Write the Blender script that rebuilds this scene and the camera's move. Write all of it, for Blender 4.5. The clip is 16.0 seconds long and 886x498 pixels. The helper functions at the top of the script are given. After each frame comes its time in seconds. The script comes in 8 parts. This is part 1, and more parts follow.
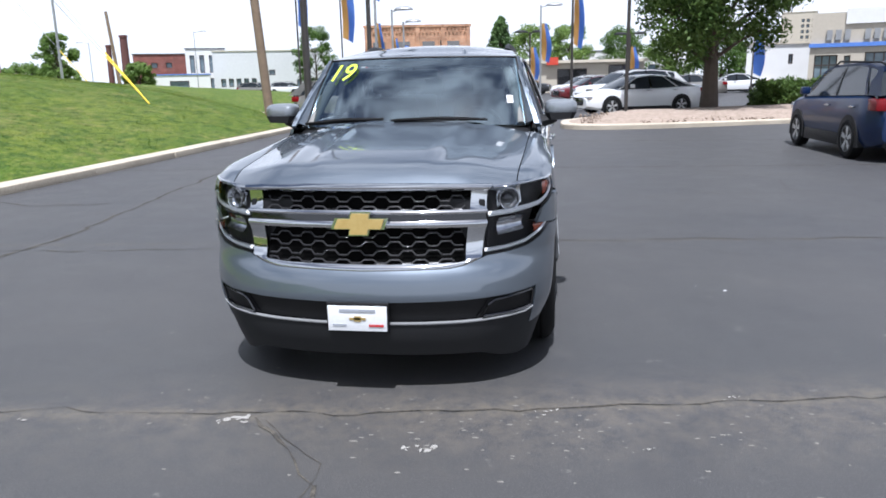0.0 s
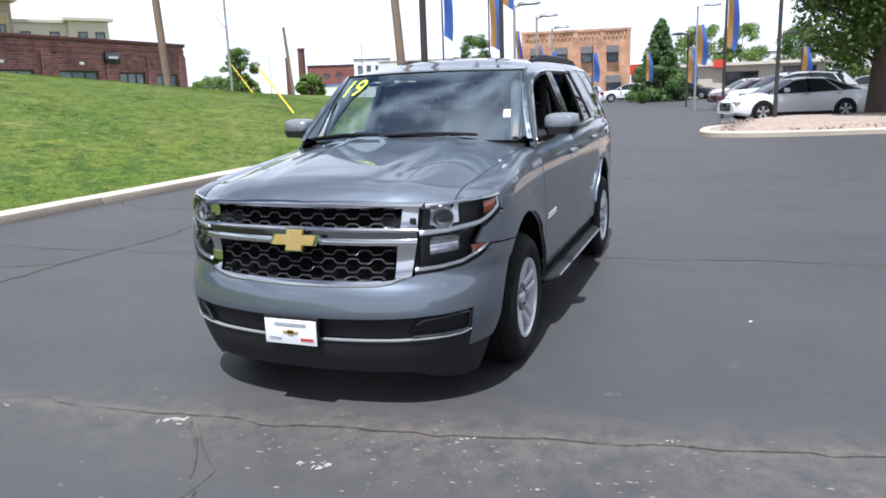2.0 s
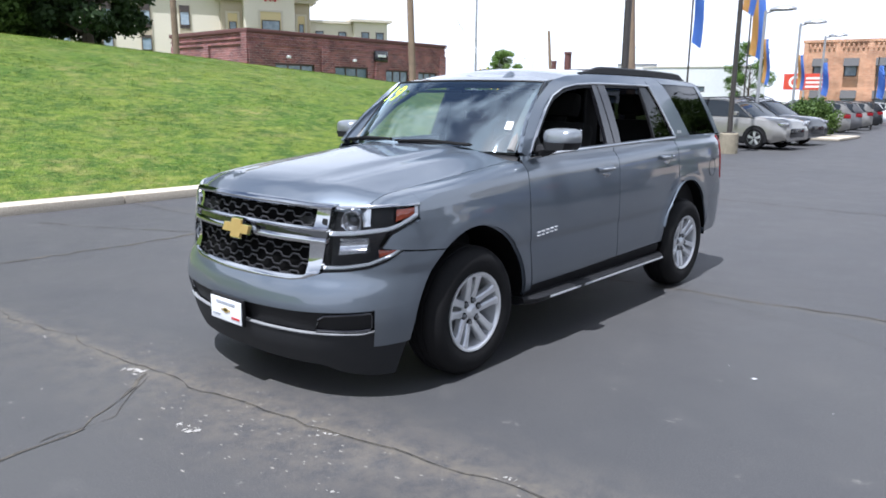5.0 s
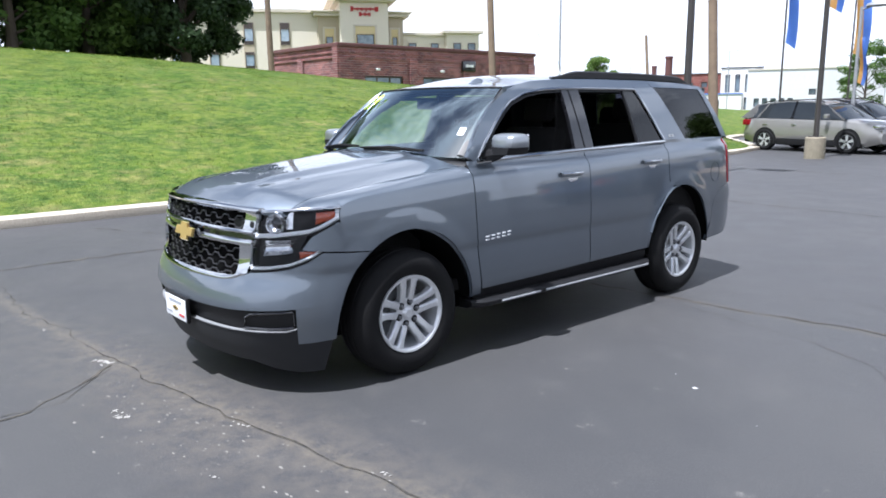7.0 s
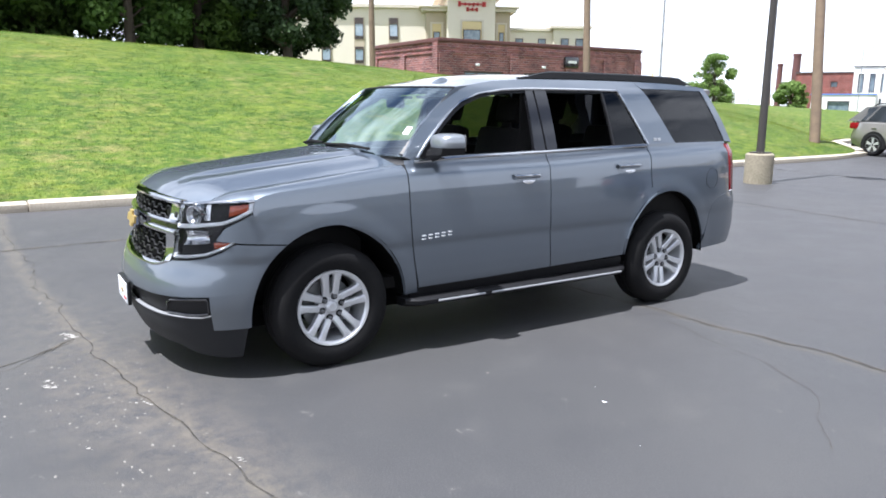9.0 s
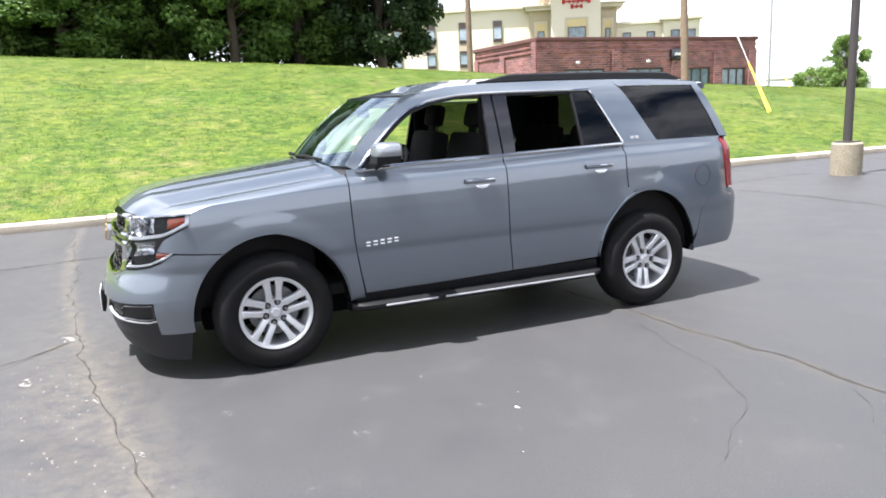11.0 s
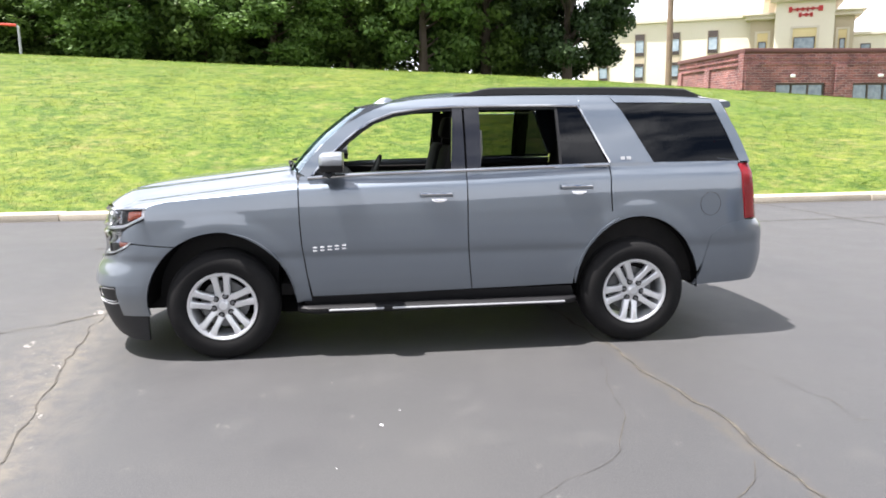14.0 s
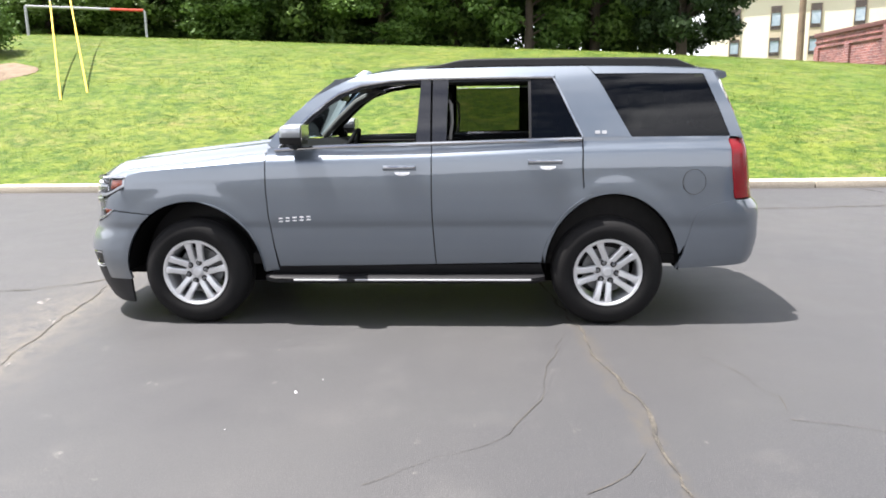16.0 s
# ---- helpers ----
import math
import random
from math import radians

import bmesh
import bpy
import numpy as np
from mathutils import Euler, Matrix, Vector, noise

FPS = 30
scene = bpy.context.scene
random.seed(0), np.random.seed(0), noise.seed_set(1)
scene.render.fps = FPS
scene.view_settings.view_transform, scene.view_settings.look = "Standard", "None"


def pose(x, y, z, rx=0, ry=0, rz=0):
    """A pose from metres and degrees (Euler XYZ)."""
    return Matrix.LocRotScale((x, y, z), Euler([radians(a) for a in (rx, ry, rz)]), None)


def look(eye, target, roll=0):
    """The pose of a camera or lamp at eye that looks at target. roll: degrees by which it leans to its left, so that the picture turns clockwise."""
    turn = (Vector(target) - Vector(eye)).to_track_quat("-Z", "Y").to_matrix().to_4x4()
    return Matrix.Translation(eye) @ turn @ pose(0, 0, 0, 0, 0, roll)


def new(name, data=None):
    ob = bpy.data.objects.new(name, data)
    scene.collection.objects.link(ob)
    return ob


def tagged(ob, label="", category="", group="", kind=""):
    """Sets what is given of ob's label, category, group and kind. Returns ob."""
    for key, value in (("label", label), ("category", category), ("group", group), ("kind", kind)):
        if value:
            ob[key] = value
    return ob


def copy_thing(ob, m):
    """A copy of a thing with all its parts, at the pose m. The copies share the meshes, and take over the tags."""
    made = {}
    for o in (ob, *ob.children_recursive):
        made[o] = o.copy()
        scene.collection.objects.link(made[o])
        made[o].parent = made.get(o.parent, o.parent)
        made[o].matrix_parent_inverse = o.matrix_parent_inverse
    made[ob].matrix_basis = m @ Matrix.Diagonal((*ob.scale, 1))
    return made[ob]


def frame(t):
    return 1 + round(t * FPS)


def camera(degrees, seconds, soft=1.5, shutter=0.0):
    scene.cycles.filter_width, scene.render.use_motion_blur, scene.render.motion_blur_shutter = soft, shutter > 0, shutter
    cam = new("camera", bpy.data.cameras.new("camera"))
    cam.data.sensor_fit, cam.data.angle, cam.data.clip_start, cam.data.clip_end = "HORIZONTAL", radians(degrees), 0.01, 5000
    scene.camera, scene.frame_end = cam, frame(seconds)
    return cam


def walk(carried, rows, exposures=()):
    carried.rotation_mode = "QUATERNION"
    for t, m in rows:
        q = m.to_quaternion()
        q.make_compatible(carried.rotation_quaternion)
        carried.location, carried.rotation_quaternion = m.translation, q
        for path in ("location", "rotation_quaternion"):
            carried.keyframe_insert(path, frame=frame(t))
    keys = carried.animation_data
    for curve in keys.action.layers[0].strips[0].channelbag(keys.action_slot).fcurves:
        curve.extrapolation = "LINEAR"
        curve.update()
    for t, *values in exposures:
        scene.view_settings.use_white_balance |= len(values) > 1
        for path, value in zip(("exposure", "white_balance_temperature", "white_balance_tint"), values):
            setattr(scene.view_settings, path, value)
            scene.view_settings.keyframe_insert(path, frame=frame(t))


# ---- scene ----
cam = camera(62.5, 16.0, soft=1.75)
PATH = [
    (0, (0.925, -3.437, 1.577), (0.642, -1.509, 1.126), -1.2),
    (0.5, (1.172, -3.356, 1.574), (0.794, -1.438, 1.149), -1.5),
    (1, (1.512, -3.321, 1.583), (0.99, -1.441, 1.147), -1.0),
    (1.5, (1.751, -3.202, 1.57), (1.137, -1.356, 1.108), -1.0),
    (2, (2.02, -3.102, 1.602), (1.313, -1.279, 1.179), -2.1),
    (2.5, (2.338, -3.049, 1.597), (1.527, -1.272, 1.166), -1.7),
    (3, (2.595, -2.932, 1.582), (1.715, -1.186, 1.161), -1.1),
    (3.5, (2.836, -2.776, 1.607), (1.859, -1.078, 1.202), -2.0),
    (4, (3.162, -2.668, 1.609), (2.053, -1.048, 1.223), -1.3),
    (4.5, (3.363, -2.513, 1.594), (2.175, -0.951, 1.207), -0.7),
    (4.7, (3.435, -2.402, 1.615), (2.2, -0.879, 1.22), -0.1),
    (6.8, (4.202, -1.706, 1.605), (2.744, -0.392, 1.221), -0.4),
    (7, (4.3, -1.637, 1.6), (2.813, -0.354, 1.219), -0.6),
    (7.5, (4.546, -1.459, 1.61), (3.025, -0.227, 1.197), -0.6),
    (8, (4.668, -1.23, 1.601), (3.12, -0.021, 1.223), 0.3),
    (8.5, (4.759, -0.988, 1.624), (3.162, 0.147, 1.224), -0.4),
    (9, (4.986, -0.754, 1.626), (3.326, 0.29, 1.233), 0.4),
    (9.2, (5.048, -0.676, 1.659), (3.391, 0.366, 1.25), 0.9),
    (11.3, (5.612, 0.428, 1.634), (3.783, 1.141, 1.253), -1.9),
    (11.5, (5.612, 0.553, 1.627), (3.778, 1.25, 1.24), -1.1),
    (12, (5.681, 0.843, 1.638), (3.804, 1.436, 1.286), -2.5),
    (12.5, (5.825, 1.106, 1.643), (3.909, 1.556, 1.285), -1.6),
    (13, (5.858, 1.356, 1.617), (3.929, 1.747, 1.261), -1.8),
    (13.5, (5.867, 1.653, 1.629), (3.93, 2.009, 1.28), -1.5),
    (14, (6.001, 1.973, 1.616), (4.042, 2.188, 1.275), -0.7),
    (14.5, (6.039, 2.211, 1.602), (4.083, 2.393, 1.227), -1.5),
    (15, (5.976, 2.513, 1.597), (4.012, 2.662, 1.252), -0.1),
    (15.5, (5.972, 2.785, 1.585), (3.998, 2.803, 1.264), -1.5),
    (16, (5.987, 3.101, 1.554), (4.03, 2.978, 1.164), -0.8),
]
EXPOSURES = [(0, 0.66, 5750, 13), (2, 0.72, 5750, 13), (4, 0.86, 5700, 13), (7, 1.04, 5700, 13), (9, 1.28, 5850, 13), (11.5, 1.70, 6200, 14), (16, 1.70, 6400, 14)]
walk(cam, [(t, look(eye, target, roll)) for t, eye, target, roll in PATH], EXPOSURES)

# ---- light ----
SUN = Vector((0.03, -0.37, 1.0)).normalized()
world = bpy.data.worlds.new("world")
scene.world = world
world.use_nodes = True
wn, wl = world.node_tree.nodes, world.node_tree.links
wn.clear()
w_out = wn.new("ShaderNodeOutputWorld")
w_bg = wn.new("ShaderNodeBackground")
w_sky = wn.new("ShaderNodeTexSky")
w_sky.sky_type = "NISHITA"
w_sky.sun_disc = False
w_sky.sun_elevation = math.asin(SUN.z)
w_sky.sun_rotation = math.atan2(SUN.x, SUN.y)
w_sky.dust_density = 2.5
w_co = wn.new("ShaderNodeTexCoord")
w_map = wn.new("ShaderNodeMapping")
w_map.inputs["Scale"].default_value = (1.0, 1.0, 2.2)
w_noise = wn.new("ShaderNodeTexNoise")
w_noise.inputs["Scale"].default_value = 2.6
w_noise.inputs["Detail"].default_value = 7.0
w_noise.inputs["Roughness"].default_value = 0.58
w_ramp = wn.new("ShaderNodeValToRGB")
w_ramp.color_ramp.elements[0].position = 0.42
w_ramp.color_ramp.elements[1].position = 0.62
w_mix = wn.new("ShaderNodeMix")
w_mix.data_type = "RGBA"
w_mix.inputs["B"].default_value = (16.5, 16.9, 17.4, 1.0)
wl.new(w_co.outputs["Generated"], w_map.inputs["Vector"])
wl.new(w_map.outputs["Vector"], w_noise.inputs["Vector"])
wl.new(w_noise.outputs["Fac"], w_ramp.inputs["Fac"])
# white haze towards the horizon
w_sep = wn.new("ShaderNodeSeparateXYZ")
wl.new(w_co.outputs["Generated"], w_sep.inputs["Vector"])
w_haze = wn.new("ShaderNodeMapRange")
for key, v in (("From Min", 0.22), ("From Max", 0.55), ("To Min", 1.0), ("To Max", 0.0)):
    w_haze.inputs[key].default_value = v
wl.new(w_sep.outputs["Z"], w_haze.inputs["Value"])
w_max = wn.new("ShaderNodeMath")
w_max.operation = "MAXIMUM"
wl.new(w_ramp.outputs["Color"], w_max.inputs[0])
wl.new(w_haze.outputs["Result"], w_max.inputs[1])
wl.new(w_max.outputs[0], w_mix.inputs["Factor"])
wl.new(w_sky.outputs["Color"], w_mix.inputs["A"])
wl.new(w_mix.outputs["Result"], w_bg.inputs["Color"])
w_bg.inputs["Strength"].default_value = 0.045
wl.new(w_bg.outputs["Background"], w_out.inputs["Surface"])

sun = new("sun", bpy.data.lights.new("sun", "SUN"))
sun.data.energy = 5.0
sun.data.angle = radians(0.6)
sun.data.color = (1.0, 0.965, 0.91)
sun.matrix_world = look(SUN * 60, (0, 0, 0))


# ---- materials ----
def mat(name, base, rough=0.6, metal=0.0, second=None, scale=6.0, fine=60.0, amount=0.5, bump=0.0,
        bump_scale=80.0, coat=0.0, per_object=0.0, coords="Object", emit=None, spec=0.5, flake=0.0):
    """A procedural surface: two tones mixed by noise at two scales, with fine relief."""
    m = bpy.data.materials.new(name)
    m.use_nodes = True
    n, l = m.node_tree.nodes, m.node_tree.links
    b = n["Principled BSDF"]
    b.inputs["Roughness"].default_value = rough
    b.inputs["Metallic"].default_value = metal
    b.inputs["Specular IOR Level"].default_value = spec
    b.inputs["Coat Weight"].default_value = coat
    b.inputs["Coat Roughness"].default_value = 0.03
    co = n.new("ShaderNodeTexCoord")
    if second is None:
        second = tuple(c * 0.8 for c in base)
    big = n.new("ShaderNodeTexNoise")
    big.inputs["Scale"].default_value = scale
    big.inputs["Detail"].default_value = 5.0
    small = n.new("ShaderNodeTexNoise")
    small.inputs["Scale"].default_value = fine
    small.inputs["Detail"].default_value = 3.0
    l.new(co.outputs[coords], big.inputs["Vector"])
    l.new(co.outputs[coords], small.inputs["Vector"])
    add = n.new("ShaderNodeMath")
    add.operation = "ADD"
    l.new(big.outputs["Fac"], add.inputs[0])
    l.new(small.outputs["Fac"], add.inputs[1])
    span = n.new("ShaderNodeMapRange")
    span.inputs["From Min"].default_value = 0.75
    span.inputs["From Max"].default_value = 1.25
    span.inputs["To Max"].default_value = amount
    l.new(add.outputs[0], span.inputs["Value"])
    mix = n.new("ShaderNodeMix")
    mix.data_type = "RGBA"
    mix.inputs["A"].default_value = (*base, 1)
    mix.inputs["B"].default_value = (*second, 1)
    l.new(span.outputs["Result"], mix.inputs["Factor"])
    colour = mix.outputs["Result"]
    if per_object:
        info = n.new("ShaderNodeObjectInfo")
        hsv = n.new("ShaderNodeHueSaturation")
        rng = n.new("ShaderNodeMapRange")
        rng.inputs["To Min"].default_value = 1 - per_object
        rng.inputs["To Max"].default_value = 1 + per_object
        l.new(info.outputs["Random"], rng.inputs["Value"])
        l.new(rng.outputs["Result"], hsv.inputs["Value"])
        l.new(colour, hsv.inputs["Color"])
        colour = hsv.outputs["Color"]
    l.new(colour, b.inputs["Base Color"])
    if bump:
        tex = n.new("ShaderNodeTexNoise")
        tex.inputs["Scale"].default_value = bump_scale
        tex.inputs["Detail"].default_value = 4.0
        bp = n.new("ShaderNodeBump")
        bp.inputs["Strength"].default_value = bump
        bp.inputs["Distance"].default_value = 0.02
        l.new(co.outputs[coords], tex.inputs["Vector"])
        l.new(tex.outputs["Fac"], bp.inputs["Height"])
        l.new(bp.outputs["Normal"], b.inputs["Normal"])
    if flake:
        tex = n.new("ShaderNodeTexNoise")
        tex.inputs["Scale"].default_value = 900.0
        bp = n.new("ShaderNodeBump")
        bp.inputs["Strength"].default_value = flake
        bp.inputs["Distance"].default_value = 0.0006
        l.new(co.outputs[coords], tex.inputs["Vector"])
        l.new(tex.outputs["Fac"], bp.inputs["Height"])
        l.new(bp.outputs["Normal"], b.inputs["Normal"])
    if emit:
        b.inputs["Emission Color"].default_value = (*emit[:3], 1)
        b.inputs["Emission Strength"].default_value = emit[3]
    return m


def glass(name, tint, mirror=0.12, ior=1.5, sheen=(1.0, 1.0, 1.0)):
    """A thin pane: tinted see-through with Fresnel gloss."""
    m = bpy.data.materials.new(name)
    m.use_nodes = True
    n, l = m.node_tree.nodes, m.node_tree.links
    n.clear()
    out = n.new("ShaderNodeOutputMaterial")
    tr = n.new("ShaderNodeBsdfTransparent")
    tr.inputs["Color"].default_value = (*tint, 1)
    gl = n.new("ShaderNodeBsdfGlossy")
    gl.inputs["Roughness"].default_value = 0.015
    gl.inputs["Color"].default_value = (*sheen, 1)
    fr = n.new("ShaderNodeFresnel")
    fr.inputs["IOR"].default_value = ior
    sc = n.new("ShaderNodeMath")
    sc.operation = "MULTIPLY_ADD"
    sc.inputs[1].default_value = 1.0
    sc.inputs[2].default_value = mirror
    sc.use_clamp = True
    mx = n.new("ShaderNodeMixShader")
    l.new(fr.outputs[0], sc.inputs[0])
    l.new(sc.outputs[0], mx.inputs[0])
    l.new(tr.outputs[0], mx.inputs[1])
    l.new(gl.outputs[0], mx.inputs[2])
    l.new(mx.outputs[0], out.inputs["Surface"])
    return m


def brick_mat(name, a, b, mortar, width=0.21, height=0.075):
    m = mat(name, a, 0.85)
    n, l = m.node_tree.nodes, m.node_tree.links
    bs = n["Principled BSDF"]
    co = n.new("ShaderNodeTexCoord")
    sep = n.new("ShaderNodeSeparateXYZ")
    com = n.new("ShaderNodeCombineXYZ")
    add = n.new("ShaderNodeMath")
    l.new(co.outputs["Object"], sep.inputs[0])
    l.new(sep.outputs["X"], add.inputs[0])
    l.new(sep.outputs["Y"], add.inputs[1])
    l.new(add.outputs[0], com.inputs["X"])
    l.new(sep.outputs["Z"], com.inputs["Y"])
    br = n.new("ShaderNodeTexBrick")
    br.inputs["Color1"].default_value = (*a, 1)
    br.inputs["Color2"].default_value = (*b, 1)
    br.inputs["Mortar"].default_value = (*mortar, 1)
    br.inputs["Scale"].default_value = 1.0
    br.inputs["Brick Width"].default_value = width
    br.inputs["Row Height"].default_value = height
    br.inputs["Mortar Size"].default_value = 0.008
    l.new(com.outputs[0], br.inputs["Vector"])
    nz = n.new("ShaderNodeTexNoise")
    nz.inputs["Scale"].default_value = 0.9
    nz.inputs["Detail"].default_value = 6.0
    l.new(co.outputs["Object"], nz.inputs["Vector"])
    mr = n.new("ShaderNodeMapRange")
    mr.inputs["From Min"].default_value = 0.3
    mr.inputs["From Max"].default_value = 0.7
    mr.inputs["To Min"].default_value = 0.72
    mr.inputs["To Max"].default_value = 1.25
    l.new(nz.outputs["Fac"], mr.inputs["Value"])
    hs = n.new("ShaderNodeHueSaturation")
    l.new(mr.outputs["Result"], hs.inputs["Value"])
    l.new(br.outputs["Color"], hs.inputs["Color"])
    l.new(hs.outputs["Color"], bs.inputs["Base Color"])
    bp = n.new("ShaderNodeBump")
    bp.inputs["Strength"].default_value = 0.5
    bp.inputs["Distance"].default_value = 0.01
    bp.invert = True
    l.new(br.outputs["Fac"], bp.inputs["Height"])
    l.new(bp.outputs["Normal"], bs.inputs["Normal"])
    return m


def leaf_mat(name, a, b, rough=0.55):
    """Leaves: the tone varies from leaf to leaf and from clump to clump, and light comes through."""
    m = bpy.data.materials.new(name)
    m.use_nodes = True
    n, l = m.node_tree.nodes, m.node_tree.links
    bs = n["Principled BSDF"]
    bs.inputs["Roughness"].default_value = rough
    bs.inputs["Specular IOR Level"].default_value = 0.2
    geo = n.new("ShaderNodeNewGeometry")
    co = n.new("ShaderNodeTexCoord")
    nz = n.new("ShaderNodeTexNoise")
    nz.inputs["Scale"].default_value = 0.8
    l.new(co.outputs["Object"], nz.inputs["Vector"])
    ad = n.new("ShaderNodeMath")
    ad.operation = "MULTIPLY_ADD"
    ad.inputs[1].default_value = 0.55
    l.new(geo.outputs["Random Per Island"], ad.inputs[0])
    sh = n.new("ShaderNodeMath")
    sh.operation = "SUBTRACT"
    sh.inputs[1].default_value = 0.22
    l.new(nz.outputs["Fac"], sh.inputs[0])
    l.new(sh.outputs[0], ad.inputs[2])
    mx = n.new("ShaderNodeMix")
    mx.data_type = "RGBA"
    mx.inputs["A"].default_value = (*a, 1)
    mx.inputs["B"].default_value = (*b, 1)
    l.new(ad.outputs[0], mx.inputs["Factor"])
    l.new(mx.outputs["Result"], bs.inputs["Base Color"])
    tl = n.new("ShaderNodeBsdfTranslucent")
    l.new(mx.outputs["Result"], tl.inputs["Color"])
    ms = n.new("ShaderNodeMixShader")
    ms.inputs[0].default_value = 0.24
    l.new(bs.outputs[0], ms.inputs[1])
    l.new(tl.outputs[0], ms.inputs[2])
    l.new(ms.outputs[0], n["Material Output"].inputs["Surface"])
    return m


def grass_mat(name, islands):
    """Mown lawn: green tones in patches at three scales, with dry straw-coloured spots."""
    m = bpy.data.materials.new(name)
    m.use_nodes = True
    n, l = m.node_tree.nodes, m.node_tree.links
    b = n["Principled BSDF"]
    b.inputs["Roughness"].default_value = 0.75
    b.inputs["Specular IOR Level"].default_value = 0.15
    co = n.new("ShaderNodeTexCoord")
    squash = n.new("ShaderNodeMapping")
    squash.inputs["Scale"].default_value = (1.0, 0.55, 1.0)
    l.new(co.outputs["Object"], squash.inputs["Vector"])

    def field(scale, lo, hi, to_hi=1.0, detail=5.0):
        t = n.new("ShaderNodeTexNoise")
        t.inputs["Scale"].default_value = scale
        t.inputs["Detail"].default_value = detail
        t.inputs["Roughness"].default_value = 0.62
        l.new(squash.outputs["Vector"], t.inputs["Vector"])
        r = n.new("ShaderNodeMapRange")
        for k, v in (("From Min", lo), ("From Max", hi), ("To Max", to_hi)):
            r.inputs[k].default_value = v
        l.new(t.outputs["Fac"], r.inputs["Value"])
        return r.outputs["Result"]

    def blend(fac, a, c):
        x = n.new("ShaderNodeMix")
        x.data_type = "RGBA"
        for key, v in (("A", a), ("B", c)):
            if isinstance(v, tuple):
                x.inputs[key].default_value = (*v, 1)
            else:
                l.new(v, x.inputs[key])
        l.new(fac, x.inputs["Factor"])
        return x.outputs["Result"]

    c = blend(field(0.45, 0.36, 0.64), (0.067, 0.119, 0.012), (0.122, 0.152, 0.020))
    c = blend(field(2.6, 0.42, 0.66, 0.75), c, (0.034, 0.078, 0.013))
    c = blend(field(7.0, 0.50, 0.68, 0.85), c, (0.166, 0.188, 0.040))
    c = blend(field(4.4, 0.46, 0.62, 0.8, 6.0), c, (0.030, 0.066, 0.010))
    c = blend(field(11.0, 0.50, 0.68, 0.7, 7.0), c, (0.032, 0.072, 0.012))
    c = blend(field(19.0, 0.53, 0.70, 0.7, 6.0), c, (0.165, 0.198, 0.045))
    dry = n.new("ShaderNodeMath")
    dry.operation = "MULTIPLY"
    l.new(field(0.8, 0.46, 0.66), dry.inputs[0])
    l.new(field(5.0, 0.46, 0.64, 0.7, 8.0), dry.inputs[1])
    c = blend(dry.outputs[0], c, (0.215, 0.190, 0.070))
    if islands:
        geo = n.new("ShaderNodeNewGeometry")
        hsv = n.new("ShaderNodeHueSaturation")
        r = n.new("ShaderNodeMapRange")
        r.inputs["To Min"].default_value = 0.70
        r.inputs["To Max"].default_value = 1.35
        l.new(geo.outputs["Random Per Island"], r.inputs["Value"])
        l.new(r.outputs["Result"], hsv.inputs["Value"])
        l.new(c, hsv.inputs["Color"])
        c = hsv.outputs["Color"]
    else:
        tex = n.new("ShaderNodeTexNoise")
        tex.inputs["Scale"].default_value = 22.0
        tex.inputs["Detail"].default_value = 6.0
        bp = n.new("ShaderNodeBump")
        bp.inputs["Strength"].default_value = 0.9
        bp.inputs["Distance"].default_value = 0.05
        l.new(co.outputs["Object"], tex.inputs["Vector"])
        l.new(tex.outputs["Fac"], bp.inputs["Height"])
        l.new(bp.outputs["Normal"], b.inputs["Normal"])
    l.new(c, b.inputs["Base Color"])
    if islands:
        tl = n.new("ShaderNodeBsdfTranslucent")
        l.new(c, tl.inputs["Color"])
        ms = n.new("ShaderNodeMixShader")
        ms.inputs[0].default_value = 0.6
        l.new(b.outputs[0], ms.inputs[1])
        l.new(tl.outputs[0], ms.inputs[2])
        l.new(ms.outputs[0], n["Material Output"].inputs["Surface"])
    return m


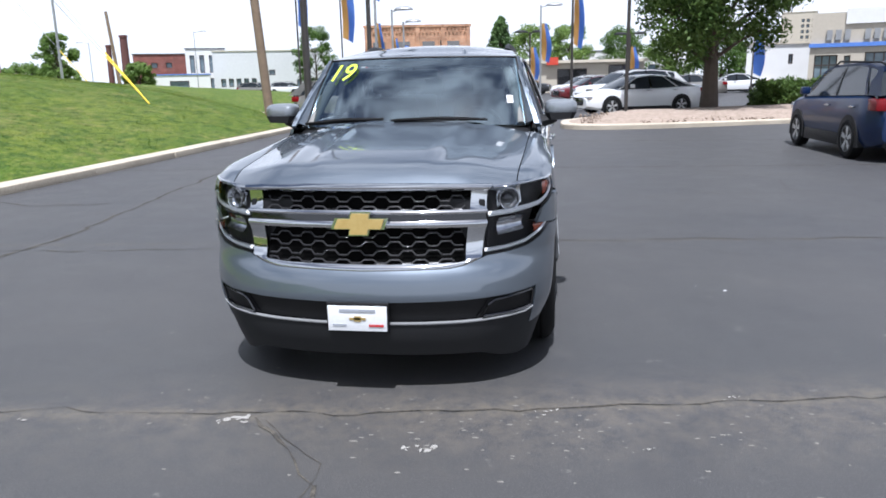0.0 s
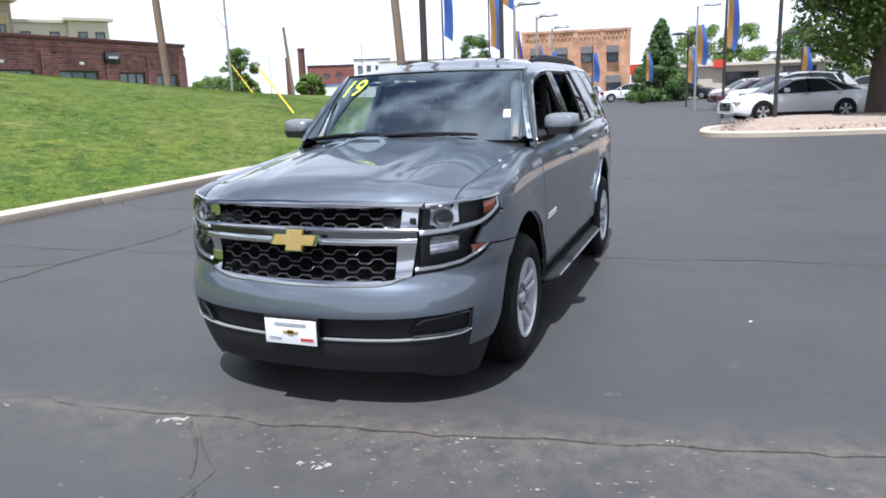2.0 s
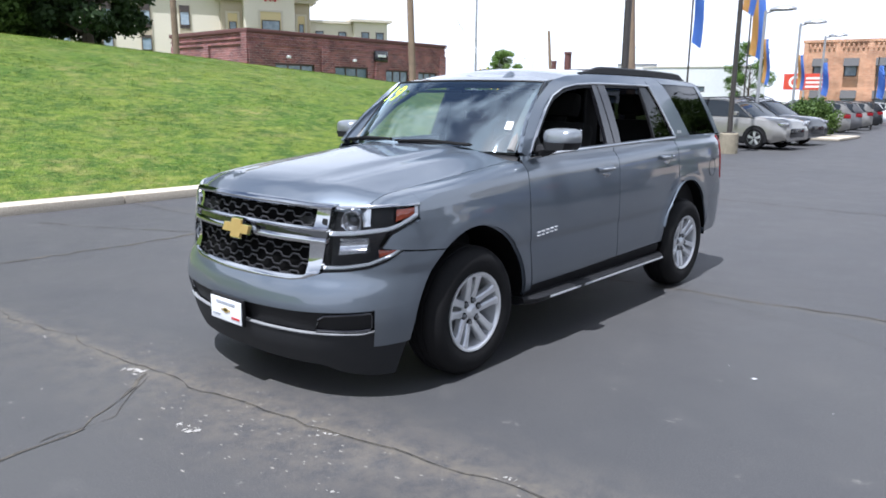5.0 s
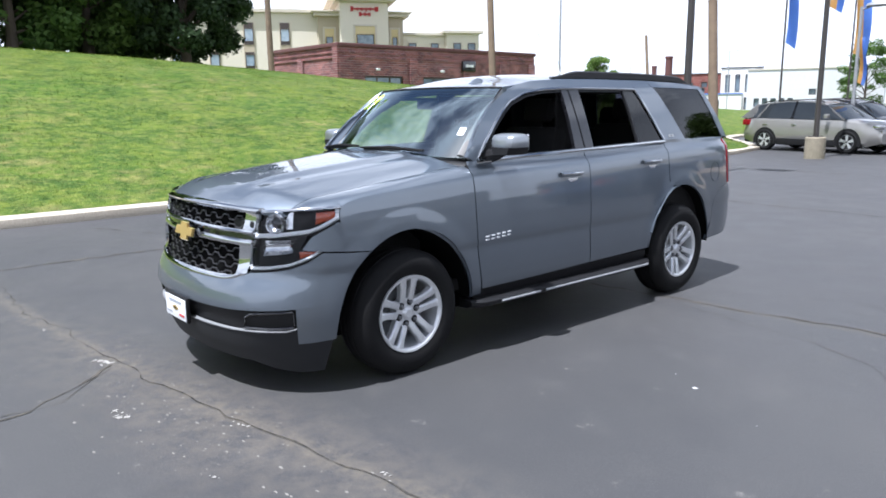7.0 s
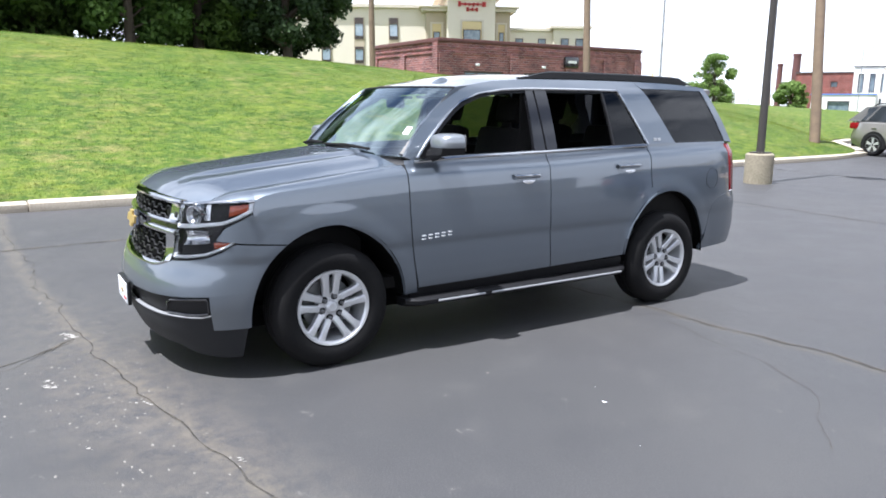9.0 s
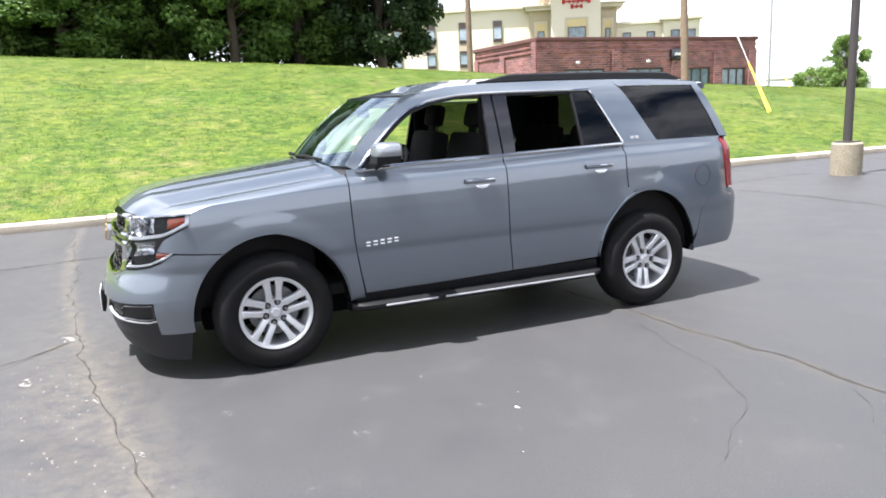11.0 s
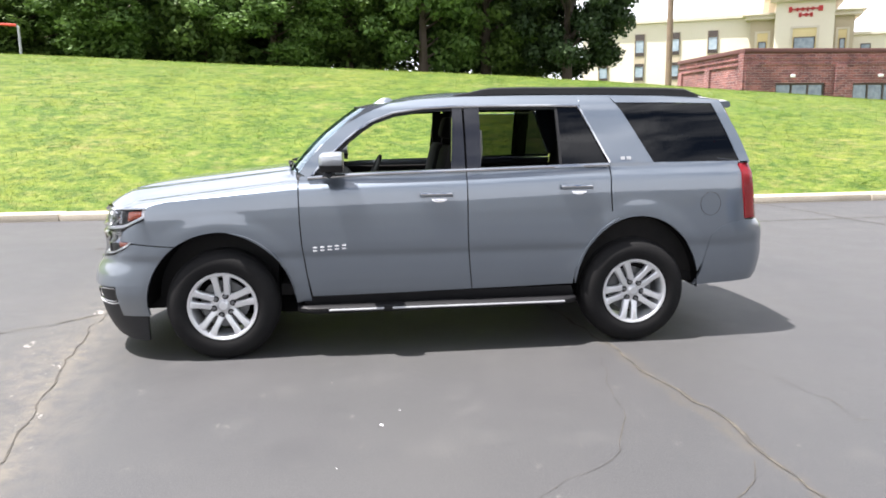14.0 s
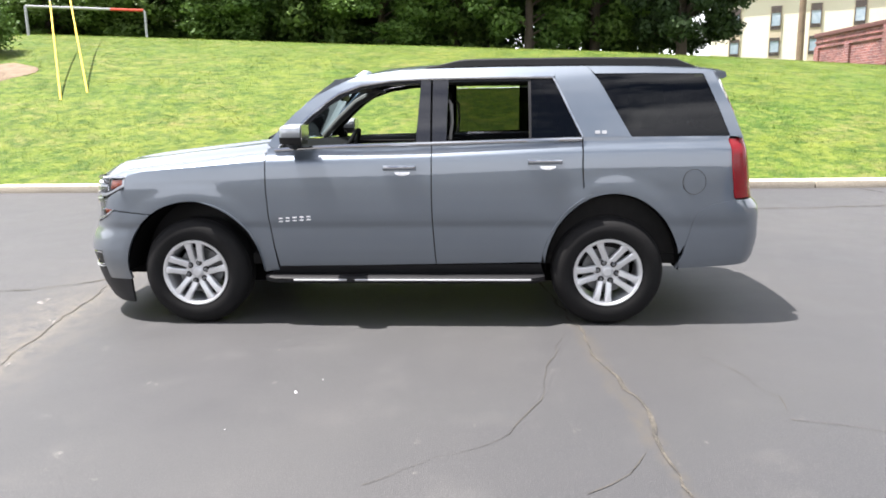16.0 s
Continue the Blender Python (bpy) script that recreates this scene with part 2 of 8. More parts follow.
def asphalt_mat():
    m = bpy.data.materials.new("asphalt")
    m.use_nodes = True
    n, l = m.node_tree.nodes, m.node_tree.links
    b = n["Principled BSDF"]
    b.inputs["Specular IOR Level"].default_value = 0.45
    co = n.new("ShaderNodeTexCoord")

    def noise_node(scale, detail=5.0, rough=0.55):
        t = n.new("ShaderNodeTexNoise")
        t.inputs["Scale"].default_value = scale
        t.inputs["Detail"].default_value = detail
        t.inputs["Roughness"].default_value = rough
        l.new(co.outputs["Object"], t.inputs["Vector"])
        return t

    def span(src, lo, hi, to_lo, to_hi):
        r = n.new("ShaderNodeMapRange")
        for k, v in (("From Min", lo), ("From Max", hi), ("To Min", to_lo), ("To Max", to_hi)):
            r.inputs[k].default_value = v
        l.new(src, r.inputs["Value"])
        return r.outputs["Result"]

    def blend(fac, a, bcol):
        x = n.new("ShaderNodeMix")
        x.data_type = "RGBA"
        for key, v in (("A", a), ("B", bcol)):
            if isinstance(v, tuple):
                x.inputs[key].default_value = (*v, 1)
            else:
                l.new(v, x.inputs[key])
        l.new(fac, x.inputs["Factor"])
        return x.outputs["Result"]

    broad = noise_node(0.35, 6.0)
    mid = noise_node(2.2, 6.0)
    grit = noise_node(160.0, 2.0)
    c = blend(span(broad.outputs["Fac"], 0.35, 0.65, 0, 1), (0.042, 0.042, 0.044), (0.052, 0.051, 0.051))
    c = blend(span(mid.outputs["Fac"], 0.58, 0.78, 0, 0.4), c, (0.084, 0.081, 0.077))
    c = blend(span(grit.outputs["Fac"], 0.55, 0.76, 0, 0.5), c, (0.17, 0.165, 0.16))
    c = blend(span(grit.outputs["Fac"], 0.45, 0.25, 0, 0.6), c, (0.022, 0.022, 0.024))
    # worn pale streaks along the old seam
    sep = n.new("ShaderNodeSeparateXYZ")
    l.new(co.outputs["Object"], sep.inputs["Vector"])

    def calc(op, a, bval):
        t = n.new("ShaderNodeMath")
        t.operation = op
        for k, v in enumerate((a, bval)):
            if isinstance(v, float):
                t.inputs[k].default_value = v
            else:
                l.new(v, t.inputs[k])
        return t.outputs[0]

    seam = calc("ABSOLUTE", calc("SUBTRACT", sep.outputs["Y"], calc("ADD", calc("MULTIPLY", sep.outputs["X"], 0.125), -0.30)), 0.0)
    near = calc("MULTIPLY", span(calc("ADD", seam, 0.0), 0.08, 0.62, 1.0, 0.0), span(sep.outputs["X"], -2.2, 0.3, 0.35, 1.0))
    near = calc("MULTIPLY", near, span(sep.outputs["X"], 2.2, 5.0, 1.0, 0.3))
    worn = noise_node(7.0, 10.0, 0.74)
    c = blend(calc("MULTIPLY", near, span(worn.outputs["Fac"], 0.40, 0.62, 0.0, 0.58)), c, (0.120, 0.106, 0.087))
    specks = noise_node(26.0, 9.0, 0.8)
    c = blend(calc("MULTIPLY", near, span(specks.outputs["Fac"], 0.62, 0.68, 0.0, 0.8)), c, (0.25, 0.24, 0.22))
    # dirt washed into the two long seams
    for bend, lean, base, half, dirt in ((0.012, 0.138, -0.225, 0.075, (0.104, 0.092, 0.074)), (0.0, 0.085, 3.63, 0.05, (0.064, 0.057, 0.047))):
        line = calc("ADD", calc("MULTIPLY", sep.outputs["X"], lean), base)
        line = calc("ADD", line, calc("MULTIPLY", calc("MULTIPLY", sep.outputs["X"], sep.outputs["X"]), bend))
        gap = calc("ABSOLUTE", calc("SUBTRACT", sep.outputs["Y"], line), 0.0)
        wob = span(noise_node(3.0, 6.0, 0.7).outputs["Fac"], 0.3, 0.7, -0.05, 0.07)
        band = calc("MULTIPLY", span(calc("ADD", gap, wob), half * 0.4, half * 1.5, 1.0, 0.0), span(sep.outputs["X"], 3.5, 6.0, 1.0, 0.2))
        c = blend(calc("MULTIPLY", band, span(noise_node(14.0, 8.0, 0.75).outputs["Fac"], 0.38, 0.60, 0.05, 0.85)), c, dirt)
        c = blend(calc("MULTIPLY", band, span(noise_node(30.0, 6.0, 0.8).outputs["Fac"], 0.60, 0.68, 0.0, 0.5)), c, (0.16, 0.148, 0.128))
    # dark patches of old sealer
    sealer = noise_node(0.9, 5.0, 0.6)
    c = blend(span(sealer.outputs["Fac"], 0.56, 0.66, 0, 0.25), c, (0.033, 0.033, 0.036))
    # fine pale scuffs and stone chips all over
    chips = noise_node(42.0, 5.0, 0.75)
    c = blend(calc("MULTIPLY", span(chips.outputs["Fac"], 0.62, 0.70, 0.0, 0.7), span(noise_node(1.3, 4.0).outputs["Fac"], 0.40, 0.65, 0.15, 1.0)), c, (0.14, 0.135, 0.125))
    pale = noise_node(5.5, 8.0, 0.7)
    c = blend(span(pale.outputs["Fac"], 0.645, 0.73, 0, 0.5), c, (0.22, 0.21, 0.19))
    l.new(c, b.inputs["Base Color"])
    l.new(span(mid.outputs["Fac"], 0.3, 0.7, 0.56, 0.63), b.inputs["Roughness"])
    bp = n.new("ShaderNodeBump")
    bp.inputs["Strength"].default_value = 0.35
    bp.inputs["Distance"].default_value = 0.006
    l.new(grit.outputs["Fac"], bp.inputs["Height"])
    l.new(bp.outputs["Normal"], b.inputs["Normal"])
    return m


M_ASPHALT = asphalt_mat()
M_GROUND = mat("far_ground", (0.10, 0.11, 0.075), 0.9, second=(0.17, 0.17, 0.15), scale=0.05, fine=0.6)
M_CONCRETE = mat("kerb_concrete", (0.47, 0.415, 0.33), 0.85, second=(0.33, 0.285, 0.22), scale=1.6, fine=40, amount=0.8, bump=0.25)
M_GRASS = grass_mat("grass_soil", False)
M_BLADE = grass_mat("grass_blades", True)
M_CRACK = mat("crack_dirt", (0.021, 0.020, 0.019), 0.95, second=(0.088, 0.078, 0.062), scale=7, fine=60, amount=1.0, bump=0.5)
M_FOOTING = mat("stained_concrete", (0.30, 0.26, 0.19), 0.9, second=(0.18, 0.16, 0.11), scale=3, fine=30, amount=0.9, bump=0.3)
M_PALE = mat("pale_grit", (0.18, 0.17, 0.155), 0.9, second=(0.18, 0.17, 0.15), scale=20, fine=200, bump=0.4)
M_FLAKE = mat("pale_flakes", (0.31, 0.30, 0.28), 0.9, second=(0.24, 0.23, 0.21), scale=25, fine=140, amount=1.0, bump=0.4)
M_MESH = mat("dark_grille_mesh", (0.020, 0.019, 0.020), 0.32)
# body grey made lighter for the sun falling on the mirror caps
M_CAPSUNLIT = mat("sunlit_mirror_cap", (0.30, 0.32, 0.34), 0.36, 0.7, second=(0.27, 0.29, 0.31), coat=0.5)
M_PAINT = mat("grey_metallic_paint", (0.128, 0.152, 0.182), 0.40, 0.70, second=(0.113, 0.135, 0.163), scale=2, fine=900, amount=0.6, coat=1.0)
M_PAINT.node_tree.nodes["Principled BSDF"].inputs["Coat IOR"].default_value = 1.72
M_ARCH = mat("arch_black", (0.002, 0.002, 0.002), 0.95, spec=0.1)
M_CHROME = mat("chrome", (0.56, 0.57, 0.58), 0.07, 1.0, second=(0.60, 0.61, 0.62), scale=5, amount=0.3)
M_TRIM = mat("black_plastic", (0.009, 0.009, 0.010), 0.5, second=(0.014, 0.014, 0.015), scale=8, fine=120, bump=0.08, bump_scale=300, spec=0.25)
M_DARKTRIM = mat("dark_grey_plastic", (0.016, 0.017, 0.019), 0.55, second=(0.024, 0.024, 0.025), scale=8, fine=120, spec=0.25)
M_GLOSSBLACK = mat("gloss_black", (0.010, 0.010, 0.012), 0.12, coat=0.6)
M_RUBBER = mat("tyre_rubber", (0.006, 0.006, 0.0065), 0.75, second=(0.011, 0.0105, 0.010), scale=6, fine=60, bump=0.15, spec=0.18)
M_ALLOY = mat("machined_alloy", (0.66, 0.67, 0.68), 0.32, 0.55, second=(0.56, 0.57, 0.58), scale=10, fine=80)
M_ALLOYDARK = mat("painted_alloy", (0.20, 0.205, 0.21), 0.45, 0.7)
M_GOLD = mat("gold_emblem", (0.52, 0.38, 0.14), 0.40, 0.45, second=(0.40, 0.27, 0.07), scale=30, fine=200)
M_AMBER = mat("amber_lens", (0.36, 0.055, 0.015), 0.15, coat=0.8)
M_REDLENS = mat("red_lens", (0.20, 0.005, 0.010), 0.25, coat=0.15, second=(0.14, 0.004, 0.006), scale=20, spec=0.3)
M_LAMP = mat("reflector", (0.66, 0.67, 0.69), 0.16, 0.9, second=(0.32, 0.32, 0.34), scale=26, fine=70, amount=0.6)
M_LIGHTBAR = mat("light_bar_plastic", (0.82, 0.83, 0.84), 0.2, second=(0.74, 0.75, 0.76), scale=20, coat=0.6)
M_SEAT = mat("dark_upholstery", (0.009, 0.0088, 0.0088), 0.8, spec=0.12, second=(0.018, 0.017, 0.016), scale=10, fine=100, bump=0.1)
M_LINER = mat("grey_headlining", (0.20, 0.195, 0.185), 0.9)
M_WHITE = mat("white_paint", (0.76, 0.76, 0.75), 0.4, second=(0.66, 0.65, 0.63), scale=1.2, fine=20)
M_GLASS = glass("windscreen_glass", (0.66, 0.76, 0.78), 0.22, sheen=(0.78, 0.92, 1.0))
M_TINT = glass("privacy_glass", (0.030, 0.032, 0.042), 0.0, 1.42)
M_REARTINT = glass("half_tinted_glass", (0.085, 0.095, 0.075), 0.0, 1.42)
M_LENS = glass("lamp_lens", (0.92, 0.93, 0.94), 0.0, 1.18)
M_NEON = mat("yellow_green_marker", (0.62, 0.85, 0.05), 0.7, second=(0.5, 0.75, 0.04))
M_STICKER = mat("white_sticker", (0.75, 0.76, 0.77), 0.6)
M_INK = mat("grey_ink", (0.34, 0.36, 0.40), 0.6)
M_INKRED = mat("red_ink", (0.45, 0.03, 0.03), 0.6)
M_BRICKDARK = brick_mat("red_brown_brick", (0.30, 0.115, 0.105), (0.15, 0.065, 0.068), (0.40, 0.31, 0.30), 0.42, 0.15)
M_BRICKCAP = mat("dark_brick_cap", (0.12, 0.048, 0.044), 0.8, second=(0.08, 0.036, 0.034), scale=2)
M_BRICKORANGE = brick_mat("orange_brick", (0.50, 0.28, 0.17), (0.42, 0.22, 0.13), (0.46, 0.35, 0.26), 0.5, 0.18)
M_BRICKRED = brick_mat("dull_red_brick", (0.24, 0.075, 0.06), (0.18, 0.06, 0.05), (0.28, 0.2, 0.18), 0.5, 0.2)
M_STUCCO = mat("cream_stucco", (0.70, 0.64, 0.53), 0.9, second=(0.63, 0.57, 0.46), scale=0.25, fine=12, bump=0.1)
M_STUCCOWARM = mat("tan_stucco", (0.46, 0.39, 0.29), 0.9, second=(0.40, 0.33, 0.24), scale=0.3, fine=12)
M_CORNICE = mat("pale_cornice", (0.60, 0.54, 0.44), 0.8, second=(0.5, 0.44, 0.36), scale=0.6, fine=12)
M_PANE = mat("window_glass", (0.10, 0.14, 0.18), 0.08, second=(0.20, 0.26, 0.30), scale=0.8, fine=3, amount=0.9, spec=0.8)
M_PALEPANE = mat("pale_window_glass", (0.26, 0.33, 0.40), 0.1, second=(0.40, 0.46, 0.52), scale=0.9, fine=3, amount=0.8, spec=0.8)
M_LITNICHE = mat("lit_niche_yellow", (0.66, 0.54, 0.30), 0.9, second=(0.58, 0.46, 0.24), scale=0.6, fine=12)
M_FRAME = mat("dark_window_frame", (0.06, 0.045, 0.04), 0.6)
M_GREYWALL = mat("white_cladding", (0.62, 0.63, 0.64), 0.75, second=(0.52, 0.53, 0.54), scale=0.15, fine=3)
M_BEIGE = mat("beige_render", (0.50, 0.45, 0.37), 0.9, second=(0.42, 0.38, 0.31), scale=0.3, fine=8)
M_REDBAND = mat("red_fascia", (0.55, 0.06, 0.03), 0.5, second=(0.45, 0.05, 0.03))
M_ROOFDARK = mat("dark_roof", (0.07, 0.07, 0.07), 0.9)
M_WOOD = mat("weathered_pole_wood", (0.23, 0.165, 0.11), 0.9, second=(0.13, 0.095, 0.07), scale=3, fine=40, amount=0.8, bump=0.4, bump_scale=25)
M_POLE = mat("bronze_pole_paint", (0.035, 0.03, 0.027), 0.5, second=(0.05, 0.045, 0.04), scale=4)
M_STEEL = mat("galvanised_steel", (0.38, 0.39, 0.40), 0.5, 0.6, second=(0.28, 0.28, 0.29), scale=4)
M_YELLOW = mat("yellow_guard", (0.75, 0.52, 0.05), 0.6)
M_BLUECLOTH = mat("blue_banner_cloth", (0.11, 0.23, 0.60), 0.8, second=(0.07, 0.16, 0.48), scale=2)
M_GOLDCLOTH = mat("gold_banner_cloth", (0.60, 0.36, 0.12), 0.8, second=(0.5, 0.28, 0.08), scale=2)
M_BARK = mat("bark", (0.085, 0.065, 0.05), 0.95, second=(0.045, 0.036, 0.03), scale=4, fine=40, bump=0.6, bump_scale=25)
M_LEAFDARK = leaf_mat("dark_leaves", (0.020, 0.048, 0.009), (0.108, 0.168, 0.038))
M_LEAFMID = leaf_mat("green_leaves", (0.032, 0.074, 0.015), (0.120, 0.200, 0.044))
M_LEAFPALE = leaf_mat("pale_leaves", (0.07, 0.13, 0.03), (0.19, 0.28, 0.07))
M_CONIFER = leaf_mat("conifer_leaves", (0.045, 0.095, 0.030), (0.135, 0.215, 0.070))
M_CEDAR = leaf_mat("cedar_leaves", (0.010, 0.024, 0.010), (0.052, 0.086, 0.030))
M_SOIL = mat("bare_soil", (0.11, 0.076, 0.048), 0.95, second=(0.19, 0.145, 0.10), scale=4, fine=30, amount=1.0, bump=1.0, bump_scale=20)
M_GRAVEL = mat("brown_gravel", (0.22, 0.17, 0.13), 0.95, second=(0.36, 0.29, 0.24), scale=6, fine=40, amount=0.9, bump=1.0, bump_scale=25)


# ---- builders ----
def smooth(a, b, x):
    u = min(1.0, max(0.0, (x - a) / (b - a)))
    return u * u * (3 - 2 * u)


def table(rows, x):
    """Straight-line interpolation in rows of (x, value)."""
    if x <= rows[0][0]:
        return rows[0][1]
    for (x0, v0), (x1, v1) in zip(rows, rows[1:]):
        if x <= x1:
            return v0 + (v1 - v0) * (x - x0) / (x1 - x0)
    return rows[-1][1]


def finish(bm, name, material, shade=True):
    me = bpy.data.meshes.new(name)
    bm.to_mesh(me)
    bm.free()
    me.materials.append(material)
    if shade:
        me.shade_smooth()
        me.set_sharp_from_angle(angle=radians(35))
    return me


def part(name, bm, material, parent=None, label="", shade=True):
    """Links a bmesh as one mesh object under a thing or a part."""
    ob = new(name, finish(bm, name, material, shade))
    if parent is not None:
        ob.parent = parent
    if label:
        tagged(ob, label)
    return ob


def thing(name, label, category, at=(0, 0, 0), turn=0.0, group="", kind=""):
    ob = new(name)
    ob.empty_display_size = 0.2
    ob.matrix_basis = pose(*at, 0, 0, turn)
    return tagged(ob, label, category, group, kind)


def box(bm, lo, hi, bevel=0.0, m=None):
    lo, hi = Vector(lo), Vector(hi)
    made = bmesh.ops.create_cube(bm, size=1.0)["verts"]
    c, d = (lo + hi) / 2, hi - lo
    for v in made:
        v.co = Vector((c.x + v.co.x * d.x, c.y + v.co.y * d.y, c.z + v.co.z * d.z))
    if bevel:
        edges = list({e for v in made for e in v.link_edges})
        made = bmesh.ops.bevel(bm, geom=edges, offset=bevel, segments=2, affect="EDGES", profile=0.6)["verts"]
    if m is not None:
        bmesh.ops.transform(bm, matrix=m, verts=list(set(made)))
    return made


def boxed(lo, hi, bevel=0.0):
    bm = bmesh.new()
    box(bm, lo, hi, bevel)
    return bm


def tube(bm, points, radii, sides=10, cap=True):
    """A tube along points."""
    pts = [Vector(p) for p in points]
    if not isinstance(radii, (list, tuple)):
        radii = [radii] * len(pts)
    rings = []
    for i, p in enumerate(pts):
        d = (pts[min(i + 1, len(pts) - 1)] - pts[max(i - 1, 0)]).normalized()
        a = d.cross(Vector((0, 0, 1)) if abs(d.z) < 0.9 else Vector((1, 0, 0))).normalized()
        b = d.cross(a)
        rings.append([bm.verts.new(p + radii[i] * (math.cos(t) * a + math.sin(t) * b)) for t in (2 * math.pi * k / sides for k in range(sides))])
    for r0, r1 in zip(rings, rings[1:]):
        for k in range(sides):
            bm.faces.new((r0[k], r0[(k + 1) % sides], r1[(k + 1) % sides], r1[k]))
    if cap:
        bm.faces.new(rings[0][::-1])
        bm.faces.new(rings[-1])


def tubed(points, radii, sides=10):
    bm = bmesh.new()
    tube(bm, points, radii, sides)
    bmesh.ops.recalc_face_normals(bm, faces=bm.faces)
    return bm


def grid(bm, rows, flip=False, close=False):
    """Faces over rows of points."""
    vs = [[bm.verts.new(p) for p in row] for row in rows]
    for a, b in zip(vs, vs[1:]):
        n = len(a)
        for k in range(n if close else n - 1):
            q = (a[k], a[(k + 1) % n], b[(k + 1) % n], b[k])
            if len({id(v) for v in q}) == 4:
                bm.faces.new(q[::-1] if flip else q)
    return vs


def lathe(bm, profile, sides=40, axis="X", closed=False):
    """Turns rows of (along, radius) round an axis."""
    rows = []
    for a, r in profile:
        ring = []
        for k in range(sides):
            t = 2 * math.pi * k / sides
            c, s = r * math.cos(t), r * math.sin(t)
            ring.append({"X": (a, c, s), "Y": (c, a, s), "Z": (c, s, a)}[axis])
        rows.append(ring)
    if closed:
        rows.append(rows[0])
    return grid(bm, rows, close=True)


def prism(bm, outline, depth, m=None):
    """An outline of (x, z) pairs drawn out along y."""
    a = [bm.verts.new((x, 0, z)) for x, z in outline]
    b = [bm.verts.new((x, depth, z)) for x, z in outline]
    bm.faces.new(a)
    bm.faces.new(b[::-1])
    for k in range(len(a)):
        j = (k + 1) % len(a)
        bm.faces.new((a[j], a[k], b[k], b[j]))
    if m is not None:
        bmesh.ops.transform(bm, matrix=m, verts=a + b)
    return a + b


def leaf_mesh(name, centres, radii, count, size, rng, material, squash=1.0):
    """Small bent leaf quads scattered through clumps, denser towards the outside."""
    centres, radii = np.asarray(centres, float), np.asarray(radii, float)
    pick = rng.choice(len(centres), count, p=radii ** 2 / np.sum(radii ** 2))
    d = rng.normal(size=(count, 3))
    d /= np.linalg.norm(d, axis=1)[:, None]
    r = radii[pick] * rng.uniform(0.15, 1.0, count) ** 0.45
    p = centres[pick] + d * r[:, None] * np.array((1, 1, squash))
    u = rng.normal(size=(count, 3))
    u /= np.linalg.norm(u, axis=1)[:, None]
    w = np.cross(u, d + 0.35 * rng.normal(size=(count, 3)))
    w /= np.linalg.norm(w, axis=1)[:, None] + 1e-9
    s = size * rng.uniform(0.6, 1.35, count)[:, None]
    v = np.stack([p - u * s, p + w * s * 0.55, p + u * s, p - w * s * 0.55], 1).reshape(-1, 3)
    me = bpy.data.meshes.new(name)
    me.from_pydata(v.tolist(), [], np.arange(4 * count).reshape(-1, 4).tolist())
    me.materials.append(material)
    return me


# ---- ground ----
CREST = [(-60, 5.3), (-14, 4.45), (-5, 4.0), (1, 3.72), (8, 3.4), (16, 2.85), (22, 2.42), (30, 2.05), (37, 1.75), (46, 1.42), (57, 1.0), (66, 0.6), (85, 0.25), (140, 0.1)]
KERB_X = -7.42


def kerb_x(y):
    """Line of the kerb, which bends away past the parking row."""
    return KERB_X - 0.25 * smooth(8, 22, y) - 6.0 * smooth(22, 33, y)


def rise(x, y):
    """The lot's gentle rise at its far side."""
    return 0.2 * smooth(1.0, 4.0, x) * smooth(18.5, 26, y)


def bank(x, y):
    """Height of the grass bank and of the land behind it."""
    u = min(1.0, max(0.0, (kerb_x(y) - 0.35 - x) / (16.0 - 5.5 * smooth(22, 33, y))))
    p = 1 - (1 - u) ** 1.75
    h = table(CREST, y)
    ripple = 0.10 * noise.noise(Vector((x * 0.25, y * 0.25, 0))) * u * (1.2 - u) + 0.02 * noise.noise(Vector((x * 1.3, y * 1.3, 3)))
    return 0.13 + (h - 0.13) * p + ripple


bm = bmesh.new()
grid(bm, [[(x, y, -0.06) for y in (-3000, -300, 300, 3000)] for x in (3000, 300, -300, -3000)], flip=False)
bmesh.ops.recalc_face_normals(bm, faces=bm.faces)
tagged(part("ground", bm, M_GROUND), "wide dull flat land reaching to the horizon", "ground", kind="structure")

bm = bmesh.new()
xs = [-14.5 + i * 74.5 / 50 for i in range(51)]
ys = [-45 + j * 135 / 90 for j in range(91)]
grid(bm, [[(x, y, rise(x, y)) for y in ys] for x in xs], flip=True)
bmesh.ops.recalc_face_normals(bm, faces=bm.faces)
road = tagged(part("pavement", bm, M_ASPHALT), "worn dark grey asphalt lot with sealed cracks and pale grit", "asphalt", kind="structure")

bm = bmesh.new()
us = [0.32 + 0.5 * i for i in range(60)] + [30.5 + 4 * i for i in range(12)]
ys = [-60 + 1.0 * j for j in range(190)]
grid(bm, [[(kerb_x(y) - u, y, bank(kerb_x(y) - u, y)) for y in ys] for u in us])
bmesh.ops.recalc_face_normals(bm, faces=bm.faces)
tagged(part("grass_bank", bm, M_GRASS), "mown grass bank rising from the kerb", "grass", kind="structure")

kerb = thing("kerb", "weathered pale concrete kerb along the grass bank", "kerb", kind="structure")
y = -46.0
rk = random.Random(5)
while y < 88:
    L = 3.05
    a = math.degrees(math.atan2(kerb_x(y) - kerb_x(y + L), L))
    reach = math.hypot(L, kerb_x(y) - kerb_x(y + L))
    bm = boxed((-0.33, 0.006, -0.05), (0.13 + rk.uniform(-0.012, 0.012), reach - 0.006, 0.125 + rk.uniform(-0.008, 0.008)), 0.022)
    bmesh.ops.transform(bm, matrix=pose(kerb_x(y), y, 0, 0, 0, a), verts=bm.verts)
    part("kerb_stone", bm, M_CONCRETE, kerb)
    y += L

# blades of the mown lawn
rng = np.random.default_rng(7)


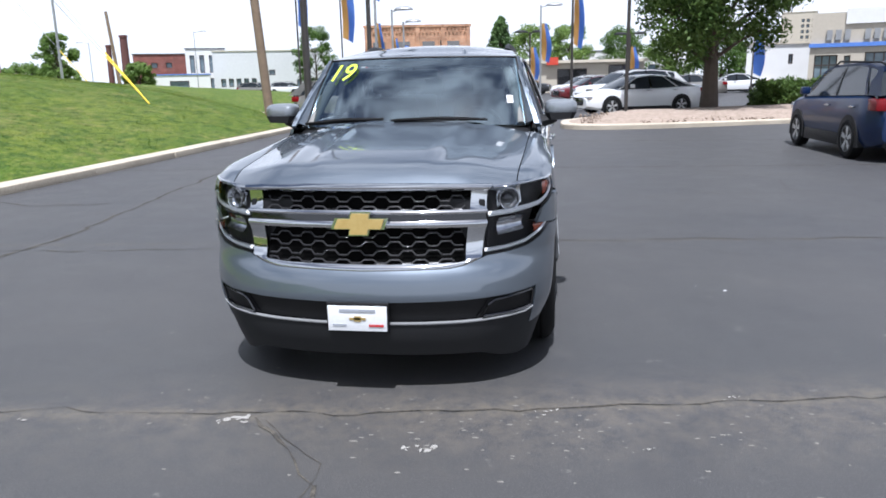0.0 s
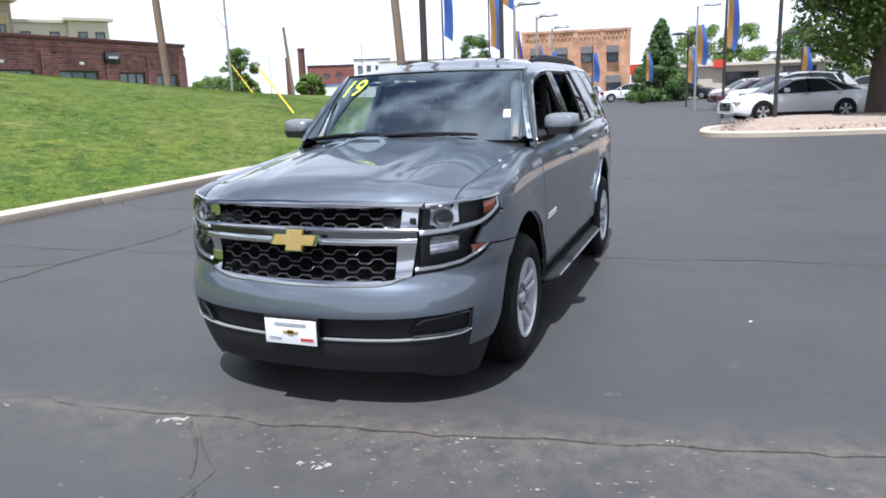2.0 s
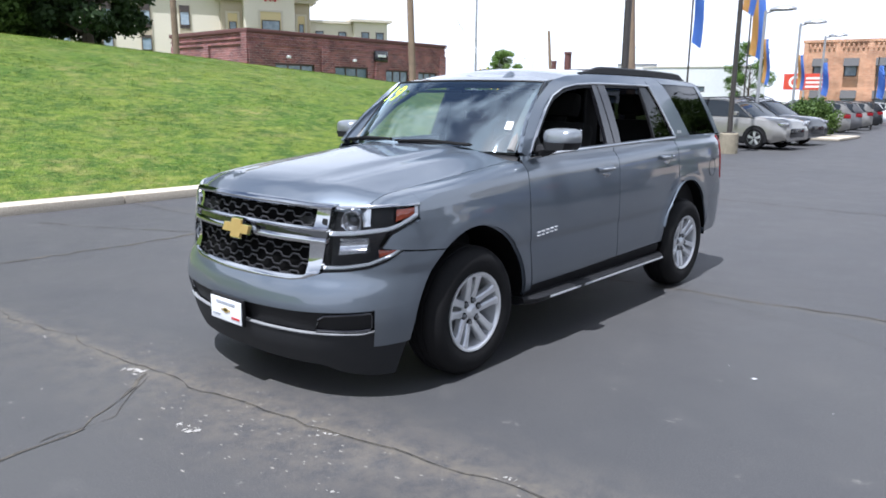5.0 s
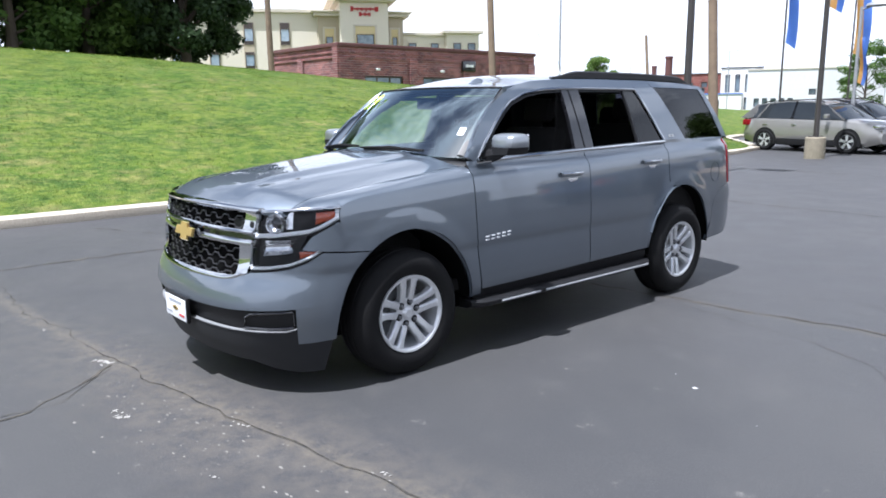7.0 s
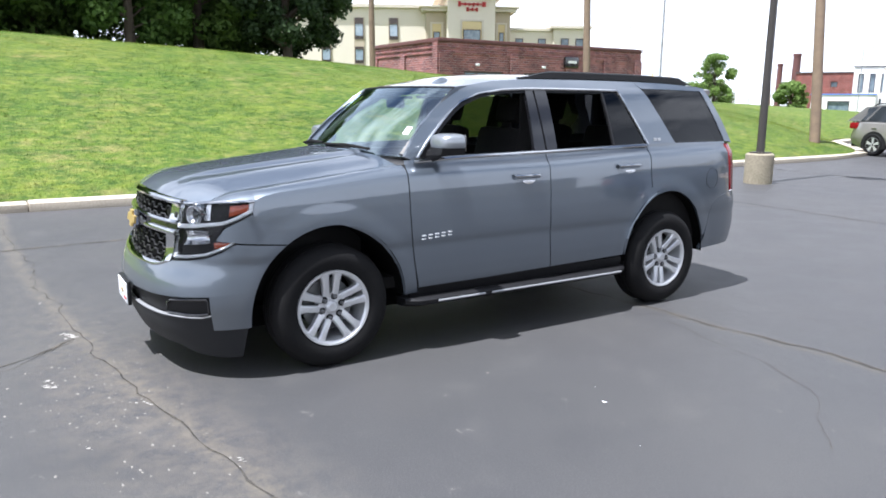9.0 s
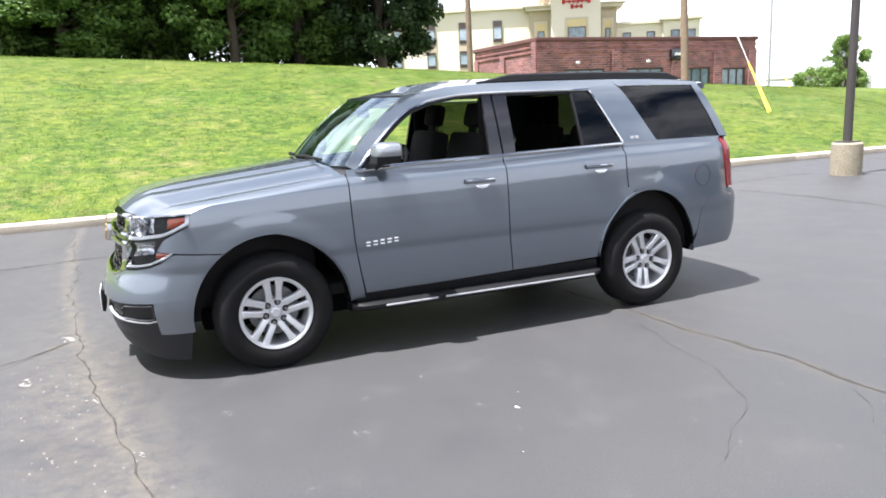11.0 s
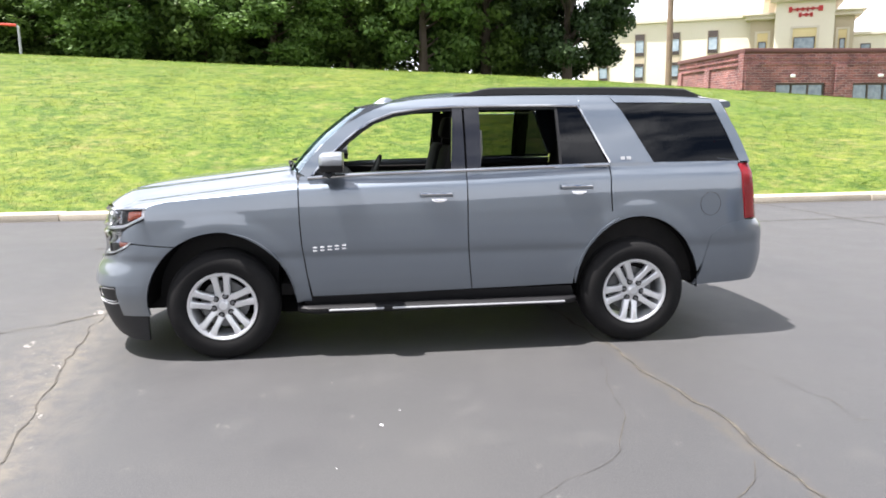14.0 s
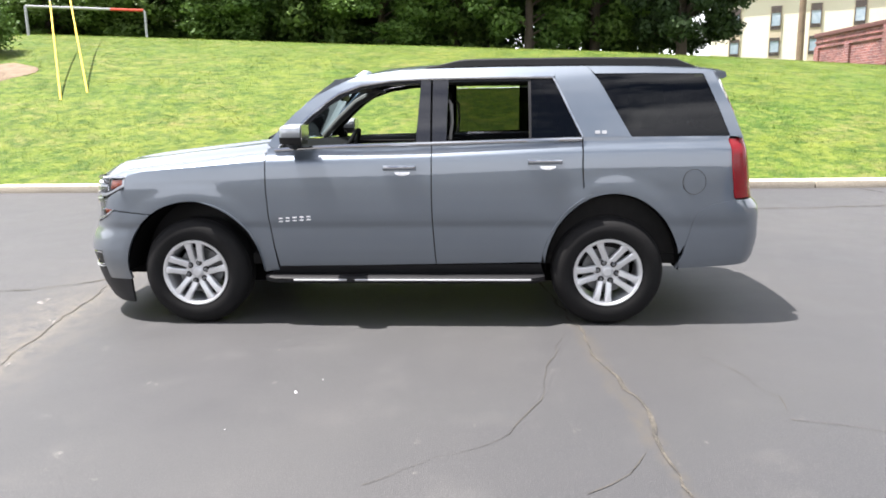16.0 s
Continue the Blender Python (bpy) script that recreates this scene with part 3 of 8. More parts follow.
def blades(name, count, x0, x1, y0, y1, size):
    x = x0 + (x1 - x0) * rng.random(count)
    y = y0 + (y1 - y0) * rng.random(count)
    off = np.array([b - kerb_x(q) for b, q in zip(x, y)])
    x, y = x[off < -0.34], y[off < -0.34]
    keep = np.array([noise.noise(Vector((a * 0.7, b * 0.7, 5))) + 0.5 * noise.noise(Vector((a * 2.1, b * 2.1, 9))) > rng.uniform(-1.6, 0.3) for a, b in zip(x, y)])
    x, y = x[keep], y[keep]
    n = len(x)
    z = np.array([bank(a, b) for a, b in zip(x, y)])
    a = rng.uniform(0, 2 * math.pi, n)
    h = size * rng.uniform(0.4, 1.0, n)
    w = h * 0.17
    away = rng.uniform(0, 2 * math.pi, n)
    lean = np.stack([np.cos(away), np.sin(away)], 1) * (h * rng.uniform(2.0, 4.0, n))[:, None]
    p = np.stack([x, y, z - 0.01], 1)
    side = np.stack([-np.sin(away) * w, np.cos(away) * w, np.zeros(n)], 1)
    top = p + np.stack([lean[:, 0], lean[:, 1], h], 1)
    v = np.stack([p + side, p - side, top], 1).reshape(-1, 3)
    me = bpy.data.meshes.new(name)
    me.from_pydata(v.tolist(), [], np.arange(3 * n).reshape(-1, 3).tolist())
    me.materials.append(M_BLADE)
    return tagged(new(name, me), "short green lawn grass with a few yellowed tufts", "grass", kind="stuff")


blades("lawn_grass", 380000, KERB_X - 0.34, -25.5, -16, 34, 0.044)

# cracks: thin ragged ribbons of dirt a little proud of the asphalt
CRACKS = [
    ([(-7.4, -0.75), (-4.2, -0.58), (-1.77, -0.42), (-1.16, -0.36), (-0.49, -0.29), (0.10, -0.21), (0.58, -0.14), (1.10, -0.06), (1.58, 0.02), (2.33, 0.16), (2.8, 0.25), (4.2, 0.42), (9, 1.1)], 0.0042),
    ([(-7.3, 2.9), (-4.4, 2.95), (-2.39, 3.2), (1.09, 3.75), (2.07, 3.84), (3.28, 3.92), (6.5, 4.2), (10, 4.6)], 0.009),
    ([(-4.1, -1.6), (-4.3, 2.73), (-4.25, 3.8), (-4.6, 6), (-4.95, 8.6), (-5.2, 13)], 0.024),
    ([(0.01, -0.9), (-0.2, -0.62), (-0.53, -0.27)], 0.007),
    ([(0.01, -0.9), (0.1, -1.5), (-0.2, -2.4)], 0.007),
    ([(-7.2, 9.6), (-3, 10.0), (1, 9.8), (8, 10.2)], 0.02),
    ([(-7.2, 16.5), (-1, 16.2), (2.5, 15.4), (5, 15.5), (12, 15.0)], 0.022),
    ([(3.6, 9.4), (4.4, 8.2), (4.2, 7.2), (5.0, 6.6)], 0.005),
    ([(2.2, 6.4), (2.8, 6.9), (3.9, 6.8), (4.4, 7.2)], 0.004),
    ([(-5.1, 5.8), (-6.2, 5.6), (-7.2, 6.1)], 0.015),
    ([(1.15, 3.62), (1.81, 3.44), (2.32, 3.37), (2.73, 3.21), (2.88, 3.04), (2.97, 2.86), (3.27, 2.49)], 0.0016),
    ([(3.26, 3.5), (3.09, 3.69), (2.77, 3.8)], 0.002),
    ([(1.6, 4.4), (2.05, 4.56), (2.53, 4.59), (2.62, 4.92), (2.9, 5.3)], 0.0016),
    ([(-0.4, -0.36), (-0.01, -0.73), (-0.01, -1.19)], 0.0025),
    ([(-6.39, 1.25), (-5.4, 1.75), (-4.92, 2.04), (-4.18, 2.4)], 0.012),
]
rc = random.Random(11)
for path, wide in CRACKS:
    bm = bmesh.new()
    left, right = [], []
    off = 0.0
    for (x0, y0), (x1, y1) in zip(path, path[1:]):
        d = Vector((x1 - x0, y1 - y0, 0))
        n = max(2, int(d.length / 0.09))
        nrm = Vector((-d.y, d.x, 0)).normalized()
        for k in range(n):
            c = Vector((x0, y0, 0)) + d * (k / n)
            off = off * 0.8 + rc.gauss(0, 0.018)
            fade = min(1.0, min(k, n - k) / 3 + 0.35)
            w = wide * rc.uniform(0.15, 1.6)
            z = rise(c.x, c.y) + 0.004
            c = c + nrm * off * fade
            left.append((c.x + nrm.x * w, c.y + nrm.y * w, z))
            right.append((c.x - nrm.x * w, c.y - nrm.y * w, z))
    grid(bm, [left, right])
    bmesh.ops.recalc_face_normals(bm, faces=bm.faces)
    part("crack", bm, M_CRACK, road, shade=False)
# loose pale grit along the worn seam, and a few white scraps
bm = bmesh.new()
for _ in range(200):
    if rc.random() < 0.72:
        x, y = rc.gauss(0.75, 1.0), rc.gauss(-0.28, 0.25)
    else:
        x, y = rc.uniform(-6, 8), rc.uniform(-2.5, 9)
    if abs(x) < 1.0 and 0.3 < y < 4.9:
        continue
    r = rc.uniform(0.0025, 0.008) * (1.5 if rc.random() < 0.1 else 1)
    n = rc.randint(4, 6)
    a0 = rc.uniform(0, 6.28)
    stretch = rc.uniform(1, 2.6)
    lo = [bm.verts.new((x + stretch * r * math.cos(a0 + 6.283 * k / n), y + r * math.sin(a0 + 6.283 * k / n), 0.001)) for k in range(n)]
    hi = bm.verts.new((x, y, r * 0.5))
    for k in range(n):
        bm.faces.new((lo[k], lo[(k + 1) % n], hi))
tagged(part("grit", bm, M_PALE), "loose pale grit and stone chips on the asphalt", "grit", kind="stuff")
for (x, y), size, pieces in (((2.24, 2.04), 0.022, 2), ((-0.54, -0.36), 0.06, 9), ((0.38, -0.56), 0.045, 7), ((2.05, 2.15), 0.008, 1), ((-1.6, -0.47), 0.03, 3), ((0.91, -0.13), 0.035, 6), ((1.89, 0.12), 0.03, 5), ((2.72, 1.81), 0.007, 1), ((1.36, -0.46), 0.02, 4)):
    bm = bmesh.new()
    for _ in range(pieces):
        px, py = x + rc.gauss(0, size * (pieces > 2)), y + rc.gauss(0, size * 0.45 * (pieces > 2))
        r0 = size * rc.uniform(0.35, 0.8) * (1.0 if pieces < 3 else 0.5)
        turn, thin = rc.uniform(0, 3.14), rc.uniform(0.3, 0.7)
        ring = []
        for k in range(9):
            r = r0 * rc.uniform(0.45, 1.2)
            u, v = r * math.cos(k * 0.698), thin * r * math.sin(k * 0.698)
            ring.append(bm.verts.new((px + 1.4 * (u * math.cos(turn) - v * math.sin(turn)), py + 1.4 * (u * math.sin(turn) + v * math.cos(turn)), 0.003)))
        top = bm.verts.new((px, py, 0.005 + r0 * 0.1))
        for k in range(9):
            bm.faces.new((ring[k], ring[(k + 1) % 9], top))
    if pieces < 3:
        tagged(part("scrap", bm, M_STICKER), "small white scrap lying on the asphalt", "litter", "litter on the lot")
    else:
        tagged(part("flakes", bm, M_FLAKE), "pale flaking patch on the worn asphalt", "grit", kind="stuff")


# ---- buildings ----
def window_unit(parent, x0, z0, x1, z1, y, face, bars=1, frame_mat=None, pane_mat=None, deep=0.06, rail=0.06):
    """A framed window in a wall's plane. face maps (along, out, up) to the world."""
    fm, pm = frame_mat or M_FRAME, pane_mat or M_PANE
    bm = bmesh.new()
    for lo, hi in (((x0, z0), (x1, z0 + rail)), ((x0, z1 - rail), (x1, z1)), ((x0, z0 + rail), (x0 + rail, z1 - rail)), ((x1 - rail, z0 + rail), (x1, z1 - rail))):
        box(bm, (lo[0], y - deep, lo[1]), (hi[0], y + 0.03, hi[1]))
    for k in range(1, bars + 1):
        xm = x0 + (x1 - x0) * k / (bars + 1)
        box(bm, (xm - rail / 2, y - deep, z0 + rail), (xm + rail / 2, y + 0.02, z1 - rail))
    bmesh.ops.transform(bm, matrix=face, verts=bm.verts)
    w = part("window", bm, fm, parent, shade=False)
    for k in range(bars + 1):
        a = x0 + (x1 - x0) * k / (bars + 1) + rail * 0.5
        b = x0 + (x1 - x0) * (k + 1) / (bars + 1) - rail * 0.5
        bm = bmesh.new()
        box(bm, (a, y - 0.02, z0 + rail * 0.8), (b, y - 0.005, z1 - rail * 0.8))
        bmesh.ops.transform(bm, matrix=face, verts=bm.verts)
        part("pane", bm, pm, w, shade=False)
    return w


def wall_with_holes(lo, hi, holes, thick):
    """A wall along x from lo to hi (x, z) with openings (x0, z0, x1, z1), thick along +y."""
    xs = sorted({lo[0], hi[0], *(h[0] for h in holes), *(h[2] for h in holes)})
    zs = sorted({lo[1], hi[1], *(h[1] for h in holes), *(h[3] for h in holes)})
    bm = bmesh.new()
    for x0, x1 in zip(xs, xs[1:]):
        for z0, z1 in zip(zs, zs[1:]):
            cx, cz = (x0 + x1) / 2, (z0 + z1) / 2
            if any(h[0] < cx < h[2] and h[1] < cz < h[3] for h in holes):
                continue
            box(bm, (x0, 0, z0), (x1, thick, z1))
    bmesh.ops.remove_doubles(bm, verts=bm.verts, dist=0.001)
    return bm


# axes: along the wall, out of the wall is -y of the local frame
def facing(origin, along):
    """Local x runs along the wall, local -y looks out of it."""
    a = Vector((*along, 0)).normalized()
    out = Vector((-a.y, a.x, 0))
    m = Matrix(((a.x, out.x, 0, origin[0]), (a.y, out.y, 0, origin[1]), (0, 0, 1, origin[2]), (0, 0, 0, 1)))
    return m


# low brick restaurant on the bank
BX, BY0, BY1, BTOP, BBASE = -36.5, 24.9, 43.4, 5.75, 1.2
resto = thing("brick_restaurant", "single-storey red-brown brick building with parapet and dark windows", "building")
f_east = facing((BX, BY0, 0), (0, 1))
L_E = BY1 - BY0
wins = [(2.0, 2.3, 5.2, 3.72), (7.0, 2.3, 10.1, 3.70), (11.9, 2.3, 14.3, 3.62), (15.4, 2.2, 17.6, 3.55)]
bm = wall_with_holes((0.353, BBASE), (L_E, BTOP - 0.25), wins, 0.35)
bmesh.ops.transform(bm, matrix=f_east, verts=bm.verts)
part("wall", bm, M_BRICKDARK, resto, shade=False)
for w in wins:
    window_unit(resto, *w, 0.16, f_east, bars=2, rail=0.12)
f_south = facing((BX - 9.2, BY0, 0), (1, 0))
wins_s = [(1.4, 2.2, 3.4, 3.25), (5.6, 2.2, 6.6, 3.4)]
bm = wall_with_holes((0, BBASE), (9.2 - 0.0, BTOP - 0.25), wins_s, 0.35)
bmesh.ops.transform(bm, matrix=f_south, verts=bm.verts)
part("wall", bm, M_BRICKDARK, resto, shade=False)
for w in wins_s:
    window_unit(resto, *w, 0.16, f_south, bars=0, rail=0.12)
part("wall", boxed((BX - 9.2, BY1 - 0.35, BBASE), (BX - 0.36, BY1, BTOP - 0.25)), M_BRICKDARK, resto, shade=False)
part("wall", boxed((BX - 9.2, BY0 + 0.36, BBASE), (BX - 8.85, BY1 - 0.36, BTOP - 0.25)), M_BRICKDARK, resto, shade=False)
part("roof", boxed((BX - 8.8, BY0 + 0.4, BTOP - 0.6), (BX - 0.4, BY1 - 0.4, BTOP - 0.5)), M_ROOFDARK, resto, shade=False)
for x0, y0, x1, y1 in ((BX - 0.45, BY0 - 0.12, BX + 0.12, BY1 + 0.12), (BX - 9.3, BY0 - 0.12, BX - 0.45, BY0 + 0.45)):
    part("parapet_cap", boxed((x0, y0, BTOP - 0.25), (x1, y1, BTOP), 0.03), M_BRICKCAP, resto, "dark parapet capping")
for z in (BTOP - 0.62, BTOP - 0.95):
    part("string_course", boxed((BX - 0.05, BY0 - 0.07, z + 0.004), (BX + 0.07, BY1, z + 0.104)), M_BRICKDARK, resto, shade=False)
    part("string_course", boxed((BX - 9.2, BY0 - 0.07, z + 0.004), (BX - 0.052, BY0 + 0.05, z + 0.104)), M_BRICKDARK, resto, shade=False)
for yy in (BY0 + 0.35, BY0 + 6.1, BY0 + 11.1, BY0 + 14.9, BY1 - 0.35):
    part("pilaster", boxed((BX - 0.002, yy - 0.35, BBASE), (BX + 0.14, yy + 0.35, BTOP - 0.95)), M_BRICKDARK, resto, shade=False)
for xx in (BX - 8.8, BX - 4.6, BX - 0.25):
    part("pilaster", boxed((xx - 0.3, BY0 - 0.14, BBASE), (xx + 0.3, BY0 + 0.002, BTOP - (0.252 if xx > BX - 1 else 0.95))), M_BRICKDARK, resto, shade=False)
for yy in (BY0 + 3.0, BY0 + 8.7):
    part("wall_lamp", boxed((BX + 0.01, yy - 0.12, 4.05), (BX + 0.22, yy + 0.12, 4.22), 0.03), M_WHITE, resto, "small white wall lamp")
sign = part("sign", boxed((BX + 0.01, BY0 + 10.6, 4.15), (BX + 0.25, BY0 + 11.9, 4.95), 0.1), M_GLOSSBLACK, resto, "rounded black sign board")
part("bar", boxed((BX + 0.252, BY0 + 10.85, 4.48), (BX + 0.262, BY0 + 11.65, 4.66)), M_WHITE, sign, "white lettering bar", shade=False)

# hotel behind it: a long cream wall with a stepped entrance tower
hotel = thing("hotel", "cream stucco hotel with stepped entrance tower and tall window bays", "building")
f_h = facing((-66.2, 26.0, 0), (13.3, 24.7))
def hbox(name, lo, hi, m, label="", bevel=0.0):
    bm = boxed(lo, hi, bevel)
    bmesh.ops.transform(bm, matrix=f_h, verts=bm.verts)
    return part(name, bm, m, hotel, label, shade=False)


hbox("wall", (-2.0, 0.0, 0.5), (13.4, 14, 10.75), M_STUCCO)
hbox("cornice", (-2.4, -0.35, 10.75), (13.35, 14, 11.05), M_CORNICE)
hbox("wall", (19.7, 0.0, 0.5), (29.3, 14, 8.75), M_STUCCO)
hbox("cornice", (20.0, -0.3, 8.75), (29.4, 14, 9.0), M_CORNICE)
hbox("end_block", (26.2, -0.6, 0.5), (29.6, 12, 8.95), M_STUCCO)
hbox("cornice", (25.8, -1.0, 8.95), (30.0, 12, 9.2), M_CORNICE)
TX = 1.8
hbox("tower", (11.6 + TX, -1.0, 0.5), (19.9 + TX, 10, 10.35), M_STUCCOWARM)
hbox("cornice", (11.2 + TX, -1.6, 10.35), (20.4 + TX, 10, 10.7), M_CORNICE)
hbox("cornice", (10.9 + TX, -1.9, 10.7), (20.7 + TX, 10, 10.82), M_CORNICE)
hbox("tower", (13.6 + TX, -2.6, 0.5), (18.2 + TX, 9, 11.55), M_STUCCO)
hbox("cornice", (13.1 + TX, -3.2, 11.55), (18.7 + TX, 9.2, 11.85), M_CORNICE)
hbox("cornice", (12.6 + TX, -3.6, 11.85), (19.2 + TX, 9.4, 12.1), M_CORNICE)
# red script sign becomes plain red strokes
for x0, x1, z0, z1 in ((14.75, 17.1, 10.82, 10.95), (14.6, 14.85, 10.66, 11.12), (15.2, 15.35, 10.72, 11.02), (15.6, 15.75, 10.72, 11.02), (16.0, 16.15, 10.66, 11.02), (16.4, 16.55, 10.74, 11.04), (16.9, 17.25, 10.66, 11.10), (15.45, 16.45, 10.34, 10.46), (15.4, 15.62, 10.22, 10.6), (15.9, 16.05, 10.24, 10.56), (16.3, 16.5, 10.22, 10.56)):
    hbox("sign_stroke", (x0 + TX, -2.72, z0), (x1 + TX, -2.602, z1), M_INKRED, "red sign stroke")
# tall bays of windows with dark and tan panels between them
for x in (-0.3, 3.15, 6.4, 9.8):
    hbox("bay", (x - 0.08, -0.10, 3.0), (x + 0.93, -0.002, 9.80), M_STUCCOWARM, "tan window bay")
    for z0, z1 in ((9.25, 9.76), (7.72, 7.98), (6.82, 7.02), (5.42, 5.66)):
        hbox("bay_panel", (x, -0.14, z0), (x + 0.85, -0.102, z1), M_FRAME, "dark bay panel")
    for z0, z1 in ((8.0, 9.23), (5.68, 6.80)):
        window_unit(hotel, x, z0, x + 0.85, z1, -0.10, f_h, bars=0, rail=0.06, pane_mat=M_PALEPANE)
# recessed openings of the tower, with bright reveals and lit niches painted yellow
for x0, x1, z0, z1, yo in ((12.2, 13.1, 7.5, 9.2, -1.0), (15.0, 16.9, 7.3, 9.3, -2.6), (18.7, 19.4, 7.5, 9.2, -1.0)):
    x0, x1 = x0 + TX, x1 + TX
    hbox("reveal", (x0 - 0.18, yo - 0.10, z0), (x0, yo - 0.002, z1 + 0.16), M_CORNICE)
    hbox("reveal", (x1, yo - 0.10, z0), (x1 + 0.18, yo - 0.002, z1 + 0.16), M_CORNICE)
    hbox("reveal", (x0, yo - 0.10, z1), (x1, yo - 0.002, z1 + 0.16), M_CORNICE)
    hbox("niche", (x0 + 0.01, yo - 0.03, z0), (x1 - 0.01, yo - 0.002, z1 - 0.004), M_LITNICHE, "flat yellow panel painted as a lit niche")
    window_unit(hotel, x0 + 0.12, z0, x1 - 0.12, z1 - 0.75, yo - 0.05, f_h, bars=0, rail=0.07)
for x0 in (22.4, 24.7, 26.9, 28.4):
    yo = -0.62 if x0 > 26 else -0.02
    window_unit(hotel, x0, 7.0, x0 + 0.8, 8.0, yo, f_h, bars=0, rail=0.08)

# old two-storey orange brick building across the street
orange = thing("brick_office", "old two-storey orange brick building with corbelled cornice and awnings", "building")
f_o = facing((-19.4, 78.6, 0), (11.5, 2.3))
L_O = 11.75
wins = [(1.0 + 2.75 * k, 4.05, 2.15 + 2.75 * k, 5.7) for k in range(4)] + [(1.0 + 2.75 * k, 1.0, 2.2 + 2.75 * k, 2.6) for k in range(3)] + [(9.2, -0.1, 10.7, 2.5)]
bm = wall_with_holes((0, -0.1), (L_O, 7.35), wins, 0.4)
bmesh.ops.transform(bm, matrix=f_o, verts=bm.verts)
part("wall", bm, M_BRICKORANGE, orange, shade=False)


def obox(name, lo, hi, m, label="", bevel=0.0, parent=None):
    bm = boxed(lo, hi, bevel)
    bmesh.ops.transform(bm, matrix=f_o, verts=bm.verts)
    return part(name, bm, m, parent or orange, label, shade=False)


obox("wall", (L_O - 0.4, 0.402, -0.1), (L_O, 14, 7.2), M_BRICKORANGE)
obox("wall", (0, 0.402, -0.1), (0.4, 14, 7.2), M_BRICKORANGE)
obox("roof", (0.4, 0.402, 6.4), (L_O - 0.4, 14, 6.6), M_ROOFDARK)
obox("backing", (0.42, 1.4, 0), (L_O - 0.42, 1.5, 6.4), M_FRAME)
obox("cornice", (-0.1, -0.14, 7.35), (L_O + 0.1, 0.45, 7.6), M_BRICKORANGE)
for k in range(5):
    xp = 0.02 + k * (L_O - 0.44) / 4
    obox("pilaster", (xp, -0.11, -0.1), (xp + 0.4, -0.002, 7.35), M_BRICKORANGE)
for k in range(26):
    obox("corbel", (0.5 + k * 0.42, -0.12, 6.75), (0.68 + k * 0.42, -0.002, 7.2), M_BRICKORANGE)
for w in wins:
    window_unit(orange, *w, 0.2, f_o, bars=0, rail=0.1)
for w in wins:
    bm = bmesh.new()
    z = w[3]
    prism(bm, [(-0.75, z - 0.65), (0.0, z + 0.12), (0.0, z - 0.0), (-0.7, z - 0.72)], w[2] - w[0] + 0.2, pose(w[2] + 0.1, -0.005, 0, 0, 0, 90))
    bmesh.ops.transform(bm, matrix=f_o, verts=bm.verts)
    bmesh.ops.recalc_face_normals(bm, faces=bm.faces)
    part("awning", bm, M_ROOFDARK, orange, "dark green-grey awning", shade=False)
sign_o = obox("sign", (-1.4, -1.8, 2.75), (2.6, -1.6, 4.3), M_REDBAND, "red sign board with white emblem", 0.03)
obox("bar", (0.6, -1.812, 3.75), (2.3, -1.802, 3.95), M_WHITE, "", 0, sign_o)
obox("bar", (0.6, -1.812, 3.35), (2.3, -1.802, 3.55), M_WHITE, "", 0, sign_o)
obox("bar", (0.6, -1.812, 2.95), (2.3, -1.802, 3.15), M_WHITE, "", 0, sign_o)
bm = bmesh.new()
lathe(bm, [(-1.812, 0.36), (-1.812, 0.58), (-1.802, 0.58), (-1.802, 0.36)], 24, "Y", closed=True)
bmesh.ops.transform(bm, matrix=f_o @ pose(-0.35, 0, 3.5), verts=bm.verts)
part("emblem", bm, M_WHITE, sign_o, "white ring emblem", shade=False)
obox("sign_post", (0.4, -1.75, -0.1), (0.55, -1.6, 2.75), M_STEEL)

# long low shop with red corner bands
shop = thing("low_shop", "long low beige shop with flat roof and dark doorways", "building")
wins = [(10.0, 0.2, 13.4, 2.55), (15.8, 0.9, 19.0, 2.9), (4.2, 0.5, 7.2, 2.4)]
f_s = facing((-8.2, 84.5, 0), (1, 0))
bm = wall_with_holes((0, -0.1), (19.8, 3.2), wins, 0.4)
bmesh.ops.transform(bm, matrix=f_s, verts=bm.verts)
part("wall", bm, M_BEIGE, shop, shade=False)
part("backing", boxed((-8.0, 85.3, 0), (11.4, 85.4, 3.1)), M_FRAME, shop, shade=False)
part("wall", boxed((11.2, 84.92, -0.1), (11.6, 95, 3.2)), M_BEIGE, shop, shade=False)
part("wall", boxed((-8.2, 84.92, -0.1), (-7.8, 95, 3.2)), M_BEIGE, shop, shade=False)
part("roof", boxed((-8.6, 84.0, 3.2), (12.0, 95, 3.5)), M_CORNICE, shop, "pale flat roof edge", shade=False)
part("fascia", boxed((-8.7, 83.9, 2.6), (-4.6, 84.45, 3.75)), M_REDBAND, shop, "red fascia", shade=False)
part("fascia", boxed((0.6, 83.9, 3.0), (1.9, 84.45, 3.85)), M_REDBAND, shop, "red fascia", shade=False)
for w in wins:
    window_unit(shop, *w, 0.2, f_s, bars=1, rail=0.12, pane_mat=M_GLOSSBLACK)

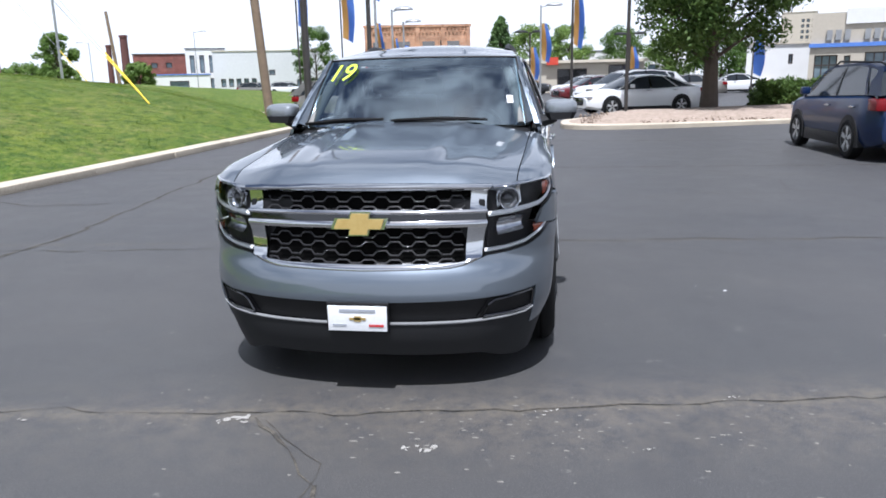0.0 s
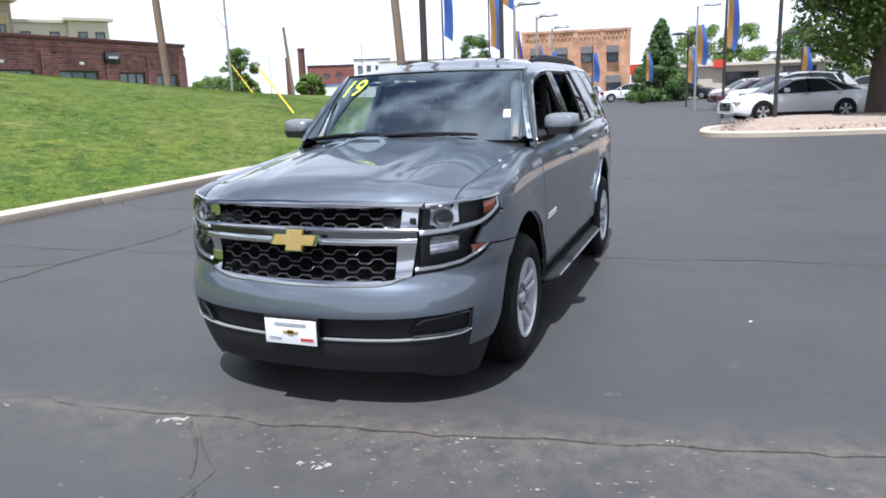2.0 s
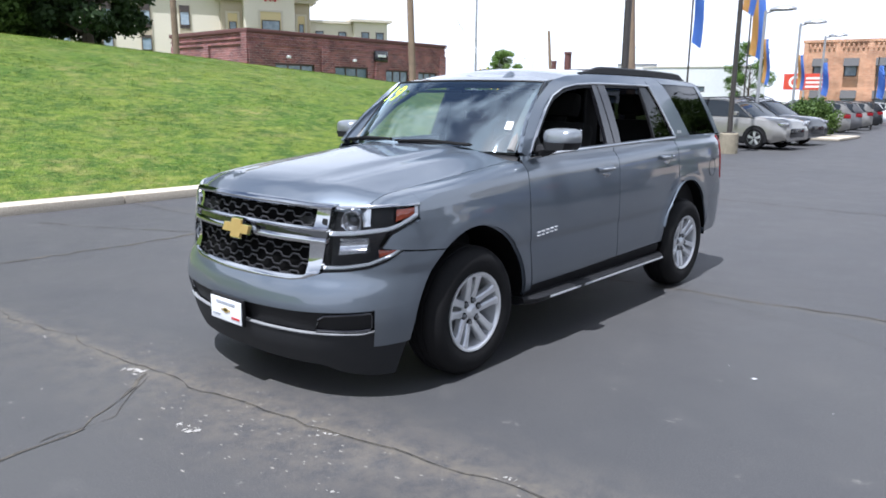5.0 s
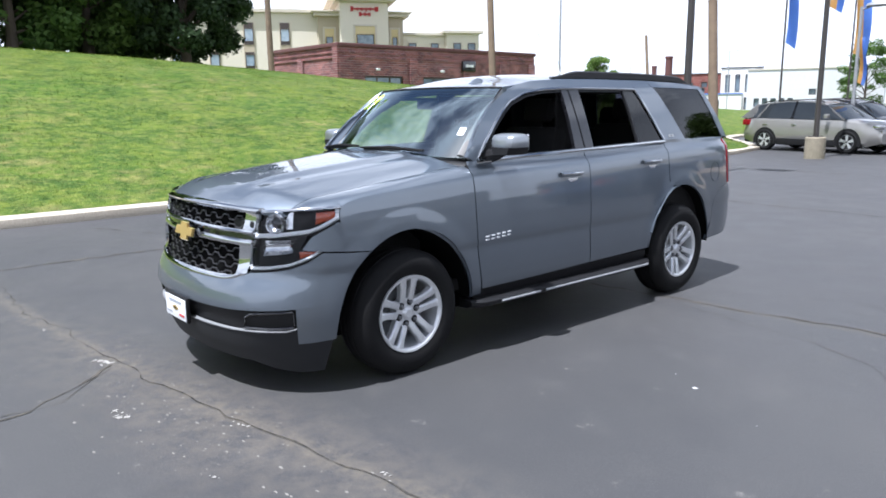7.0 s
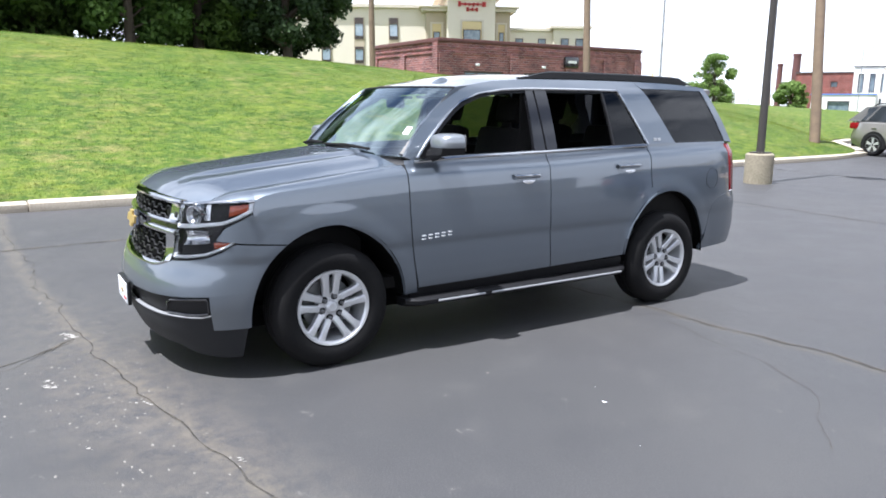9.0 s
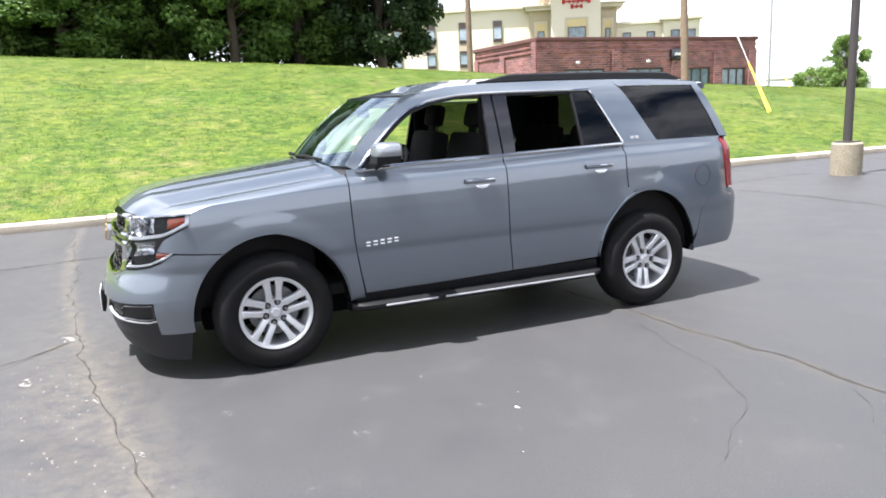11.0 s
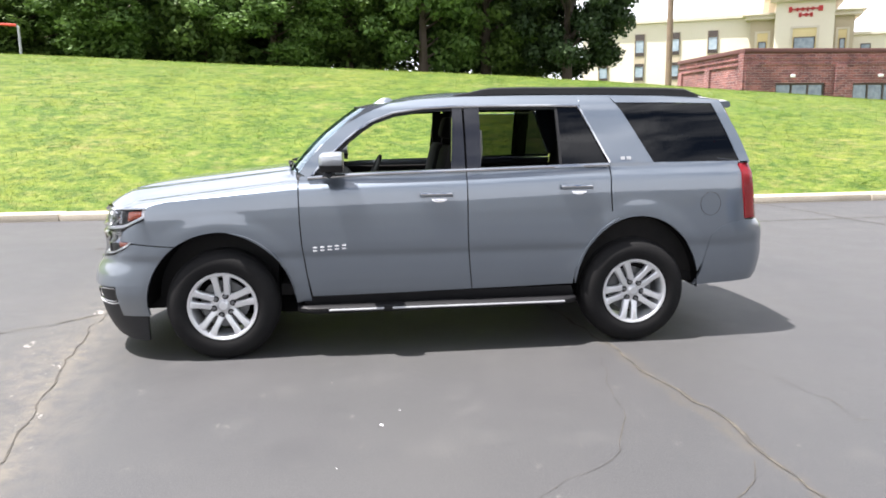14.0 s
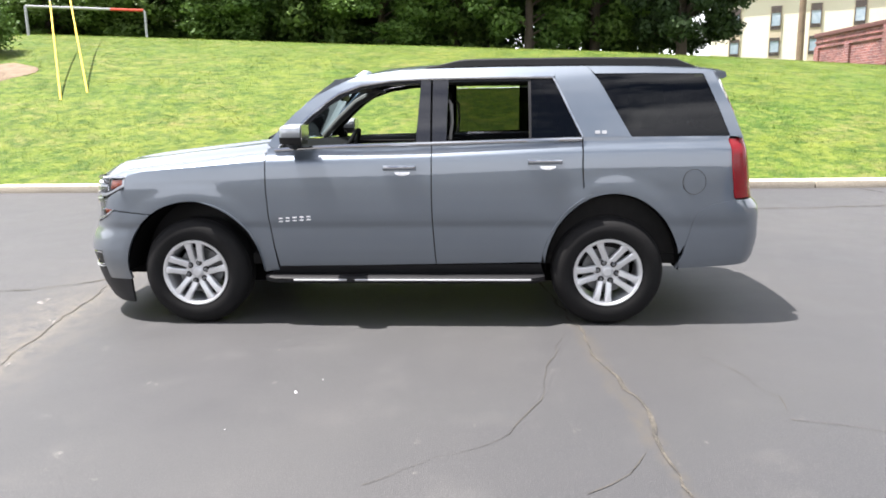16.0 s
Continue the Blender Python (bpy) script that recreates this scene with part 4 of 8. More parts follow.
# warehouse row far behind the bank
def block(name, label, lo, hi, wall, roof=None, wins=(), turn=0.0):
    th = thing(name, label, "building", ((lo[0] + hi[0]) / 2, lo[1], 0), turn)
    w = hi[0] - lo[0]
    holes = [(x0 - w / 2, z0, x1 - w / 2, z1) for x0, z0, x1, z1 in wins]
    bm = wall_with_holes((-w / 2, lo[2]), (w / 2, hi[2]), holes, 0.5)
    part("wall", bm, wall, th, shade=False)
    part("wall", boxed((-w / 2, 0.502, lo[2]), (-w / 2 + 0.4, hi[1] - lo[1], hi[2])), wall, th, shade=False)
    part("wall", boxed((w / 2 - 0.4, 0.502, lo[2]), (w / 2, hi[1] - lo[1], hi[2])), wall, th, shade=False)
    part("roof", boxed((-w / 2 + 0.41, 0.51, hi[2] - 0.5), (w / 2 - 0.41, hi[1] - lo[1], hi[2] - 0.3)), M_ROOFDARK, th, shade=False)
    part("parapet_cap", boxed((-w / 2 - 0.1, -0.1, hi[2]), (w / 2 + 0.1, 0.6, hi[2] + 0.15)), roof or M_CORNICE, th, shade=False)
    for h in holes:
        window_unit(th, *h, 0.25, Matrix.Identity(4), bars=0, rail=0.1)
    if holes:
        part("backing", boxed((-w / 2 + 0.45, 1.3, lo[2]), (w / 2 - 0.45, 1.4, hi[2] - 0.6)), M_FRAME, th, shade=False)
    return th


block("warehouse", "long white-clad warehouse with a row of small windows", (-48.5, 104, 0), (-31.5, 124, 6.3), M_GREYWALL, wins=[(1 + 1.1 * k, 1.2, 1.7 + 1.1 * k, 2.4) for k in range(5)] + [(8.0, 2.8, 8.9, 3.6), (12.0, 0.8, 12.7, 2.2), (13.6, 0.8, 14.3, 2.2)], turn=18)
block("mill", "white and black four-bay mill with tall windows", (-54.0, 105.5, 0), (-48.2, 122, 6.9), M_WHITE, M_ROOFDARK, [(0.6 + 1.4 * k, 3.4, 1.3 + 1.4 * k, 6.0) for k in range(4)] + [(0.6 + 1.4 * k, 0.8, 1.3 + 1.4 * k, 2.6) for k in range(4)], 25)
block("brick_works", "dull red brick works with flat roof", (-61.5, 104, 0), (-53.5, 120, 6.2), M_BRICKRED, M_ROOFDARK, [(2.5, 4.2, 3.4, 5.0), (4.6, 4.2, 5.5, 5.0)], 28)
block("white_shed", "low white shed with blue fascia", (-54, 96, 0), (-46.5, 103, 3.0), M_WHITE, M_BLUECLOTH, [(2, 0.6, 4.6, 2.2)], 25)
block("white_shed", "long low white shed with small dark windows", (-72, 84, 0), (-60, 92, 3.4), M_WHITE, M_CORNICE, [(1 + 1.8 * k, 1.4, 1.8 + 1.8 * k, 2.3) for k in range(6)], 32)
block("brick_house", "far dark brick building with flat roof", (-72, 66, 0), (-66, 74, 4.6), M_BRICKRED, M_ROOFDARK, (), 40)
for (x, y), h, r in (((-76.0, 125.2), 10.3, 0.65), ((-78.4, 124.0), 8.6, 0.45)):
    ch = thing("chimney", "tall tapered dark brick chimney", "chimney", (x, y, 0), group="chimneys")
    part("shaft", tubed([(0, 0, 0), (0, 0, h * 0.5), (0, 0, h)], [r * 1.25, r * 1.1, r], 12), M_BRICKCAP, ch)
    part("rim", tubed([(0, 0, h), (0, 0, h + 0.4)], [r * 1.15, r * 1.15], 12), M_BRICKCAP, ch)
# dealership building, white hall and tower block past the tree
deal = thing("dealership", "beige dealership building with dark windows and raised sign panel", "building")
f_d = facing((14.7, 39.4, 0), (10, -3.6))
wins = [(0.25, 0.75, 1.35, 2.45), (1.65, 0.6, 1.95, 2.4), (2.6, 0.9, 3.9, 2.55), (4.6, 0.9, 6.2, 2.55), (6.9, 0.9, 9.0, 2.55)]
bm = wall_with_holes((0, 0), (16, 4.6), wins, 0.4)
bmesh.ops.transform(bm, matrix=f_d, verts=bm.verts)
part("wall", bm, M_BEIGE, deal, shade=False)


def dbox(name, lo, hi, m, label="", parent=None):
    bm = boxed(lo, hi)
    bmesh.ops.transform(bm, matrix=f_d, verts=bm.verts)
    return part(name, bm, m, parent or deal, label, shade=False)


dbox("wall", (0, 0.402, 0), (0.4, 14, 4.6), M_BEIGE)
dbox("wall", (15.6, 0.402, 0), (16, 14, 4.6), M_BEIGE)
dbox("roof", (0.4, 0.402, 4.1), (15.6, 14, 4.3), M_ROOFDARK)
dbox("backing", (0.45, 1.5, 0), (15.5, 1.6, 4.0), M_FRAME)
dbox("band", (-0.05, -0.12, 2.85), (16, -0.002, 3.05), M_BLUECLOTH, "blue band")
for k in range(9):
    dbox("letter_bar", (0.75 + 0.42 * k + (0.5 if k > 2 else 0), -0.14, 3.2), (1.02 + 0.42 * k + (0.5 if k > 2 else 0), -0.05, 3.72), M_STEEL, "grey metal letter bar")
dbox("sign", (1.6, -0.1, 4.0), (6.4, -0.01, 4.75), M_WHITE, "pale sign panel")
for w in wins:
    window_unit(deal, *w, 0.2, f_d, bars=2 if w[2] - w[0] > 1 else 0, rail=0.06)
    if w[2] - w[0] > 1:
        dbox("window_bar", (w[0] + 0.06, 0.13, w[3] - 0.55), (w[2] - 0.06, 0.21, w[3] - 0.49), M_FRAME)
block("white_hall", "plain white flat-roofed hall", (15.2, 54.0, 0), (21.5, 66, 3.6), M_WHITE, M_CORNICE, [(2.8, 2.2, 3.1, 2.9), (4.4, 2.2, 4.7, 2.9)], -15)
tower = block("tower_block", "far beige tower block with rows of windows", (50.5, 170, 0), (57.5, 180, 14.2), M_BEIGE, M_CORNICE, [(4.0 + 1.0 * j, 5.2 + 1.15 * k, 4.6 + 1.0 * j, 5.9 + 1.15 * k) for k in range(7) for j in range(3)], -17)
block("far_shop", "far low white commercial building", (6.0, 110, 0), (22, 122, 5.2), M_WHITE, M_ROOFDARK, [(2 + 2.4 * k, 1.5, 3.4 + 2.4 * k, 3.2) for k in range(5)], 0)


# unseen wall, added to keep low white sky out of the vehicle's side
tagged(part("reflection_wall", boxed((22.0, -26, 0), (22.4, 22, 3.4)), M_STUCCOWARM, shade=False), "unseen beige wall added to darken side reflections", "wall", kind="structure")

# ---- poles ----
def wooden_pole(x, y, lean=(0, 0), r=0.15, h=10.5):
    z = bank(x, y)
    p = thing("utility_pole", "weathered brown wooden utility pole on the grass bank", "pole", (x, y, z - 0.2), group="utility poles")
    part("shaft", tubed([(0, 0, 0), (lean[0] * 0.5, lean[1] * 0.5, h / 2), (lean[0], lean[1], h)], [r, r * 0.9, r * 0.75], 12), M_WOOD, p)
    if h > 10:
        part("cross_arm", boxed((lean[0] - 1.1, lean[1] - 0.06, h - 0.8), (lean[0] + 1.1, lean[1] + 0.06, h - 0.66), 0.01), M_WOOD, p)
    return p


wooden_pole(-9.35, 23.0, (-0.75, 0.1), 0.17)
wooden_pole(-20.75, 23.2, (-0.5, 0.0), 0.17)
wooden_pole(-37.0, 20.4, (-0.25, 0.0), 0.19, 12)
wooden_pole(-49.6, 79.5, (-0.9, 0.0), 0.22, 10)


def guy(a, b, x):
    g = thing("guy_wire", "steel guy wire with yellow plastic guard", "wire", a, group="guy wires")
    d = Vector(b) - Vector(a)
    part("wire", tubed([d * x, d], 0.012, 5), M_STEEL, g)
    part("guard", tubed([d * 0.0, d * x], 0.025, 6), M_YELLOW, g)


guy((-11.5, 18.4, bank(-11.5, 18.4)), (-19.5, 22.9, 7.6), 0.25)
guy((-11.7, 18.7, bank(-11.7, 18.7)), (-19.5, 23.0, 7.0), 0.25)
guy((-21.1, 29.9, bank(-21.1, 29.9)), (-28.9, 35.6, 6.7), 0.33)
guy((-12.53, -7.12, bank(-12.53, -7.12)), (-24.0, -14.1, 10), 0.36)
guy((-11.96, -7.51, bank(-11.96, -7.51)), (-24.0, -14.6, 10), 0.36)


def lamp_pole(x, y, h, arm=1.0, turn=0.0, m=None, base=False, r=0.065, heads=1, zoff=0.0):
    m = m or M_POLE
    p = thing("lamp_post", "slim dark metal car-park lamp post", "lamp post", (x, y, zoff), turn, group="lamp posts")
    z0 = 0.0
    if base:
        bm = bmesh.new()
        lathe(bm, [(0, 0.0), (0, 0.285), (0.60, 0.285), (0.63, 0.26), (0.63, 0.0)], 20, "Z")
        part("footing", bm, M_FOOTING, p, "round concrete footing")
        z0 = 0.63
        part("base_plate", boxed((-0.16, -0.16, 0.63), (0.16, 0.16, 0.66), 0.005), m, p)
    part("shaft", tubed([(0, 0, z0), (0, 0, h)], [r, r * 0.75], 10), m, p)
    for k in range(heads):
        s = 1 if k == 0 else -1
        part("arm", tubed([(0, 0, h - 0.1), (s * arm * 0.6, 0, h + 0.02)], 0.03, 8), m, p)
        bm = bmesh.new()
        lathe(bm, [(0.10, 0.0), (0.09, 0.2), (0.02, 0.36), (-0.05, 0.40), (-0.07, 0.34), (-0.07, 0.0)], 18, "Z")
        bmesh.ops.transform(bm, matrix=pose(s * arm * 0.85, 0, h + 0.04) @ Matrix.Diagonal((1.2, 0.8, 1, 1)), verts=bm.verts)
        part("lamp_head", bm, M_STEEL if m is M_STEEL else M_DARKTRIM, p, "flat oval lamp head")
    return p


def banner(parent, z0, z1, w, turn, two=True, x0=0.07):
    """A feather banner of cloth on a post, waving a little."""
    for k, m in enumerate((M_GOLDCLOTH, M_BLUECLOTH) if two else (M_BLUECLOTH,)):
        a, b = (k * w / 2, (k + 1) * w / 2) if two else (0, w)
        rows = []
        for j in range(16):
            v = j / 15
            z = z0 + (z1 - z0) * v
            slant = 0.35 * (z1 - z0) * 0.25 * (1 - v)
            rows.append([(x0 + (a + (b - a) * i / 4) * (0.55 + 0.45 * math.sin(math.pi * min(1, 0.15 + v * 0.9))), 0.10 * math.sin(5 * v + 4 * (a + (b - a) * i / 4)), z - slant * (a + (b - a) * i / 4) / w) for i in range(5)])
        bm = bmesh.new()
        grid(bm, rows)
        bmesh.ops.solidify(bm, geom=bm.faces, thickness=0.004)
        bmesh.ops.transform(bm, matrix=pose(0, 0, 0, 0, 0, turn), verts=bm.verts)
        part("banner", bm, m, parent, "gold cloth banner" if m is M_GOLDCLOTH else "blue cloth banner")


lamp_pole(-4.55, 13.1, 8.6, base=True, r=0.085)
p = lamp_pole(-4.95, 20.9, 8.6, base=True, r=0.08)
banner(p, 4.3, 6.6, 0.40, 10)


def banner_pole(x, y, h, z0, z1, w, turn=0, two=True, z=0.0):
    q = thing("banner_pole", "thin dark pole with a blue and gold cloth banner", "banner", (x, y, z), group="banner poles")
    part("shaft", tubed([(0, 0, 0), (0, 0, h)], [0.05, 0.04], 8), M_POLE, q)
    banner(q, z0, z1, w, turn, two)
    return q


banner_pole(-11.0, 31.5, 8.0, 4.1, 7.6, 0.55, -5, False, bank(-11.0, 31.5))
banner_pole(-10.8, 38.5, 8.0, 3.9, 7.4, 0.8, -5, True, bank(-10.8, 38.5))
p = lamp_pole(-5.9, 26.0, 4.8, 0.7, m=M_STEEL)
banner(p, 2.3, 3.8, 0.26, 0)
p = lamp_pole(-6.7, 33.0, 4.95, 0.7, m=M_STEEL)
banner(p, 2.2, 3.6, 0.32, 0)
p = lamp_pole(-7.6, 40.5, 4.95, 0.7, m=M_STEEL)
banner(p, 2.0, 3.6, 0.34, 0, False)
banner_pole(-6.4, 47.5, 4.2, 1.9, 3.7, 0.42, 0, False)
banner_pole(-4.6, 64.0, 4.6, 1.9, 4.2, 0.6, 0, True)
p = lamp_pole(3.45, 21.9, 7.5, 0.9, zoff=0.15)
banner(p, 4.6, 6.2, 0.5, 0, False)
p = lamp_pole(1.9, 30.5, 6.8, 0.6)
banner(p, 3.0, 5.6, 0.45, 0)
p = lamp_pole(0.4, 40.5, 5.6, 0.9, heads=1, m=M_STEEL)
banner(p, 2.6, 4.6, 0.55, 0)
p = lamp_pole(-0.4, 48.0, 4.6, 0.7, heads=2)
banner(p, 1.6, 3.6, 0.6, 0)
p = lamp_pole(6.6, 52.0, 4.5, 0.8, heads=2)
banner(p, 1.6, 3.6, 0.6, 0)
p = banner_pole(13.0, 44.0, 4.4, 1.6, 4.0, 0.6, 0, False)
lamp_pole(-22.4, 29.9, 8.5, 1.6, 180, M_STEEL, zoff=bank(-22.4, 29.9))
lamp_pole(-46, 92, 8.5, 1.6, 0, M_STEEL)
lamp_pole(-60, 90, 7.4, 1.6, 180, M_STEEL)


# ---- plants ----
def tree(name, label, at, h, spread, trunk_r, leaf, seed, leaves=9000, size=0.14, bare=0.22, clumps=70, lean=0.0, squash=0.8, skirt=False):
    rr = np.random.default_rng(seed)
    th = thing(name, label, "tree", at, rr.uniform(0, 360))
    bm = bmesh.new()
    top = h * 0.72
    tube(bm, [(0, 0, -0.3), (lean * 0.2, 0, h * 0.12), (lean * 0.5, 0.05, h * 0.35), (lean, 0, top)], [trunk_r * 1.35, trunk_r, trunk_r * 0.7, trunk_r * 0.2], 10)
    centres, radii = [], []
    n = clumps
    for k in range(n):
        a = rr.uniform(0, 2 * math.pi)
        v = rr.uniform(0, 1) ** 0.8
        z = h * (bare + (1 - bare) * v)
        prof = math.sin(math.pi * (0.12 + 0.80 * v)) ** 0.7 if not skirt else (1.02 - v) ** 0.85
        r = spread * prof * rr.uniform(0.35, 1.0) ** 0.6
        centres.append((r * math.cos(a) + lean * v, r * math.sin(a), z))
        radii.append(spread * rr.uniform(0.16, 0.34) * (1.0 if not skirt else (1.15 - 0.8 * v)))
    for k in range(0, n, 4):
        c = centres[k]
        z0 = max(h * bare * 0.8, min(top * 0.9, c[2] * 0.62))
        tube(bm, [(lean * 0.4, 0, z0), (c[0] * 0.5, c[1] * 0.5, (z0 + c[2]) / 2 + 0.1), c], [trunk_r * 0.34, trunk_r * 0.2, trunk_r * 0.06], 6, cap=False)
    bmesh.ops.recalc_face_normals(bm, faces=bm.faces)
    part("trunk", bm, M_BARK, th)
    cr = new("crown", leaf_mesh("crown", centres, radii, leaves, size, rr, leaf, squash))
    cr.parent = th
    return th


# the line of trees along the top of the bank
spots = [(-29.0, 11.9, 1), (-30.5, 8.2, 0), (-29.0, 5.0, 2), (-31.2, 1.5, 0), (-29.3, -1.8, 2), (-31.0, -5.2, 3), (-29.5, -9.0, 2), (-31.0, -13.5, 3), (-33.5, 10.0, 3), (-34.5, 3.0, 2), (-35, -5, 0), (-34.0, -12, 2), (-36, -19, 2), (-31, -19, 3)]
kinds = [
    tree("broadleaf_tree", "dense dark green broadleaf tree on the bank", (spots[1][0], spots[1][1], bank(*spots[1][:2])), 9.5, 3.3, 0.24, M_LEAFDARK, 21, 30000, 0.13, 0.10, 110),
    tree("cedar_tree", "dark dense cedar tree on top of the bank", (spots[0][0], spots[0][1], bank(*spots[0][:2])), 8.5, 2.9, 0.22, M_CEDAR, 22, 30000, 0.12, 0.10, 110),
    tree("broadleaf_tree", "bright green broadleaf tree on the bank", (spots[2][0], spots[2][1], bank(*spots[2][:2])), 9.0, 3.2, 0.2, M_LEAFMID, 23, 30000, 0.13, 0.08, 110),
    tree("broadleaf_tree", "leafy dark tree with low branches on the bank", (spots[5][0], spots[5][1], bank(*spots[5][:2])), 6.4, 3.4, 0.2, M_LEAFDARK, 24, 30000, 0.13, 0.06, 110),
]
done = {1, 0, 2, 5}
rt = random.Random(3)
for k, (x, y, kind) in enumerate(spots):
    if k in done:
        continue
    low = 0.62 if y < 0 else 1.0
    copy_thing(kinds[kind], pose(x, y, bank(x, y), 0, 0, rt.uniform(0, 360)) @ Matrix.Diagonal((1, 1, low, 1)))
# low undergrowth that closes the foot of the trees
rr = np.random.default_rng(31)
c = [(rr.uniform(-37.0, -30.5), y, bank(-31, y) + (6.0 if y > 0 else 4.2) * rr.uniform() ** 1.4 - 0.2) for y in np.arange(-26, 7.5, 0.09)]
ub = new("undergrowth", leaf_mesh("undergrowth", c, rr.uniform(0.7, 1.3, len(c)), 56000, 0.14, rr, M_LEAFDARK))
c = [(rr.uniform(-45, -39), y, bank(-40, y) + 5.0 * rr.uniform() - 0.5) for y in np.arange(-40, 4.0, 0.14)]
ub2 = new("undergrowth", leaf_mesh("undergrowth", c, rr.uniform(0.9, 1.5, len(c)), 15000, 0.30, rr, M_LEAFDARK))
tagged(ub2, "shaded bushes behind the trees", "bushes", kind="stuff")
tagged(ub, "shaded bushes at the foot of the trees", "bushes", kind="stuff")
# pipe rail on the bank
rail = thing("pipe_rail", "low grey metal pipe rail with a red length on the bank", "railing", (-22.9, -10.2, bank(-22.9, -10.2)))
part("post", tubed([(0, 0, -0.2), (0, 0, 0.95), (0.02, -0.06, 1.03)], 0.05, 8), M_STEEL, rail)
part("bar", tubed([(0.02, -0.06, 1.03), (0.55, -1.10, 1.03)], 0.05, 8), M_REDBAND, rail, "red painted length")
part("bar", tubed([(0.55, -1.10, 1.03), (1.9, -3.6, 1.03)], 0.05, 8), M_STEEL, rail)
part("post", tubed([(1.9, -3.6, -0.2), (1.9, -3.6, 1.03)], 0.05, 8), M_STEEL, rail)
# rough growth and bare soil at that end
bm = bmesh.new()
rs = random.Random(17)
rows = []
for k in range(6):
    g = k / 5
    ring = []
    for i in range(28):
        a = 2 * math.pi * i / 28
        x = -13.9 + 1.5 * g * math.cos(a) * (0.8 + 0.35 * noise.noise(Vector((math.cos(a), math.sin(a), 2))))
        y = -10.6 + 1.3 * g * math.sin(a) * (0.8 + 0.5 * noise.noise(Vector((math.cos(a), math.sin(a), 7))))
        ring.append((x, y, bank(x, y) + 0.06 * (1 - g * g) + 0.012))
    rows.append(ring)
v = grid(bm, rows[1:], close=True)
bm.faces.new(v[0])
bmesh.ops.recalc_face_normals(bm, faces=bm.faces)
tagged(part("soil_patch", bm, M_SOIL), "bare brown soil patch on the grass bank", "soil", kind="stuff")
# tree on the island, and those far off
tree("shade_tree", "broad dark green shade tree in the gravel island", (6.45, 23.6, 0.35), 7.2, 2.75, 0.27, M_LEAFDARK, 41, 34000, 0.08, 0.28, 130, squash=0.75)
tree("conifer_tree", "dense green cone-shaped evergreen tree", (-3.5, 66.0, 0), 7.0, 2.5, 0.2, M_CONIFER, 42, 30000, 0.11, 0.03, 190, skirt=True)
for k, (x, y, h, s, m) in enumerate(((-56.0, 77.5, 7.5, 2.4, M_LEAFPALE), (-58.0, 80.0, 4.5, 2.2, M_LEAFPALE), (-49.2, 83.0, 4.2, 1.9, M_LEAFPALE), (-32.6, 102.0, 9.0, 3.0, M_LEAFMID), (-1.0, 98, 8.2, 3.4, M_LEAFPALE), (3.5, 97, 8.0, 3.0, M_LEAFPALE), (10.5, 100, 7.6, 3.4, M_LEAFMID), (15, 84, 6.2, 3.2, M_LEAFPALE), (19, 80, 6.0, 3.0, M_LEAFMID), (-66, 84, 4.5, 2.8, M_LEAFPALE), (24, 62, 5.0, 2.4, M_LEAFMID))):
    tree("far_tree", "distant leafy green tree", (x, y, 0), h, s, 0.18, m, 60 + k, 8000, 0.14, 0.12, 60)


def hedge(name, label, at, size, n, seed, m, box_shape=True):
    rr = np.random.default_rng(seed)
    th = thing(name, label, "hedge", at)
    if box_shape:
        c = rr.uniform((-size[0] / 2, -size[1] / 2, 0.12), (size[0] / 2, size[1] / 2, size[2] - 0.15), (140, 3))
        r = np.full(140, 0.2)
    else:
        d = rr.normal(size=(90, 3))
        d /= np.linalg.norm(d, axis=1)[:, None]
        c = d * np.array(size) * 0.36 * rr.uniform(0.3, 1, (90, 1)) + np.array((0, 0, size[2] * 0.48))
        r = np.full(90, 0.22 * size[2])
    bm = bmesh.new()
    for k in range(0, len(c), 8):
        tube(bm, [(c[k][0] * 0.3, c[k][1] * 0.3, -0.05), c[k]], [0.03, 0.01], 5, cap=False)
    part("stems", bm, M_BARK, th)
    f = new("foliage", leaf_mesh("foliage", c, r, n, 0.06, rr, m))
    f.parent = th
    return th


hedge("box_hedge", "clipped dark green box hedge beside the lot", (9.95, 25.8, 0.25), (2.9, 1.5, 1.15), 16000, 71, M_LEAFDARK)
hedge("round_bush", "round clipped green bush at the end of the parking row", (-6.0, 33.3, 0.0), (3.0, 2.8, 1.85), 16000, 72, M_LEAFDARK, False)
hedge("round_bush", "low round green bush near the wall", (-4.4, 60.0, 0.0), (1.6, 1.6, 1.1), 2500, 73, M_LEAFDARK, False)
hedge("round_bush", "low round green bush near the wall", (11.0, 30.2, 0.2), (1.6, 1.4, 1.3), 3000, 74, M_LEAFDARK, False)

hedge("weedy_bush", "rough weedy bush on the grass bank", (-16.2, -12.4, bank(-16.2, -12.4)), (2.6, 2.6, 2.0), 9000, 75, M_LEAFMID, False)
hedge("weedy_bush", "low dark weedy bush by the kerb", (-9.4, -8.3, bank(-9.4, -8.3)), (1.0, 1.0, 0.7), 4000, 76, M_LEAFDARK, False)

# gravel island with its kerb
isl = thing("island", "raised gravel island with pale concrete kerb", "traffic island", kind="structure")
def island_ring(grow, n=72):
    out = []
    for k in range(n):
        a = 2 * math.pi * k / n
        c, s = math.cos(a), math.sin(a)
        x = 9.2 + (7.6 + grow) * math.copysign(abs(c) ** 0.5, c)
        y = 23.8 + (2.4 + grow) * math.copysign(abs(s) ** 0.62, s) + 0.33 * (x - 9.2)
        out.append((x, y))
    return out


